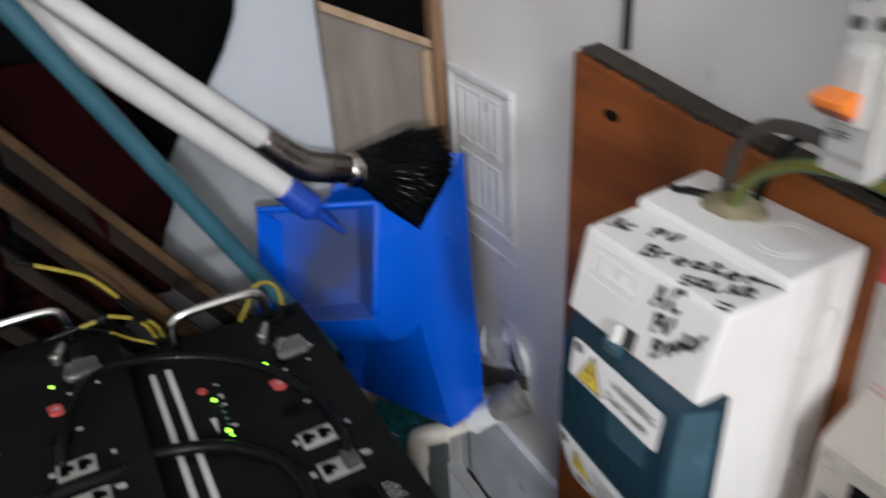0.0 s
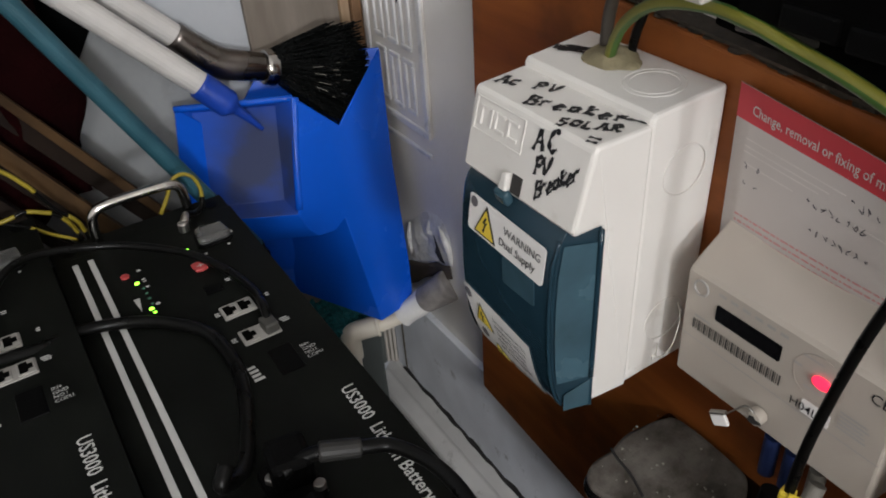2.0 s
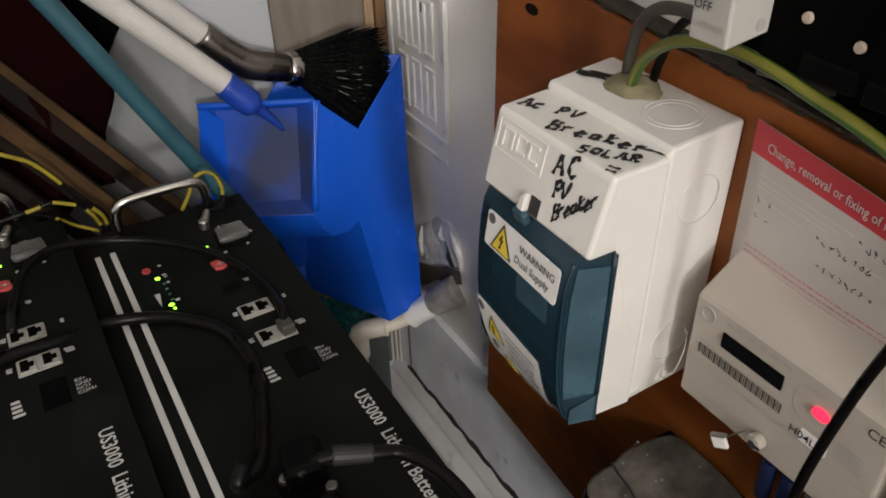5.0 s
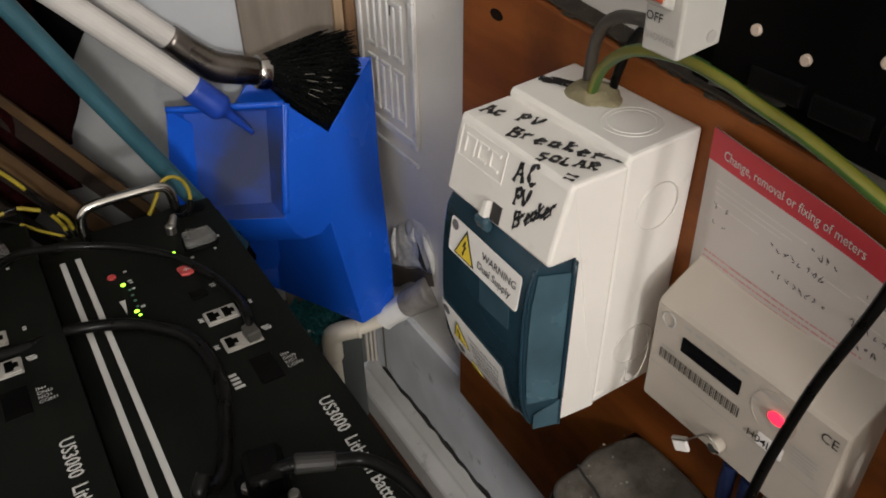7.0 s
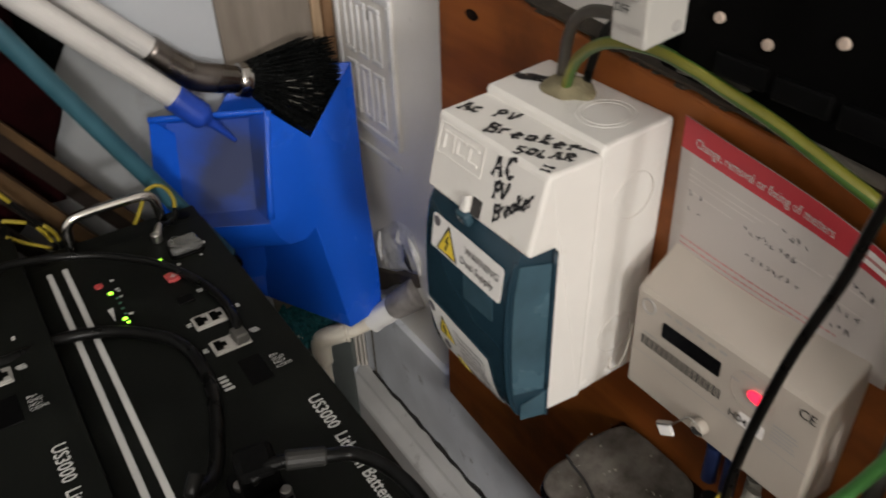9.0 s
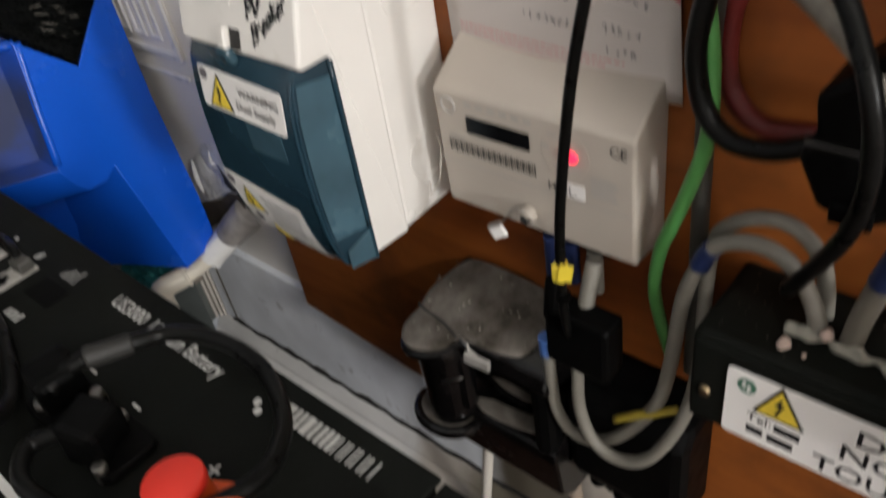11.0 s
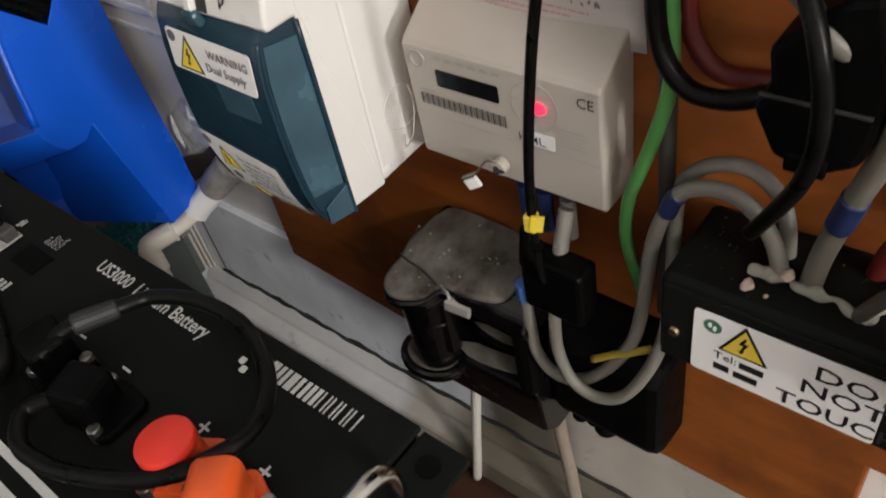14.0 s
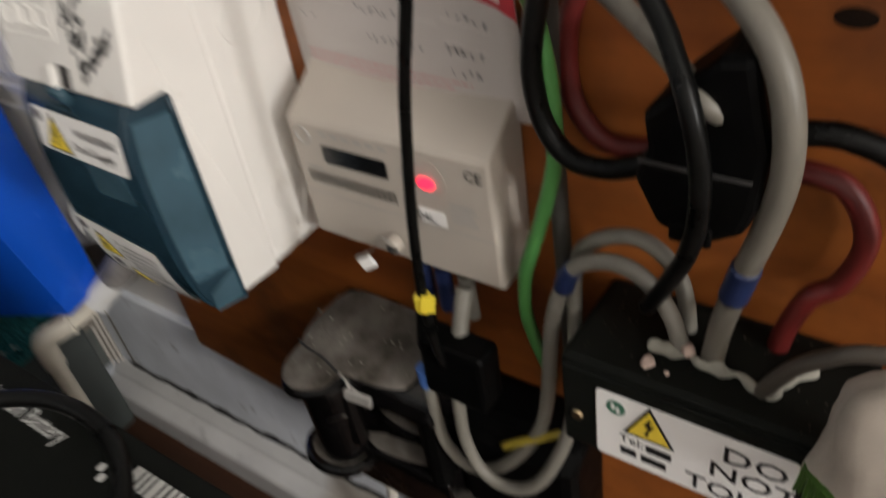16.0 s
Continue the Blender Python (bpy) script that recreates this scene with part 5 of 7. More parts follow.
cable("earth_cable", [(0.46, 0.50, 8.48), (0.44, 0.47, 8.62), (0.38, 0.33, 8.82), (0.31, 0.08, 8.99), (0.28, -0.22, 9.06), (0.27, -0.45, 9.05), (0.28, -0.62, 9.01), (0.30, -0.86, 8.95), (0.32, -1.132, 8.857), (0.36, -1.296, 8.776), (0.39, -1.44, 8.663), (0.42, -1.538, 8.504), (0.44, -1.593, 8.32), (0.46, -1.62, 8.10)], 0.029, M_EARTH, "green and yellow earth cable arching out of the enclosure", twist=0.004)
cable("green_cable", [(0.44, -1.575, 8.40), (0.44, -1.605, 8.25), (0.44, -1.623, 8.088), (0.43, -1.628, 7.833), (0.42, -1.565, 7.557), (0.42, -1.50, 7.35), (0.43, -1.447, 7.18), (0.46, -1.410, 6.93), (0.50, -1.42, 6.70), (0.56, -1.46, 6.4)], 0.032, M_GREEN_PVC, "plain green cable dropping beside the meter")
cable("grey_twin_cable", [(0.53, 0.60, 8.50), (0.53, 0.60, 8.66), (0.50, 0.53, 8.88), (0.46, 0.38, 9.02), (0.44, 0.18, 9.07), (0.43, 0.02, 9.06), (0.43, -0.15, 9.05)], 0.032, M_GREY_WARM, "grey sheathed cable curving up out of the enclosure")
cable("black_wire", [(0.56, 0.46, 8.52), (0.56, 0.42, 8.72), (0.54, 0.30, 8.95), (0.50, 0.12, 9.05), (0.46, -0.1, 9.06)], 0.024, M_RUBBER, "thin black wire beside the grey cable")
arch = thing("grey_meter_tail", (0.38, -2.277, 7.04), "thick grey meter tail arching over the board, blue tape band", "cable")
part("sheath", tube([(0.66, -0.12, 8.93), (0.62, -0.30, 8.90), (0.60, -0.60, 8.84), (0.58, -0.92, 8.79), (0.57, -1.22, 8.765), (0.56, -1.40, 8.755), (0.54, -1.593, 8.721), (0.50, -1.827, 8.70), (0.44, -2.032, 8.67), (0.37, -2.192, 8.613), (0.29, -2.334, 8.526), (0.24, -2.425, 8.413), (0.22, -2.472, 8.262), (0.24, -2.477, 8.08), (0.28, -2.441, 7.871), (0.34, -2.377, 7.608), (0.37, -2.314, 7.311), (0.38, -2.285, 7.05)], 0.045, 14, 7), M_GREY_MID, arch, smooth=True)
part("tape_band", tube([(0.355, -2.345, 7.47), (0.345, -2.362, 7.54), (0.332, -2.384, 7.64)], 0.052, 16, 5), M_BLUE_TAPE, arch, "dark blue tape band", smooth=True)

# ---- consumer unit above, with one breaker in view ----
cu = thing("consumer_unit", (0.5, -1.0, 9.0), "black open consumer unit casing with round pale plugs", "consumer unit")
chassis = part("backplate", block((0.27, -1.74, 9.06), (0.398, -0.36, 10.6)), M_STEEL_BLACK2, cu, bevel=0.015)
part("casing", prism([(0.16, 8.94), (0.36, 8.92), (1.78, 8.83), (1.78, 10.6), (0.22, 10.6)], (X_WALL, 0, 0), RIGHT, UP, X_WALL - 0.40), M_STEEL_BLACK2, cu, bevel=0.02)
part("side_casing", block((0.30, -3.4, 9.02), (X_WALL, -1.785, 10.6)), M_STEEL_BLACK2, cu, bevel=0.02)
for y, z in ((-0.545, 9.283), (-0.77, 9.243), (-0.50, 9.55), (-0.72, 9.52), (-1.05, 9.33), (-1.28, 9.30)):
    part("plug", rod((0.275, y, z), (0.255, y, z), 0.023, 0.021, 16), M_PLUG, chassis, "round pale plug", bevel=0.005)
for i in range(3):
    y = -0.56 - i * 0.27
    part("gland_block", block((0.25, y - 0.24, 9.065 - 0.012 * i), (0.30, y, 9.165 - 0.012 * i)), M_BLACK, chassis, bevel=0.015)
part("red_switch", block((0.19, -1.64, 9.17), (0.268, -1.42, 9.34)), M_RED_PRINT, cu, "red plastic main switch", bevel=0.02)
mc = thing("circuit_breaker", (0.2, -0.29, 9.15), "off-white single-pole circuit breaker with an orange toggle off", "circuit breaker")
mcb = part("body", prism([(0.05, 9.15), (0.30, 9.18), (0.36, 9.3), (0.36, 10.0), (0.05, 10.0), (0.05, 9.62), (-0.005, 9.60), (-0.005, 9.36), (0.05, 9.34)][:5], (0, -0.195, 0), (1, 0, 0), (0, 0, 1), 0.19), M_MCB, mc, bevel=0.012)
part("toggle_housing", prism([(0.05, 9.62), (0.0, 9.58), (-0.012, 9.36), (0.05, 9.33)], (0, -0.235, 0), (1, 0, 0), (0, 0, 1), 0.11), M_MCB, mc, bevel=0.015)
part("toggle", prism([(0.0, 9.38), (-0.085, 9.425), (-0.09, 9.455), (0.0, 9.47)], (0, -0.215, 0), (1, 0, 0), (0, 0, 1), 0.125), M_TOGGLE, mc, "orange toggle lever", bevel=0.008)
bm = words("OFF", (0.049, -0.205, 9.275), RIGHT, UP, 0.05, None, 0.002, 0.008)
part("print", bm, M_INK, mcb, "black OFF print")
bm = words("SHOWER", (0.049, -0.205, 9.205), RIGHT, UP, 0.038, None, 0.002, 0.0)
part("print", bm, M_GREY_PRINT, mcb, "faint grey print")
bm = words("B40", (0.049, -0.205, 9.82), RIGHT, UP, 0.065, None, 0.002, 0.004)
prism([(0.0, 0.0), (0.05, 0.0), (0.025, 0.06)], (0.048, -0.31, 9.90), RIGHT, UP, 0.002, bm)
prism(ring(0.025, 12), (0.048, -0.23, 9.92), RIGHT, UP, 0.002, bm)
part("print", bm, M_GREY_PRINT, mcb, "grey rating print")
part("rivet", prism(ring(0.025, 14), (0.22, -0.386, 9.22), (1, 0, 0), (0, 0, 1), 0.004), M_GREY_PRINT, mcb)
part("rivet", prism(ring(0.02, 14), (0.17, -0.386, 9.6), (1, 0, 0), (0, 0, 1), 0.004), M_GREY_PRINT, mcb)
part("toggle_stem", prism([(0.0, 9.365), (-0.06, 9.40), (-0.08, 9.424), (0.0, 9.379)], (0, -0.222, 0), (1, 0, 0), (0, 0, 1), 0.11), M_TOGGLE_DARK, mc, "red-brown underside of the toggle")
for y, z in ((-0.24, 9.66), (-0.33, 9.67), (-0.24, 9.75)):
    part("terminal_mark", prism(ring(0.024, 16), (0.0495, y, z), RIGHT, UP, 0.003), M_GREY_DARK, mcb, "dark round terminal mark")
cable("dark_wire", [(0.30, -0.36, 9.03), (0.45, -0.7, 8.98), (0.48, -1.1, 8.88), (0.46, -1.5, 8.86), (0.42, -1.75, 8.95)], 0.034, M_GREY_DARK, "dark grey cable under the consumer unit")
solo("wall_conduit", block((0.80, 1.72, 8.97), (X_WALL, 1.755, 11.0)), M_CRACK, (0.82, 1.74, 8.97), "thin dark cable running up the wall", "cable", bevel=0.008)

# ---- meter with its card ----
em = thing("electricity_meter", (0.55, -0.78, 7.05), "cream plastic electricity meter with a black display and lit red lamp", "meter")
prof = [(0.68, 7.05), (0.42, 7.05), (0.40, 7.08), (0.395, 7.73), (0.41, 7.755), (0.66, 7.93), (0.68, 7.93)]
case = part("case", prism(prof, (0, -0.222, 0), (1, 0, 0), (0, 0, 1), 1.118), M_METER, em, bevel=0.018)
XF = 0.394


def face(y, z, lift=0.0):
    return Vector((XF - lift, y, z))


disp = part("display", prism(rect(0.375, 0.095, 0.01), face(-0.42, 7.535), RIGHT, UP, 0.004), M_DISPLAY, case, "blank black display")
bm = bars(face(0, 0), RIGHT, UP, [(0.295 + i * 0.0115, 7.405 if True else 0, 0.0035 + 0.0045 * ((i * 7) % 3 == 0), 0.065) for i in range(46)], None, 0.003)
part("barcode", bm, M_INK, case, "black barcode")
ringpts = [face(-0.315 + 0.042 * math.cos(a * 0.3), 7.665 + 0.042 * math.sin(a * 0.3), 0.003) for a in range(22)]
part("round_logo", tube(ringpts, 0.006, 6, 2), M_GREY_PRINT, case, "grey printed ring", smooth=True)
ringpts = [face(-0.99 + 0.125 * math.cos(a * 0.2), 7.575 + 0.125 * math.sin(a * 0.2), 0.0) for a in range(33)]
part("moulded_ring", tube(ringpts, 0.0012, 6, 2), M_METER, case, "faint moulded ring", smooth=True)
part("lamp", prism([(a * 1.3, b * 0.85) for a, b in ring(0.036, 20)], face(-1.012, 7.575), RIGHT, UP, 0.015), G_RED, case, "glowing red lamp", bevel=0.004)
bm = words("CE", face(-1.215, 7.64), RIGHT, UP, 0.075, None, 0.002, 0.002)
part("print", bm, M_INK, case, "black approval mark")
bm = bars(face(0, 0), RIGHT, UP, [(0.42 + 0.07 * i, 7.685, 0.045, 0.018) for i in range(6)] + [(0.30, 7.485, 0.10, 0.012), (0.9, 7.66, 0.10, 0.010), (0.93, 7.50, 0.14, 0.012), (0.86, 7.59, 0.045, 0.014)] + [(1.12, 7.40 + 0.022 * i, 0.14 - 0.01 * (i % 3), 0.011) for i in range(5)], None, 0.003)
part("print", bm, M_GREY_PRINT, case, "faint grey print")
bm = words("H04L.", face(-0.885, 7.362), RIGHT, UP, 0.066, None, 0.004, 0.002)
part("print", bm, M_INK, case, "black printed code")
part("cover_seam", bars(face(0, 0), RIGHT, UP, [(0.226, 7.338, 1.11, 0.006)], None, 0.0015), M_GREY_PRINT, case, "fine seam of the terminal cover")
part("sticker", prism(rect(0.145, 0.082, 0.01), face(-0.944, 7.350), RIGHT, UP, 0.002), M_PAPER, case, "small white sticker")
knob = part("seal_boss", rod(face(-0.765, 7.17), face(-0.765, 7.17, 0.055), 0.046, 0.042, 28), M_METER, case, smooth="auto", bevel=0.01)
part("screw_hole", prism([(-0.025, -0.02), (0.0, -0.028), (0.03, -0.01), (0.05, 0.0), (0.045, 0.012), (0.015, 0.01), (0.0, 0.022), (-0.022, 0.015)], face(-0.765, 7.165, 0.056), RIGHT, UP, 0.003), M_CRACK, knob, "dark screw recess")
part("seal_wire", tube([face(-0.765, 7.205, 0.05), face(-0.72, 7.225, 0.065), face(-0.67, 7.16, 0.07), face(-0.625, 7.09, 0.07)], 0.005, 6, 5), M_NICKEL, knob, smooth=True)
tag = part("seal_tag", turned(face(-0.60, 7.03, 0.07), (0.024, 0.085, 0.07), (-28, 0, 15)), M_PAPER, knob, "folded white metal seal tag", bevel=0.008)
part("seal_fold", turned(face(-0.585, 7.075, 0.075), (0.03, 0.09, 0.014), (-28, 0, 15)), M_NICKEL, tag, bevel=0.004)
part("terminal_block", block((0.50, -1.15, 6.95), (0.66, -0.62, 7.05)), M_BLACK, em, "dark terminal block under the case", bevel=0.015)
for y, m in ((-0.80, M_BLUE_TAPE), (-0.92, M_BLUE_TAPE), (-1.06, M_RED_PRINT)):
    part("terminal_sleeve", rod((0.5, y, 6.97), (0.49, y - 0.01, 6.72), 0.042, 0.042, 20), m if m is not M_RED_PRINT else M_GREY_PVC, em)
solo("clear_wire_loop", tube([(0.46, -0.13, 7.42), (0.42, -0.19, 7.36), (0.36, -0.20, 7.2), (0.36, -0.12, 7.08), (0.42, -0.06, 7.10)], 0.0035, 6, 6), M_WHITE_PVC, (0.4, -0.1, 7.05), "thin clear wire loop beside the meter", "wire", smooth=True)

card = bmesh.new()
NU, NV = 14, 8
grid = []
for j in range(NV + 1):
    row = []
    for i in range(NU + 1):
        u, v = i / NU, j / NV
        y = -0.17 - 1.24 * u
        z = 7.80 + (0.83 - 0.09 * u - 0.14 * u ** 4 - (0.02 if u > 0.97 else 0)) * v
        x = 0.655 - 0.03 * math.sin(u * 3.1) - 0.05 * v * u - 0.02 * v
        row.append(Vector((x, y, z)))
    grid.append(row)


def card_at(u, v, lift=0.004):
    i, j = min(int(u * NU), NU - 1), min(int(v * NV), NV - 1)
    a, b = u * NU - i, v * NV - j
    p = grid[j][i].lerp(grid[j][i + 1], a).lerp(grid[j + 1][i].lerp(grid[j + 1][i + 1], a), b)
    return p + Vector((-lift, 0, 0))


def card_patch(bm, u0, u1, v0, v1, lift=0.004, n=6):
    for i in range(n):
        a, b = u0 + (u1 - u0) * i / n, u0 + (u1 - u0) * (i + 1) / n
        bm.faces.new([bm.verts.new(card_at(p, q, lift)) for p, q in ((a, v0), (b, v0), (b, v1), (a, v1))])
    return bm


vs = [[card.verts.new(p) for p in row] for row in grid]
for j in range(NV):
    for i in range(NU):
        card.faces.new((vs[j][i], vs[j][i + 1], vs[j + 1][i + 1], vs[j + 1][i]))
ncard = thing("meter_notice_card", (0.64, -0.78, 7.80), "white notice card with a red heading band tucked behind the meter", "card")
sheet = part("sheet", card, M_CARD, ncard, smooth=True)
mod = sheet.modifiers.new("solid", "SOLIDIFY")
mod.thickness, mod.offset = 0.0005, 0
part("heading_band", card_patch(bmesh.new(), 0.0, 1.0, 0.80, 1.0, 0.004, 14), M_RED_PRINT, sheet, "red printed heading band")
bm = bmesh.new()
HU = (card_at(0.7, 0.86) - card_at(0.1, 0.86)).normalized()
HV = Vector((-0.06, 0, 1)).normalized()
words("Change, removal or fixing of meters", card_at(0.075, 0.86, 0.012), HU, HV, 0.068, bm, 0.004, 0.004, 0.80)
for v in bm.verts:
    u = min(1, max(0, (-v.co.y - 0.17) / 1.24))
    p = card_at(u, 0.89, 0.008)
    v.co.x = p.x - 0.002
    v.co.z += card_at(u, 0.86).z - (card_at(0.075, 0.86).z + (u - 0.075) / (0.625) * (card_at(0.7, 0.86).z - card_at(0.075, 0.86).z))
part("heading", bm, M_WHITE_PRINT, sheet, "white heading text")
bm = card_patch(bmesh.new(), 0.80, 0.95, 0.865, 0.945, 0.009, 3)
card_patch(bm, 0.806, 0.944, 0.852, 0.865, 0.009, 3)
card_patch(bm, 0.806, 0.944, 0.945, 0.958, 0.009, 3)
part("badge", bm, M_PAPER, sheet, "white rounded badge")
part("badge_mark", card_patch(bmesh.new(), 0.825, 0.925, 0.893, 0.917, 0.012, 3), M_PINK_TEXT, sheet)
bm = bmesh.new()
for u0, u1, v in ((0.06, 0.50, 0.70), (0.06, 0.44, 0.655), (0.06, 0.40, 0.62), (0.55, 0.70, 0.56), (0.08, 0.3, 0.55), (0.72, 0.9, 0.60), (0.72, 0.88, 0.46)):
    part("form_line", card_patch(bmesh.new(), u0, u1, v, v + 0.008, 0.004, 4), M_FAINT, sheet, "faint printed line")
bm = bmesh.new()
for k in range(4):
    x = 0.06
    while x < 0.80 - 0.1 * k:
        w = 0.012 + 0.022 * ((k * 5 + int(x * 70)) % 3) / 2
        card_patch(bm, x, x + w, 0.205 - k * 0.042, 0.218 - k * 0.042, 0.004, 1)
        x += w + 0.006
part("small_print", bm, M_PINK_TEXT, sheet, "rows of small red print")
bm = bmesh.new()
rnd = random.Random(21)
for u0, v0, count in ((0.36, 0.53, 8), (0.39, 0.36, 8), (0.72, 0.40, 5), (0.73, 0.26, 4), (0.07, 0.53, 1), (0.08, 0.42, 1), (0.13, 0.53, 1), (0.13, 0.41, 1), (0.52, 0.66, 4), (0.75, 0.62, 5)):
    for i in range(count):
        o = card_at(min(0.97, u0 + i * 0.031), v0)
        pen([[(rnd.random() * 0.7, rnd.random()) for _ in range(4)]], o, HU, HV, 0.040, 0.0065, bm, 0.006)
part("pen_marks", bm, M_PEN, sheet, "illegible ballpoint marks", kind="stuff")

# thin sensor lead hanging in front of the meter
sl = thing("sensor_lead", (0.05, -1.14, 6.6), "thin black sensor lead before the meter, with yellow tape flag", "cable")
part("lead", tube([(0.05, -1.60, 9.6), (0.05, -1.445, 9.027), (0.05, -1.382, 8.657), (0.05, -1.278, 8.191), (0.05, -1.20, 7.643), (0.05, -1.175, 7.246), (0.10, -1.145, 6.90), (0.20, -1.10, 6.62), (0.28, -1.08, 6.45)], 0.023, 10, 8), M_RUBBER, sl, smooth=True)
part("tape_flag", turned((0.045, -1.175, 7.235), (0.06, 0.06, 0.095), (0, 0, 10)), M_YELLOW_TAPE, sl, "yellow tape flag", bevel=0.01)
part("tape_flag", turned((0.03, -1.215, 7.25), (0.015, 0.06, 0.085), (10, 0, 30)), M_YELLOW_TAPE, sl, "yellow tape flag")
part("cable_tie", rod((0.055, -1.18, 7.09), (0.057, -1.175, 7.06), 0.034, 0.034, 10), M_BLACK, sl)

# ---- service cut-out below the meter ----
cf = thing("service_cutout", (0.35, -0.35, 4.85), "old black bakelite service cut-out, dusty on top", "fuse cut-out")
prof = [(0.68, 4.98), (0.34, 4.98), (0.20, 5.12), (0.16, 5.50), (0.16, 5.56), (0.40, 5.62), (0.44, 5.95), (0.40, 6.08), (0.14, 6.12), (0.12, 6.17), (0.18, 6.25), (0.55, 6.36), (0.68, 6.36)]
base = part("base", prism(prof, (0, 0.0, 0), (1, 0, 0), (0, 0, 1), 0.96), M_BAKELITE, cf, bevel=0.035)
# dusty sloping shoulder with a rounded outline
out = [(0.045, 0.12), (0.028, 0.037), (0.036, -0.045), (0.085, -0.108), (0.169, -0.129), (0.268, -0.102), (0.354, -0.044), (0.405, 0.045), (0.50, 0.068), (0.60, 0.073), (0.707, 0.090), (0.80, 0.125), (0.843, 0.20), (0.838, 0.32), (0.80, 0.42), (0.72, 0.54), (0.60, 0.575), (0.20, 0.575), (0.10, 0.50), (0.052, 0.37), (0.025, 0.253)]
out = [(p.x, p.y) for p in spline([(a, b, 0) for a, b in out + out[:1]], 4)[:-1]]
SU = Vector((0.96, 0, 0.28)).normalized()
part("shoulder", prism(out, (0.10, 0.06, 6.21), RIGHT, SU, 0.05), M_DUSTY, base, "dust-covered sloping shoulder", bevel=0.03)
part("shoulder_seam", tube([Vector((0.086, 0.06, 6.262)) + RIGHT * u + SU * v for u, v in ((0.04, 0.135), (0.12, 0.115), (0.24, 0.10), (0.33, 0.075), (0.40, 0.05))], 0.009, 6, 6), M_CRACK, base, smooth=True)
carrier = part("fuse_carrier", rod((0.17, -0.17, 5.46), (0.15, -0.19, 6.18), 0.15, 0.165, 32), M_BAKELITE, cf, "glossy black round fuse carrier", bevel=0.03)
part("carrier_web", block((0.10, -0.38, 5.62), (0.22, -0.24, 6.14)), M_BAKELITE, carrier, bevel=0.05)
for z, y, s_ in ((6.13, -0.14, 0.9), (5.47, -0.13, 1.3)):
    lug = part("finger_lug", prism([(a * 1.25 * s_, b * s_) for a, b in ring(0.16, 24)], (0.15, y, z - 0.05), RIGHT, ACROSS, 0.08), M_BAKELITE, carrier, "rounded finger lug", bevel=0.03)
    part("lug_dust", prism([(a * 1.1 * s_, b * 0.85 * s_) for a, b in ring(0.14, 20)], (0.15, y, z + 0.028), RIGHT, ACROSS, 0.006), M_DUSTY, lug, "dust on the lug")
part("glint_wire", rod((0.0, -0.29, 5.98), (0.0, -0.47, 6.13), 0.007, 0.007, 6), M_NICKEL, carrier, smooth=True)
STEP = [(0.0, 0.08), (0.10, 0.045), (0.20, 0.03), (0.30, 0.03), (0.42, 0.05), (0.42, 0.22), (0.0, 0.22)]
st1 = part("arc_step", prism(STEP, (0.18, -0.42, 5.82), RIGHT, (1, 0, 0), 0.05), M_BAKELITE, base, "curved step", bevel=0.012)
part("step_dust", prism([(0.03, 0.085), (0.10, 0.062), (0.20, 0.047), (0.30, 0.045), (0.40, 0.06), (0.40, 0.12), (0.30, 0.105), (0.20, 0.105), (0.10, 0.105)], (0.18, -0.42, 5.872), RIGHT, (1, 0, 0), 0.005), M_DUSTY, st1, "pale dust on the step")
part("upper_lug", prism([(a * 1.03 - 0.01, b * 1.02 - 0.012) for a, b in out], (0.105, 0.06, 6.13), RIGHT, SU, 0.075), M_BAKELITE, base, "glossy black rounded edge under the shoulder", bevel=0.03)
part("ledge_dust", prism([(0.0, 0.02), (0.10, -0.01), (0.20, -0.015), (0.32, 0.0), (0.50, 0.04), (0.50, 0.17), (0.36, 0.13), (0.22, 0.11), (0.10, 0.10), (0.0, 0.06)], (0.19, -0.31, 5.595), RIGHT, (1, 0, 0), 0.012), M_DUSTY, base, "dusty ledge")
part("handle_bridge", block((0.16, -0.94, 5.50), (0.32, -0.80, 6.14)), M_BLACK, base, bevel=0.06)
sw = part("seal_wire", tube([(0.09, -0.42, 6.36), (0.05, -0.50, 6.37), (0.02, -0.62, 6.35), (0.02, -0.545, 6.32), (0.03, -0.53, 6.41), (0.07, -0.44, 6.38)], 0.008, 6, 6), M_SOCKET, base, "twisted silver seal wire", smooth=True)
part("seal_tag", turned((0.02, -0.593, 6.325), (0.03, 0.16, 0.075), (8, 0, 10)), M_SOCKET, base, "crimped silver seal", bevel=0.008)
nb = part("neutral_block", prism([(0.68, 5.22), (0.33, 5.26), (0.28, 5.40), (0.28, 6.0), (0.36, 6.12), (0.68, 6.15)], (0, -0.96, 0), (1, 0, 0), (0, 0, 1), 0.74), M_BLACK, cf, "black side block", bevel=0.07)
rnd = random.Random(45)
for k in range(7):
    w = rnd.uniform(0.05, 0.10)
    part("seal_bead", ball((0.40 + rnd.uniform(0, 0.15), -1.02 - 0.095 * k, 5.235 + rnd.uniform(-0.02, 0.02)), w, None, (1.2, 1.0, 0.7), 12, 8), M_BLACK, nb, "blob of black sealing compound", smooth=True)
rnd = random.Random(44)
bm = bmesh.new()
for i in range(28):
    u, v = rnd.uniform(0.0, 0.8), rnd.uniform(0.0, 0.5)
    p = Vector((0.10, 0.06, 6.262)) + RIGHT * u + SU * v
    ball(p, rnd.uniform(0.004, 0.011), bm, (1, 1, 0.6), 5, 4)
part("crumbs", bm, M_PUTTY, base, "pale plaster crumbs", kind="stuff")
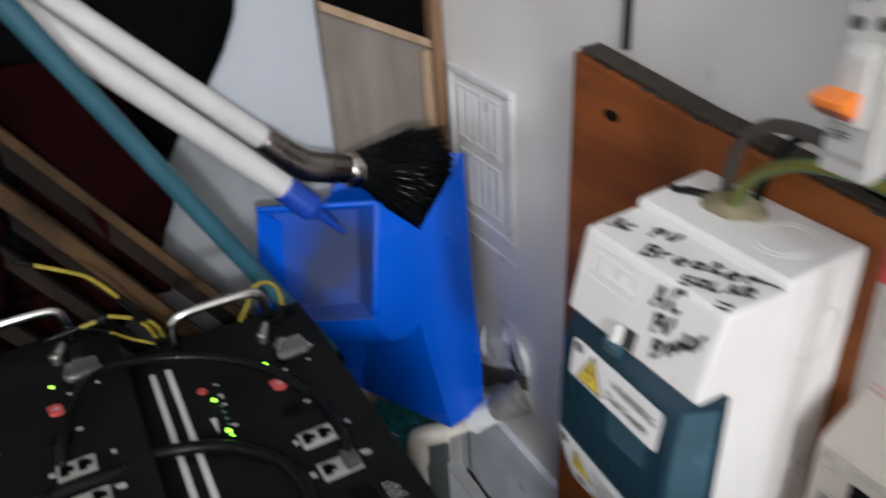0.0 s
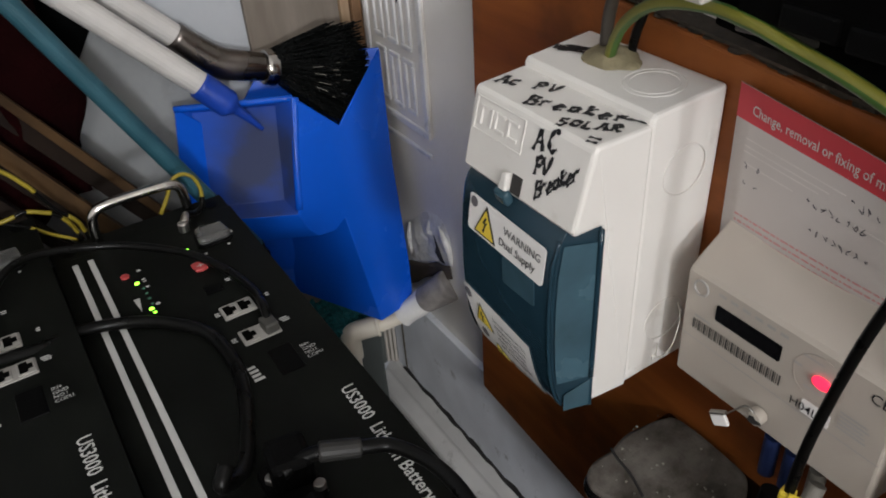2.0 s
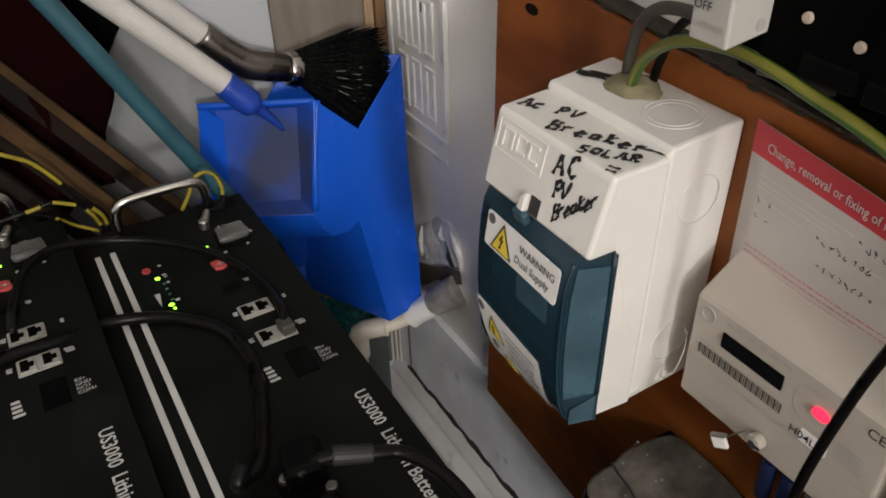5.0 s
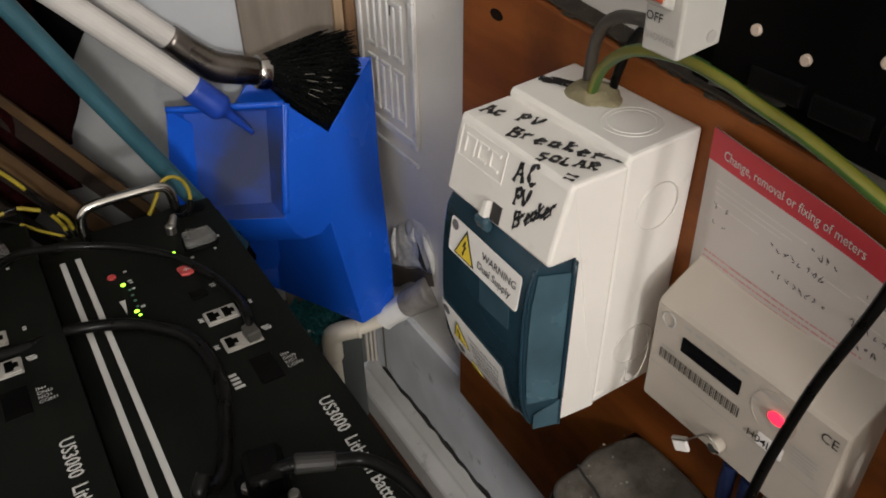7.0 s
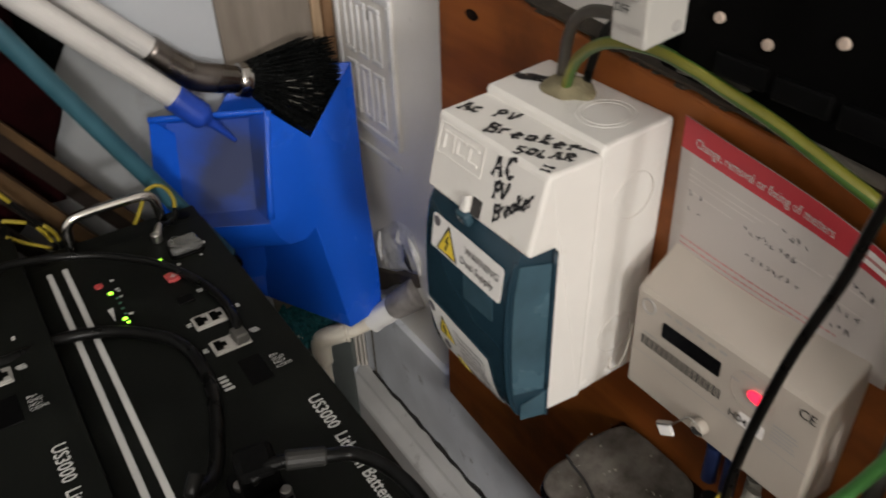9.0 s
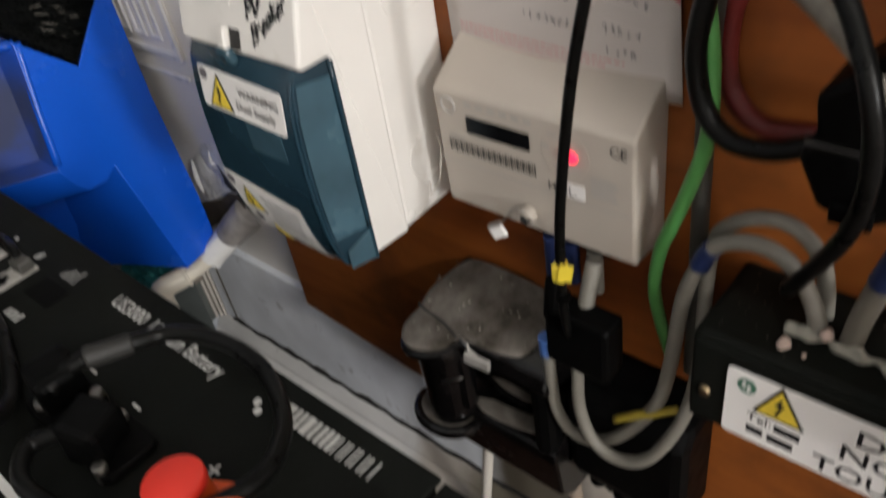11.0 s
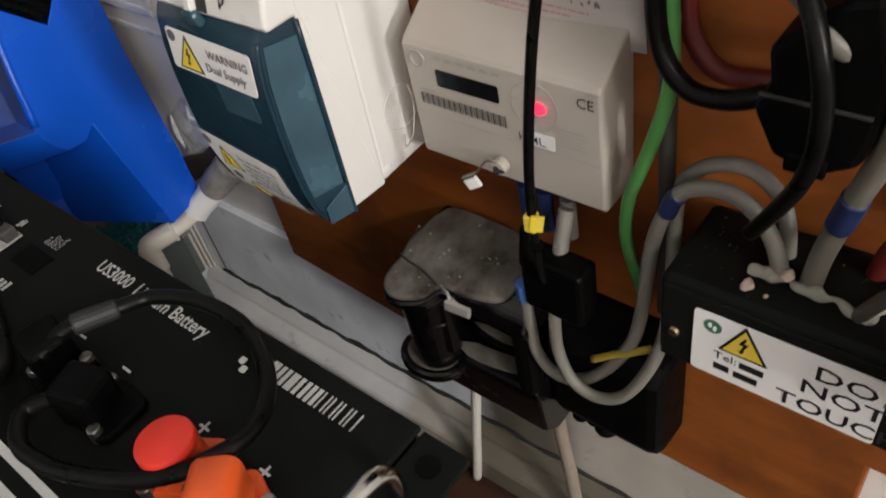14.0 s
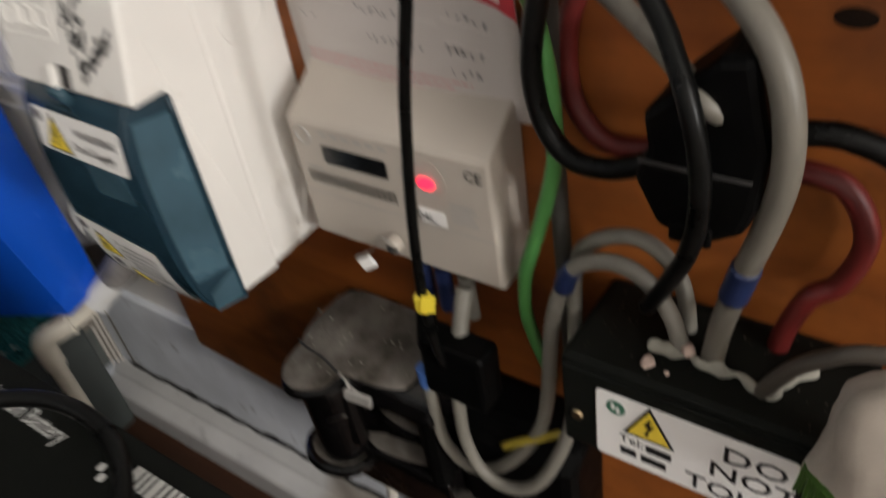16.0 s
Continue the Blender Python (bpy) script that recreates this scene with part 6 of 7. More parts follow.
part("yellow_band", tube([(0.28, -1.29, 6.04), (0.28, -1.42, 6.165), (0.29, -1.51, 6.23), (0.32, -1.63, 6.31)], 0.022, 8, 5, flat=(1, 0.5)), M_OLIVE, cf, "faded yellow tape band", smooth=True)
cj = thing("tail_connector", (0.25, -1.05, 6.33), "small black cable connector hanging from the meter tails", "connector")
part("body", prism(rect(0.36, 0.37, 0.03), (0.32, -0.975, 6.45), RIGHT, UP, 0.17), M_BLACK, cj, bevel=0.03)
part("blue_end", rod((0.2, -0.945, 6.56), (0.2, -0.945, 6.44), 0.045, 0.042, 14), M_BLUE_SLEEVE, cj, "blue sleeve")
part("entry", rod((0.2, -1.0, 6.75), (0.24, -1.0, 6.95), 0.05, 0.05, 12), M_BLACK, cj)
part("entry", rod((0.26, -1.14, 6.75), (0.4, -1.12, 7.0), 0.042, 0.042, 20), M_GREY_PVC, cj, "grey tail")
tail = thing("meter_tail", (0.24, -1.18, 5.8), "looped grey meter tail with a blue tape band", "cable", "meter tails")
part("tape_band", tube([(0.405, -1.645, 7.20), (0.405, -1.668, 7.27), (0.405, -1.70, 7.33)], 0.044, 14, 5), M_BLUE_TAPE, tail, "dark blue tape band", smooth=True)
part("sheath", tube([(0.22, -0.955, 6.55), (0.20, -0.951, 6.408), (0.20, -0.956, 6.18), (0.20, -0.975, 6.0), (0.22, -1.048, 5.84), (0.24, -1.183, 5.823), (0.27, -1.346, 5.961), (0.32, -1.50, 6.241), (0.35, -1.555, 6.509), (0.39, -1.589, 6.99), (0.40, -1.66, 7.245), (0.40, -1.737, 7.37), (0.40, -1.883, 7.425), (0.39, -2.014, 7.39), (0.38, -2.115, 7.27), (0.37, -2.172, 7.113), (0.37, -2.19, 6.98)], 0.036, 14, 7), M_GREY_PVC, tail, smooth=True)
cable("meter_tail", [(0.20, -1.14, 6.55), (0.18, -1.144, 6.42), (0.16, -1.159, 6.168), (0.15, -1.246, 5.96), (0.16, -1.40, 5.905), (0.19, -1.56, 6.02), (0.27, -1.68, 6.33), (0.36, -1.70, 6.644), (0.46, -1.66, 7.0), (0.50, -1.66, 7.267), (0.50, -1.721, 7.392), (0.50, -1.834, 7.471), (0.50, -1.956, 7.487), (0.50, -2.067, 7.411), (0.50, -2.124, 7.291), (0.50, -2.15, 7.12), (0.50, -2.16, 6.95)], 0.034, M_GREY_PVC, "plain grey meter tail looped behind another", group="meter tails")
cable("white_flex", [(0.56, -0.08, 5.0), (0.50, -0.05, 4.5), (0.47, 0.02, 3.95), (0.46, 0.08, 3.5), (0.45, 0.14, FLOOR + 0.02)], 0.042, M_WHITE_PVC, "white flex dropping behind the skirting")
cable("cream_cable", [(0.54, -0.79, 5.0), (0.52, -0.83, 4.6), (0.50, -0.89, 4.15), (0.47, -0.95, 3.6), (0.46, -1.0, FLOOR + 0.04)], 0.052, M_CREAM_DIRTY, "dirty cream service cable going down to the floor")

# ---- isolator box with its label ----
ib = thing("isolator_box", (0.40, -2.26, 6.56), "black metal isolator box with a white warning label", "electrical box")
hb = part("box", block((0.145, -2.84, 6.58), (0.68, -1.745, 7.10)), M_STEEL_BLACK, ib, bevel=0.04)
part("cover_plate", block((0.125, -2.80, 6.60), (0.147, -1.77, 7.075)), M_STEEL_BLACK, ib, bevel=0.015)
part("screw", rod((0.128, -1.835, 6.795), (0.108, -1.835, 6.795), 0.030, 0.024, 12), M_BRASS, ib, "brass cover screw", bevel=0.006)
part("screw", rod((0.128, -2.755, 6.83), (0.108, -2.755, 6.83), 0.030, 0.024, 12), M_BRASS, ib, "brass cover screw", bevel=0.006)
LB = Vector((0.124, -1.925, 6.612))
lab = part("label", prism(rect(0.775, 0.40, 0.02), LB, RIGHT, UP, 0.005), M_PAPER, ib, "white do not touch label")
E3 = Vector((-0.0055, 0, 0))
triangle_sign(LB + E3 + RIGHT * 0.118 + UP * 0.200, RIGHT, UP, 0.212, lab, 0.003)
bm = prism(ring(0.040, 22), LB + E3 + RIGHT * 0.085 + UP * 0.325, RIGHT, UP, 0.002)
green = part("green_mark", bm, M_GREEN_LABEL, lab, "dark green oval mark")
for u, w in ((0.074, 0.332), (0.095, 0.318)):
    part("pale_sole", prism([(a * 0.55, b) for a, b in ring(0.016, 14)], LB + E3 * 1.5 + RIGHT * u + UP * w, RIGHT, UP, 0.002), M_PAPER, green)
part("label_print", words("Tel:", LB + E3 + RIGHT * 0.100 + UP * 0.135, RIGHT, UP, 0.066, None, 0.002, 0.006, 1.05), M_INK, lab, "black print")
bm = bars(LB + E3, RIGHT, UP, [(0.215, 0.125, 0.105, 0.042), (0.105, 0.058, 0.07, 0.042), (0.195, 0.052, 0.105, 0.042)], None, 0.002)
part("masked_number", bm, M_INK, lab, "plain black bars of print")
bm = bmesh.new()
words("DO", LB + E3 + RIGHT * 0.505 + UP * 0.262, RIGHT, UP, 0.125, bm, 0.002, 0.008, 1.25)
words("NOT", LB + E3 + RIGHT * 0.462 + UP * 0.152, RIGHT, UP, 0.122, bm, 0.002, 0.008, 1.25)
words("TOUCH", LB + E3 + RIGHT * 0.378 + UP * 0.028, RIGHT, UP, 0.122, bm, 0.002, 0.008, 1.15)
part("label_print", bm, M_INK, lab, "bold black print")
line = [(0.345, -2.06, 7.11), (0.345, -2.15, 7.115), (0.33, -2.25, 7.112), (0.32, -2.35, 7.115), (0.31, -2.45, 7.11), (0.31, -2.54, 7.112), (0.38, -2.56, 7.115), (0.47, -2.60, 7.11), (0.57, -2.65, 7.11)]
bm = tube(line, lambda t: 0.022 + 0.010 * math.sin(t * 23) + 0.006 * math.sin(t * 51 + 1), 12, 8, flat=(1.0, 0.8))
for v in bm.verts:
    v.co += Vector((noise.noise(v.co * 14), noise.noise(v.co * 14 + Vector((9, 0, 0))), 0.5 * noise.noise(v.co * 17))) * 0.030
solo("sealing_putty", bm, M_PUTTY, (0.36, -2.4, 7.09), "smeared grey-white sealing putty round the tails", "putty", smooth=True)
rnd = random.Random(33)
for x, y, z, r in ((0.25, -2.085, 7.115, 0.030), (0.34, -2.21, 7.155, 0.028), (0.225, -2.17, 7.115, 0.010)):
    bm = ball((x, y, z - 0.2 * r), r, None, (1.25, 0.9, 0.55), 10, 7)
    for v in bm.verts:
        v.co += Vector((rnd.uniform(-1, 1), rnd.uniform(-1, 1), rnd.uniform(-1, 1))) * r * 0.2
    solo("plaster_crumb", bm, M_PINK_CRUMB, (x, y, z - r * 0.7), "pale crumb of plaster on the black box", "debris", smooth=True)
bm = bmesh.new()
for i in range(60):
    ball((rnd.uniform(0.18, 0.62), rnd.uniform(-2.75, -1.8), 7.101), rnd.uniform(0.003, 0.006), bm, (1, 1, 0.5), 5, 4)
solo("box_dust", bm, M_DUST, (0.4, -2.2, 7.1), "specks of dust on the isolator box", "dust", kind="stuff")

# ---- current clamp and the cables at the near end ----
ct = thing("current_clamp", (0.30, -2.15, 7.75), "black hinged current clamp round a grey tail", "current clamp")
out = [(2.271, 8.435), (2.369, 8.454), (2.435, 8.168), (2.416, 7.955), (2.390, 7.86), (2.287, 7.796), (2.116, 7.818), (2.028, 7.994), (2.073, 8.105), (2.054, 8.226), (2.146, 8.316)]
shell = part("shell", prism(out, (0.46, 0, 0), RIGHT, UP, 0.26), M_BLACK, ct, bevel=0.03)
part("hinge", rod((0.22, -2.30, 8.40), (0.44, -2.30, 8.40), 0.045, 0.045, 12), M_BLACK, ct, bevel=0.01)
part("latch", block((0.185, -2.30, 7.79), (0.21, -2.16, 7.87)), M_BLACK, ct, bevel=0.012)
part("split_line", block((0.194, -2.40, 8.06), (0.204, -2.05, 8.072)), M_CRACK, ct)
cable("black_power_cable", [(0.42, -1.60, 9.1), (0.38, -1.701, 8.924), (0.34, -1.813, 8.80), (0.30, -1.955, 8.661), (0.26, -2.077, 8.519), (0.20, -2.158, 8.411), (0.15, -2.221, 8.303), (0.135, -2.264, 8.139), (0.145, -2.269, 7.949), (0.19, -2.229, 7.753), (0.27, -2.144, 7.537), (0.32, -2.076, 7.386), (0.36, -2.03, 7.29)], 0.034, M_RUBBER, "black cable crossing in front of the clamp")
cable("black_power_cable", [(0.46, -1.72, 8.86), (0.45, -1.692, 8.689), (0.43, -1.626, 8.529), (0.41, -1.584, 8.335), (0.40, -1.575, 8.154), (0.39, -1.623, 7.978), (0.37, -1.734, 7.884), (0.36, -1.885, 7.888), (0.35, -2.023, 7.954), (0.38, -2.231, 8.05), (0.42, -2.464, 8.123), (0.44, -2.617, 8.12), (0.46, -2.78, 8.02), (0.48, -2.88, 7.7)], 0.041, M_RUBBER, "thick black cable looping through the clamp")
cable("red_cable", [(0.64, -1.73, 8.75), (0.64, -1.70, 8.60), (0.64, -1.66, 8.45), (0.64, -1.59, 8.229), (0.64, -1.605, 7.958), (0.63, -1.742, 7.81), (0.62, -1.954, 7.829), (0.60, -2.2, 7.86), (0.60, -2.476, 7.875), (0.60, -2.613, 7.827), (0.60, -2.69, 7.651), (0.60, -2.641, 7.446), (0.58, -2.555, 7.36), (0.56, -2.50, 7.2), (0.55, -2.48, 7.05)], 0.042, M_RED_PVC, "dull red cable looping behind the clamp")
solo("red_terminal_cover", block((0.52, -1.815, 8.70), (0.66, -1.69, 9.015)), M_RED_DEEP, (0.6, -1.75, 8.70), "dark red plastic terminal cover under the consumer unit", "terminal cover", bevel=0.025)
cable("black_power_cable", [(0.52, -1.60, 8.7), (0.55, -1.56, 8.2), (0.56, -1.56, 7.6), (0.58, -1.56, 7.0), (0.6, -1.56, 6.3)], 0.04, M_GREY_DARK, "dark cable running down beside the meter")
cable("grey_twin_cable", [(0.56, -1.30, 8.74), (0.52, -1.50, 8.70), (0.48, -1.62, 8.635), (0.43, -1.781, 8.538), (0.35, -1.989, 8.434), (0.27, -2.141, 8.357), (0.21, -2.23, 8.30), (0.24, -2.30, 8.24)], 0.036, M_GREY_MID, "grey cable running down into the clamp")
cable("grey_twin_cable", [(0.30, -2.50, 7.10), (0.30, -2.535, 7.18), (0.30, -2.60, 7.29), (0.30, -2.68, 7.37), (0.31, -2.78, 7.43), (0.35, -2.98, 7.44), (0.42, -3.25, 7.36)], 0.032, M_GREY_WARM, "grey cable leaving the isolator box")
# crumpled cream bag hanging beside the isolator
bag = bmesh.new()
rings = []
for j in range(13):
    t = j / 12
    r = 0.285 - 0.07 * t ** 2 - 0.10 * max(0, t - 0.8) / 0.2
    ring_ = []
    for a in range(28):
        ang = a * 2 * math.pi / 28
        p = Vector((0.12 * math.cos(ang) * (1 - 0.5 * t ** 3), -3.02 + r * math.sin(ang), 7.14 + 0.56 * t))
        k = 0.03 * noise.noise(p * 7) + 0.02 * math.sin(ang * 5 + t * 4)
        ring_.append(bag.verts.new(p + Vector((math.cos(ang), math.sin(ang), 0)) * k))
    rings.append(ring_)
for j in range(12):
    for a in range(28):
        bag.faces.new((rings[j][a], rings[j][(a + 1) % 28], rings[j + 1][(a + 1) % 28], rings[j + 1][a]))
bag.faces.new(rings[0][::-1])
bag.faces.new(rings[-1])
hang = thing("cream_bag", (0.0, -3.02, 6.9), "crumpled cream cloth bag with a yellow-green fringed hem", "bag")
part("bag", bag, M_BAG, hang, smooth=True)
fr = bmesh.new()
rnd = random.Random(14)
for i in range(150):
    ang = i * 2 * math.pi / 150
    p = Vector((0.125 * math.cos(ang), -3.02 + 0.29 * math.sin(ang), 7.20))
    rod(p, p + Vector((rnd.uniform(-0.02, 0.02), rnd.uniform(-0.03, 0.03), -rnd.uniform(0.10, 0.18))), 0.014, 0.006, 5, fr)
part("fringe", fr, M_EARTH, hang, "yellow-green fringe", kind="stuff")
part("loop", tube([(0.0, -3.0, 7.66), (0.2, -3.03, 7.9), (0.5, -3.06, 8.1), (0.69, -3.08, 8.15)], 0.022, 8, 5), M_BAG, hang, smooth=True)

# ---- pipe stub, mop and dustpan in the corner ----
wp = thing("waste_pipe", (0.3, 3.3, 4.2), "cream plastic waste pipe elbow taped into a dirty grey pipe", "pipe")
part("pipe", tube([(0.02, 3.43, 4.94), (0.15, 3.39, 4.95), (0.28, 3.34, 4.97), (0.42, 3.28, 5.02), (0.58, 3.16, 5.14)], 0.078, 18, 6), M_PIPE, wp, smooth=True)
bend = part("elbow", tube([(0.25, 3.352, 4.965), (0.14, 3.392, 4.952), (0.05, 3.422, 4.942), (0.0, 3.436, 4.92), (-0.022, 3.443, 4.87), (-0.025, 3.445, 4.76), (-0.025, 3.445, 4.62)], 0.104, 20, 4), M_PIPE, wp, "dusty cream elbow", smooth=True)
part("collar", rod((0.262, 3.347, 4.967), (0.228, 3.361, 4.963), 0.116, 0.116, 22), M_PIPE, bend, bevel=0.012)
part("down_pipe", rod((-0.025, 3.445, 4.7), (-0.025, 3.445, FLOOR), 0.078, 0.078, 18), M_PIPE, wp)
wrap = rod((0.49, 3.25, 5.05), (0.70, 3.05, 5.305), 0.122, 0.122, 26)
bmesh.ops.subdivide_edges(wrap, edges=wrap.edges, cuts=3, use_grid_fill=True)
for v in wrap.verts:
    v.co += Vector((noise.noise(v.co * 9), noise.noise(v.co * 9 + Vector((3, 0, 0))), noise.noise(v.co * 9 + Vector((0, 5, 0))))) * 0.02
part("tape_wrap", wrap, M_TAPE_WHITE, wp, "lumpy white tape wrap", smooth="auto")
part("socket", rod((0.66, 3.085, 5.26), (0.86, 2.865, 5.51), 0.135, 0.165, 24), M_PIPE_GREY, wp, "dirty grey pipe socket", bevel=0.03)
st = thing("storage_box", (-0.35, 3.65, FLOOR), "dark plastic storage box in the corner under the dustpan", "box")
part("tub", prism(rect(1.42, 1.62, 0.06), (-0.95, 3.80, FLOOR), (1, 0, 0), (0, 0, 1), -0.38), M_BIN, st, bevel=0.03)
part("lid", block((-0.98, 3.77, 4.68), (0.50, 4.18, 4.75)), M_BIN, st, bevel=0.02)
bm = bmesh.new()
rnd = random.Random(17)
for i in range(700):
    x, y = rnd.uniform(-0.85, 0.30), rnd.uniform(3.55, 4.12)
    p = Vector((x, y, 4.84 + rnd.uniform(0, 0.08)))
    q = p + Vector((rnd.uniform(-0.08, 0.08), rnd.uniform(-0.16, 0.02), rnd.uniform(0.0, 0.14)))
    rod(p, q, 0.022, 0.014, 5, bm)
sb = thing("storage_crate", (-2.2, 3.7, FLOOR), "dark plastic crate behind the batteries carrying loose timber", "crate")
part("tub", block((-3.7, 3.16, FLOOR), (-0.72, 4.05, 6.33)), M_STEEL_BLACK2, sb, bevel=0.05)
part("rim", block((-3.74, 3.14, 6.33), (-0.70, 4.08, 6.42)), M_STEEL_BLACK2, sb, bevel=0.03)
mp = thing("mop_head", (-0.25, 3.8, 4.75), "teal microfibre mop head lying under the dustpan", "mop head")
part("pad", block((-0.88, 3.56, 4.752), (0.28, 4.12, 4.88)), M_MOP, mp, bevel=0.03)
part("edge_binding", tube([(-0.62, 3.72, 4.90), (-0.40, 3.64, 4.93), (-0.15, 3.60, 4.92)], 0.028, 8, 5, flat=(1, 0.5)), M_PIPE, mp, "pale edge binding", smooth=True)
part("nap", bm, M_MOP, mp, "tufted teal pile", kind="stuff")

dp = thing("dustpan", (-0.1, 3.6, 5.0), "bright blue plastic upright dustpan with a brush resting in it", "dustpan")
SIDE = Vector((-0.86, 0.45, 0.0))


def on_side(x, z):
    return (x, 2.312 + 0.107 * x + 0.1656 * z, z)


near = {"A": on_side(-0.13, 7.50), "V": on_side(0.22, 7.135), "B": on_side(0.76, 7.65), "S": on_side(0.464, 6.80), "R1": on_side(0.66, 6.63), "R2": on_side(0.632, 5.63), "c2": on_side(0.595, 5.20), "c": on_side(0.23, 5.17), "F3": on_side(0.085, 6.33), "F3b": on_side(-0.045, 6.262), "F2": on_side(-0.195, 6.28), "F1": on_side(-0.277, 6.373), "F": on_side(-0.335, 6.53)}
far = {k: tuple(Vector(p) + SIDE) for k, p in near.items()}
far.update({"c": (-0.24, 4.13, 5.16), "c2": (0.20, 4.14, 5.19), "R2": (0.05, 4.0, 5.63)})
bm = bmesh.new()
nv = {k: bm.verts.new(p) for k, p in near.items()}
fv = {k: bm.verts.new(p) for k, p in far.items()}
inset, low, deep = [bm.verts.new(p) for p in ((-0.28, 4.12, 6.27), (-0.86, 4.14, 5.60), (-0.86, 4.14, 6.27))]
for ks in (("A", "V", "S", "F3", "F3b", "F2", "F1", "F"), ("S", "R1", "R2", "c2", "c", "F3"), ("V", "B", "R1", "S")):
    bm.faces.new([nv[k] for k in ks])
    back = [fv[k] for k in ks]
    if "c2" in ks:
        back[-1:] = [low, deep]
    bm.faces.new(back[::-1])
quad = [nv["A"], nv["F"], fv["F"], fv["A"]]
mid = sum((v.co for v in quad), Vector()) / 4
inward = Vector((0.42, 0.80, 0.0)).normalized() * 0.15
inner = []
for v, (s_, u_) in zip(quad, ((0.15, 0.10), (0.13, 0.04), (0.11, 0.04), (0.12, 0.10))):
    p = v.co.copy()
    p += (Vector((mid.x, mid.y, p.z)) - Vector((p.x, p.y, p.z))) * s_ * 2
    p.z += (mid.z - p.z) * u_ * 2
    inner.append(bm.verts.new(p + inward))
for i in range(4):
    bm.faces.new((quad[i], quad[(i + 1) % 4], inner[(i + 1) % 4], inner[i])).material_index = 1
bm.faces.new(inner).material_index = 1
for a, b in (("F", "F1"), ("F1", "F2"), ("F2", "F3b"), ("F3b", "F3"), ("c", "c2"), ("c2", "R2"), ("R2", "R1"), ("R1", "B")):
    bm.faces.new((nv[a], nv[b], fv[b], fv[a]))
bm.faces.new((nv["F3"], nv["c"], fv["c"], inset))
bm.faces.new((inset, fv["c"], low, deep))
bm.faces.new((nv["F3"], inset, deep, fv["F3"]))
bm.faces.new((fv["S"], fv["F3"], deep))
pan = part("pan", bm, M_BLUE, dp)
pan.data.materials.append(M_BLUE_SHADED_DUST)
mod = pan.modifiers.new("solid", "SOLIDIFY")
mod.thickness, mod.offset = 0.0026, -1
for f in pan.data.polygons:
    f.use_smooth = True
add_bevel(pan, 0.075, 5)
keep_creases(pan, 66)
part("rim", tube([Vector(near["A"]) + Vector((0.02, 0.01, -0.02)), Vector(near["A"]).lerp(Vector(near["F"]), 0.5) + Vector((0.012, 0.01, 0)), Vector(near["F"]) + Vector((0.02, 0.01, 0.03))], 0.034, 12, 6), M_BLUE, pan, smooth=True)
part("rim", tube([Vector(near["A"]) + Vector((0, 0.01, -0.02)), Vector(near["A"]).lerp(Vector(far["A"]), 0.5) + Vector((0, 0.0, -0.02)), Vector(far["A"]) + Vector((0, 0, -0.02))], 0.028, 12, 6), M_BLUE, pan, smooth=True)
# darker blue line that paints the shade along the side's crease
part("side_crease_shade", tube([Vector(near["V"]) + Vector((0, -0.004, 0)), Vector(near["S"]) + Vector((0, -0.004, 0)), Vector(on_side(0.60, 6.30)) + Vector((0, -0.004, 0))], 0.006, 6, 4), M_BLUE_DARK, pan, smooth=True)
PA, PB = Vector((-0.80, 3.66, 7.75)), Vector((-2.30, 3.70, 9.42))
part("socket", tube([(-0.42, 3.58, 7.28), (-0.55, 3.60, 7.45), (-0.68, 3.62, 7.60), (-0.82, 3.66, 7.76)], lambda t: 0.018 + 0.03 * min(1, t * 2) + 0.065 * min(1, max(0, (t - 0.45) / 0.12)), 16, 8), M_BLUE_DARK, dp, "blue tapered handle socket", smooth=True)
part("handle", rod(PA, PB + (PB - PA) * 0.25, 0.098, 0.098, 20), M_POLE, dp, "white tubular handle")
br = thing("broom", (-0.2, 3.95, 7.3), "long-handled broom with black bristles lying in the dustpan", "broom")
QA, QB = Vector((-0.80, 4.0, 8.02)), Vector((-2.1, 4.02, 9.40))
part("handle", rod(QA, QB + (QB - QA) * 0.3, 0.098, 0.098, 20), M_POLE, br, "white tubular handle")
neck = [(-0.84, 4.0, 8.07), (-0.69, 3.99, 7.90), (-0.54, 3.97, 7.77), (-0.36, 3.95, 7.70), (-0.15, 3.93, 7.635)]
part("neck", tube(neck, lambda t: 0.11 + 0.02 * math.sin(t * 3), 16, 6), M_NECK, br, "bent shiny metal neck", smooth=True)
part("ferrule", rod((-0.20, 3.93, 7.65), (-0.105, 3.93, 7.622), 0.145, 0.16, 28), M_CHROME, br, "bright ferrule", smooth="auto", bevel=0.01)
bm = bmesh.new()
rnd = random.Random(23)
for i in range(1900):
    a, r = rnd.random() * 6.28, math.sqrt(rnd.random())
    p = Vector((-0.11, 3.93 + 0.14 * r * math.cos(a), 7.63 + 0.14 * r * math.sin(a)))
    q = Vector((0.54 + rnd.uniform(-0.26, 0.14), 3.76 + 0.30 * r * math.cos(a) + rnd.uniform(-0.04, 0.04), 7.44 + 0.44 * r * math.sin(a) + rnd.uniform(-0.06, 0.06)))
    q.y = max(q.y, 2.36 + 0.107 * q.x + 0.1656 * q.z)
    rod(p, q, 0.012, 0.006, 4, bm)
part("bristles", bm, M_BRISTLE, br, "glossy black bristles", kind="stuff")
bm = bmesh.new()
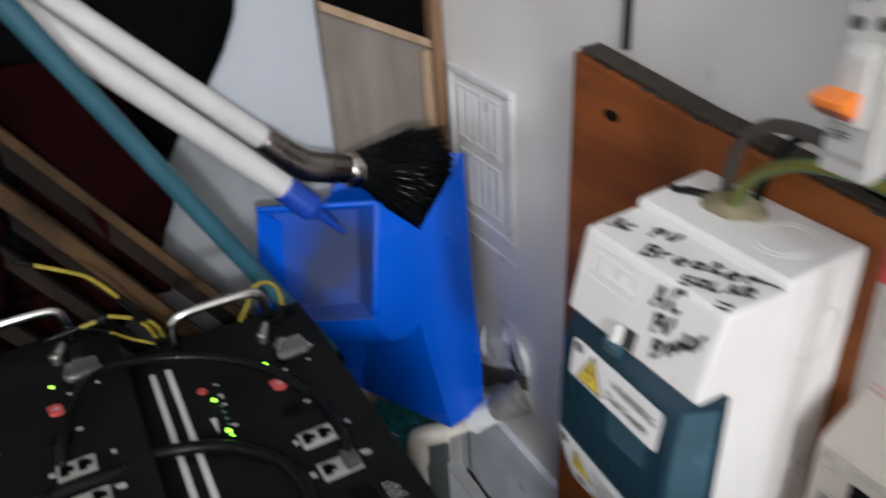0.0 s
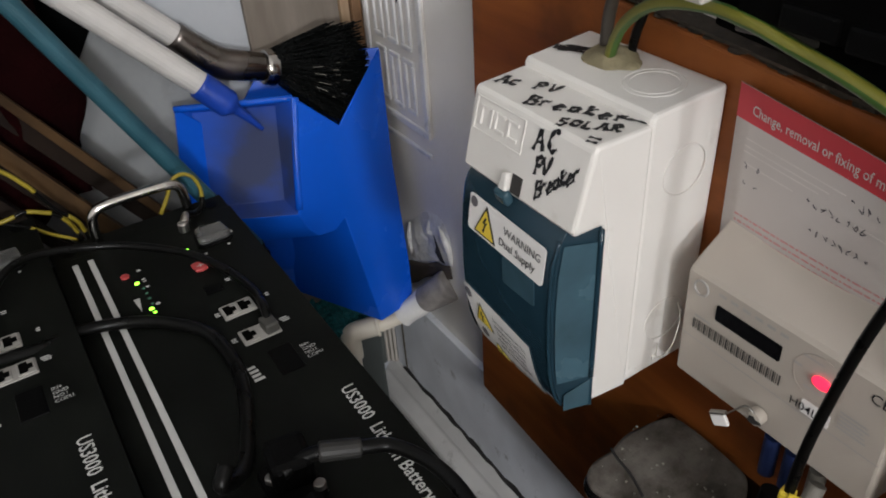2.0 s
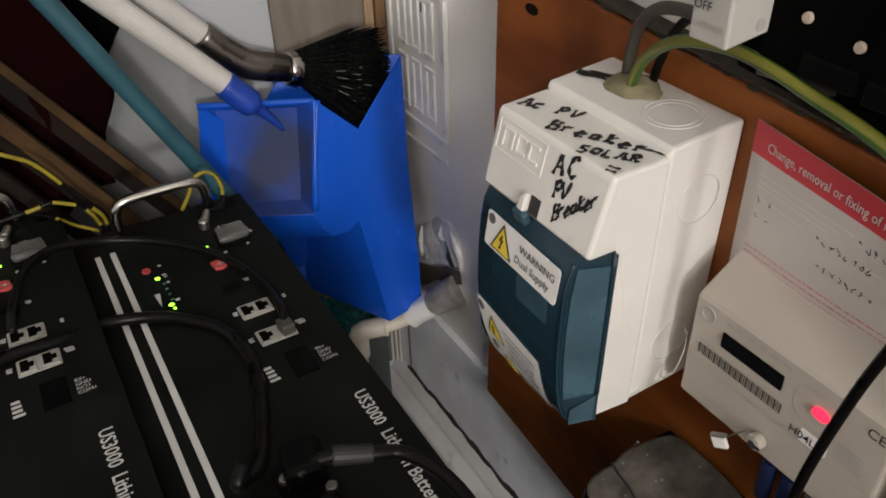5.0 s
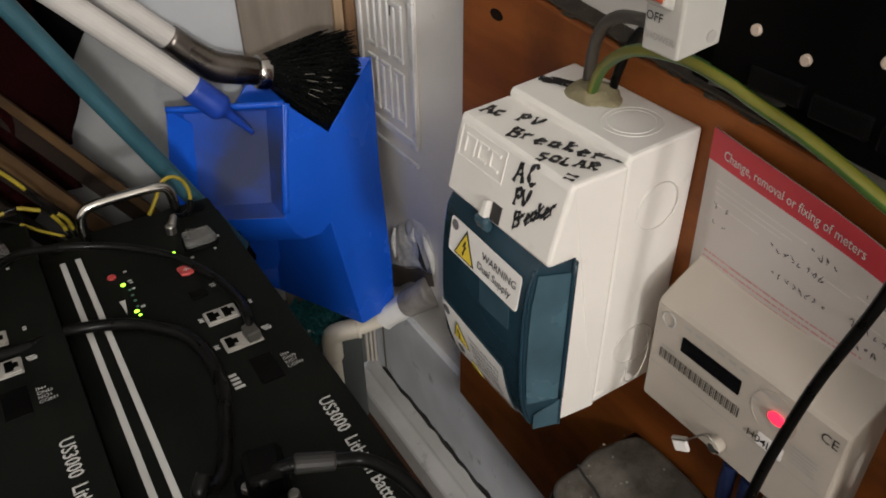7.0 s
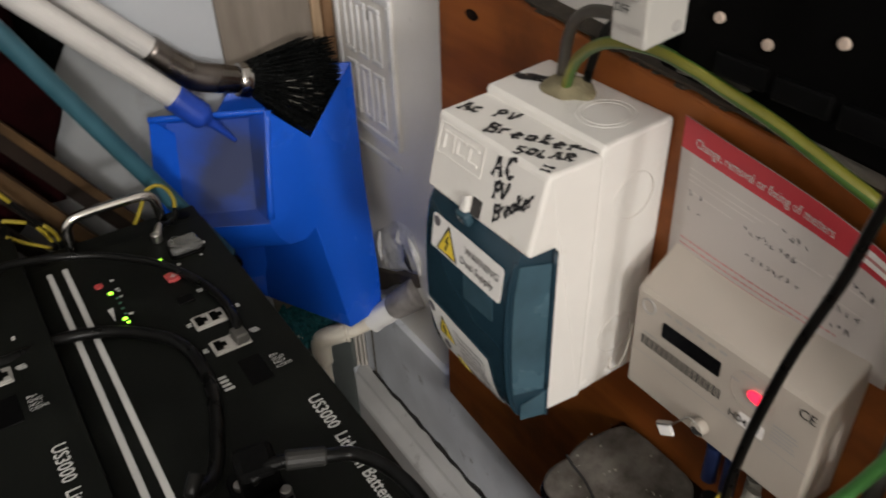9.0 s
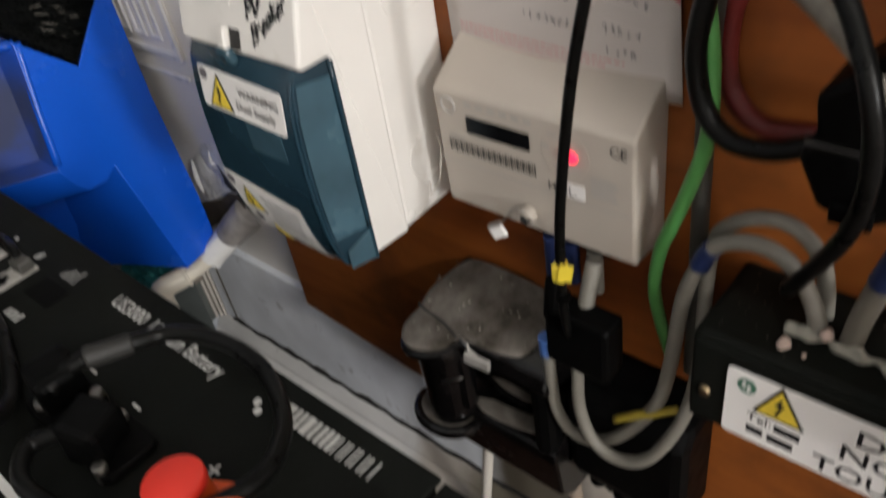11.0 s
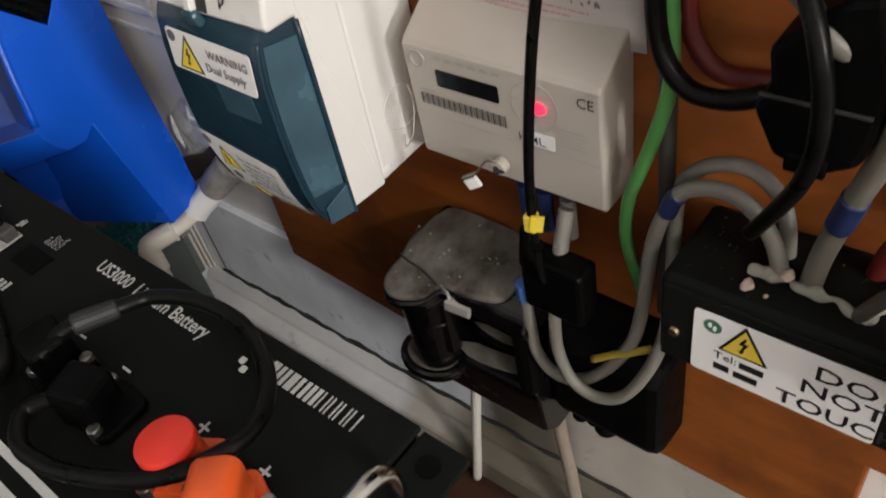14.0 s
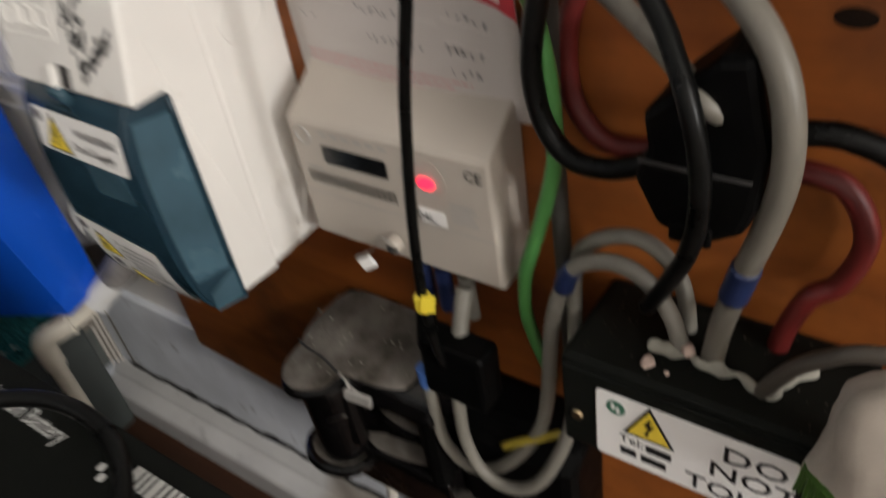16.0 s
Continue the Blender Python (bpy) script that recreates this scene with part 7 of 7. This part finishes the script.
for i in range(34):
    a, r = rnd.uniform(2.9, 5.4), rnd.uniform(0.8, 1.0)
    p = Vector((-0.04, 3.93 + 0.15 * r * math.cos(a), 7.63 + 0.15 * r * math.sin(a)))
    q = Vector((0.42 + rnd.uniform(-0.2, 0.1), 3.66 + 0.26 * r * math.cos(a), 7.52 + 0.30 * r * math.sin(a) + rnd.uniform(0, 0.12)))
    k = rnd.uniform(0.5, 0.7)
    q.y = max(q.y, 2.35 + 0.107 * q.x + 0.1656 * q.z)
    rod(p.lerp(q, k) + Vector((-0.01, -0.02, 0.01)), p.lerp(q, min(1.0, k + 0.25)) + Vector((-0.012, -0.024, 0.012)), 0.004, 0.003, 4, bm)
part("frayed_bristles", bm, M_GREY_PVC, br, "a few dusty pale bristle tips", kind="stuff")

# teal pole and rough laths leaning across the corner
tp = thing("teal_pole", (-0.75, 3.27, 6.42), "teal metal pole leaning across the corner", "pole")
TA, TB = Vector((-1.19, 3.27, 7.255)), Vector((-2.30, 3.27, 9.50))
d = (TA - TB).normalized()
part("tube", rod(TA + d * 0.92, TB - d * 0.9, 0.070, 0.070, 20), M_TEAL, tp)
part("end_ferrule", rod(TA + d * 0.92, TA + d * 0.96, 0.075, 0.065, 20), M_BLACK, tp)
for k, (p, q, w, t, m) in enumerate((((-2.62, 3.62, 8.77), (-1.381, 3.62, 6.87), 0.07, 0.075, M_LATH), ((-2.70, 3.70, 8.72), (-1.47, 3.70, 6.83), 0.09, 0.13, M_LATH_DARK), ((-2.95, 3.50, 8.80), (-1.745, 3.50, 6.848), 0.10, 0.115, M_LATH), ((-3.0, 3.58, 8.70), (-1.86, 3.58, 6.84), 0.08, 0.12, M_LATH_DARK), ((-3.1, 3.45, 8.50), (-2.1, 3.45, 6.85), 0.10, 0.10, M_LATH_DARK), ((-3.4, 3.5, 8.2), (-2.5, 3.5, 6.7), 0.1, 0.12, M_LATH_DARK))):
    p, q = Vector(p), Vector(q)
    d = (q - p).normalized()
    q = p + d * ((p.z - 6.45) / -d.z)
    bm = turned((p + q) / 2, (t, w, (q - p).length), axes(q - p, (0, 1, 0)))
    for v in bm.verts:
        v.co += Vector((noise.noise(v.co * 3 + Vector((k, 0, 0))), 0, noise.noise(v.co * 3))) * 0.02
    solo("timber_lath", bm, m, (q.x, q.y, 6.4), "rough sawn tan timber lath leaning in the corner" if m is M_LATH else "near-black timber lath leaning in the corner", "timber", "laths", bevel=0.008)


COAT_EDGE = [(12.0, -0.7), (9.12, -0.79), (8.88, -0.86), (8.54, -1.05), (8.18, -1.38), (7.92, -1.56), (7.62, -1.70), (7.2, -1.75)]


def drape(x0, x1, z0, z1, y, seed, amp, edge=None):
    bm = bmesh.new()
    nu, nw = 26, 20
    rnd = random.Random(seed)
    ph = [rnd.random() * 6 for _ in range(4)]
    front, back = [], []
    for j in range(nw + 1):
        for rows, off in ((front, 0.0), (back, 0.05)):
            row = []
            for i in range(nu + 1):
                u, v = i / nu, j / nw
                fold = amp * (math.sin(u * 17 + ph[0] + v * 2) + 0.6 * math.sin(u * 31 + ph[1] - v * 3) + 0.5 * math.sin(v * 9 + ph[2])) * (0.3 + v)
                right = lerp_table(edge, z1 + (z0 - z1) * v) if edge else x1 + 0.10 * math.sin(v * 5 + ph[3]) + 0.05 * math.sin(v * 13)
                x = x0 + (right - x0) * u
                row.append(bm.verts.new((x, y - abs(amp) * 2.2 + fold + off, z1 + (z0 - z1) * v + 0.12 * math.sin(u * 6 + ph[2]) * v)))
            rows.append(row)
    for g in (front, back):
        for j in range(nw):
            for i in range(nu):
                bm.faces.new((g[j][i], g[j][i + 1], g[j + 1][i + 1], g[j + 1][i]))
    for i in range(nu):
        bm.faces.new((front[nw][i], front[nw][i + 1], back[nw][i + 1], back[nw][i]))
    for j in range(nw):
        bm.faces.new((front[j][nu], front[j + 1][nu], back[j + 1][nu], back[j][nu]))
    return bm


for label, m, x0, x1, z0, z1, y, seed, amp in (("black cloth coat hanging against the end wall", M_CLOTH_BLACK, -3.6, -0.8, 7.25, 12.0, Y_END - 0.06, 3, 0.05), ("dark red cloth garment hanging beside a black coat", M_CLOTH_RED, -3.8, -1.75, 7.1, 9.0, Y_END - 0.34, 9, 0.06)):
    coat = thing("hanging_coat", ((x0 + x1) / 2, y, z0), label, "garment")
    part("body", drape(x0, x1, z0, z1, y, seed, amp, COAT_EDGE if m is M_CLOTH_BLACK else None), m, coat, smooth=True)
    pts = [(x0 + 0.9, y - 0.34, z1 - 0.2), (x0 + 0.95, y - 0.40, z1 - 0.8), (x0 + 0.9, y - 0.42, z0 + 0.9), (x0 + 0.8, y - 0.40, z0 + 0.45)]
    part("sleeve", tube(pts, lambda t: 0.20 + 0.03 * math.sin(t * 19), 16, 6, flat=(1, 0.7)), m, coat, smooth=True)

# scraps of paper on the floor by the skirting
for x, y, r, s in ((0.0, -0.10, 25, (0.16, 0.22)), (0.13, -0.46, -30, (0.22, 0.30))):
    bm = turned((x, y, FLOOR + 0.03), (s[0], s[1], 0.012), (8, -6, r))
    solo("paper_scrap", bm, M_CARD, (x, y, FLOOR), "scrap of white paper on the floor", "paper", "paper scraps")
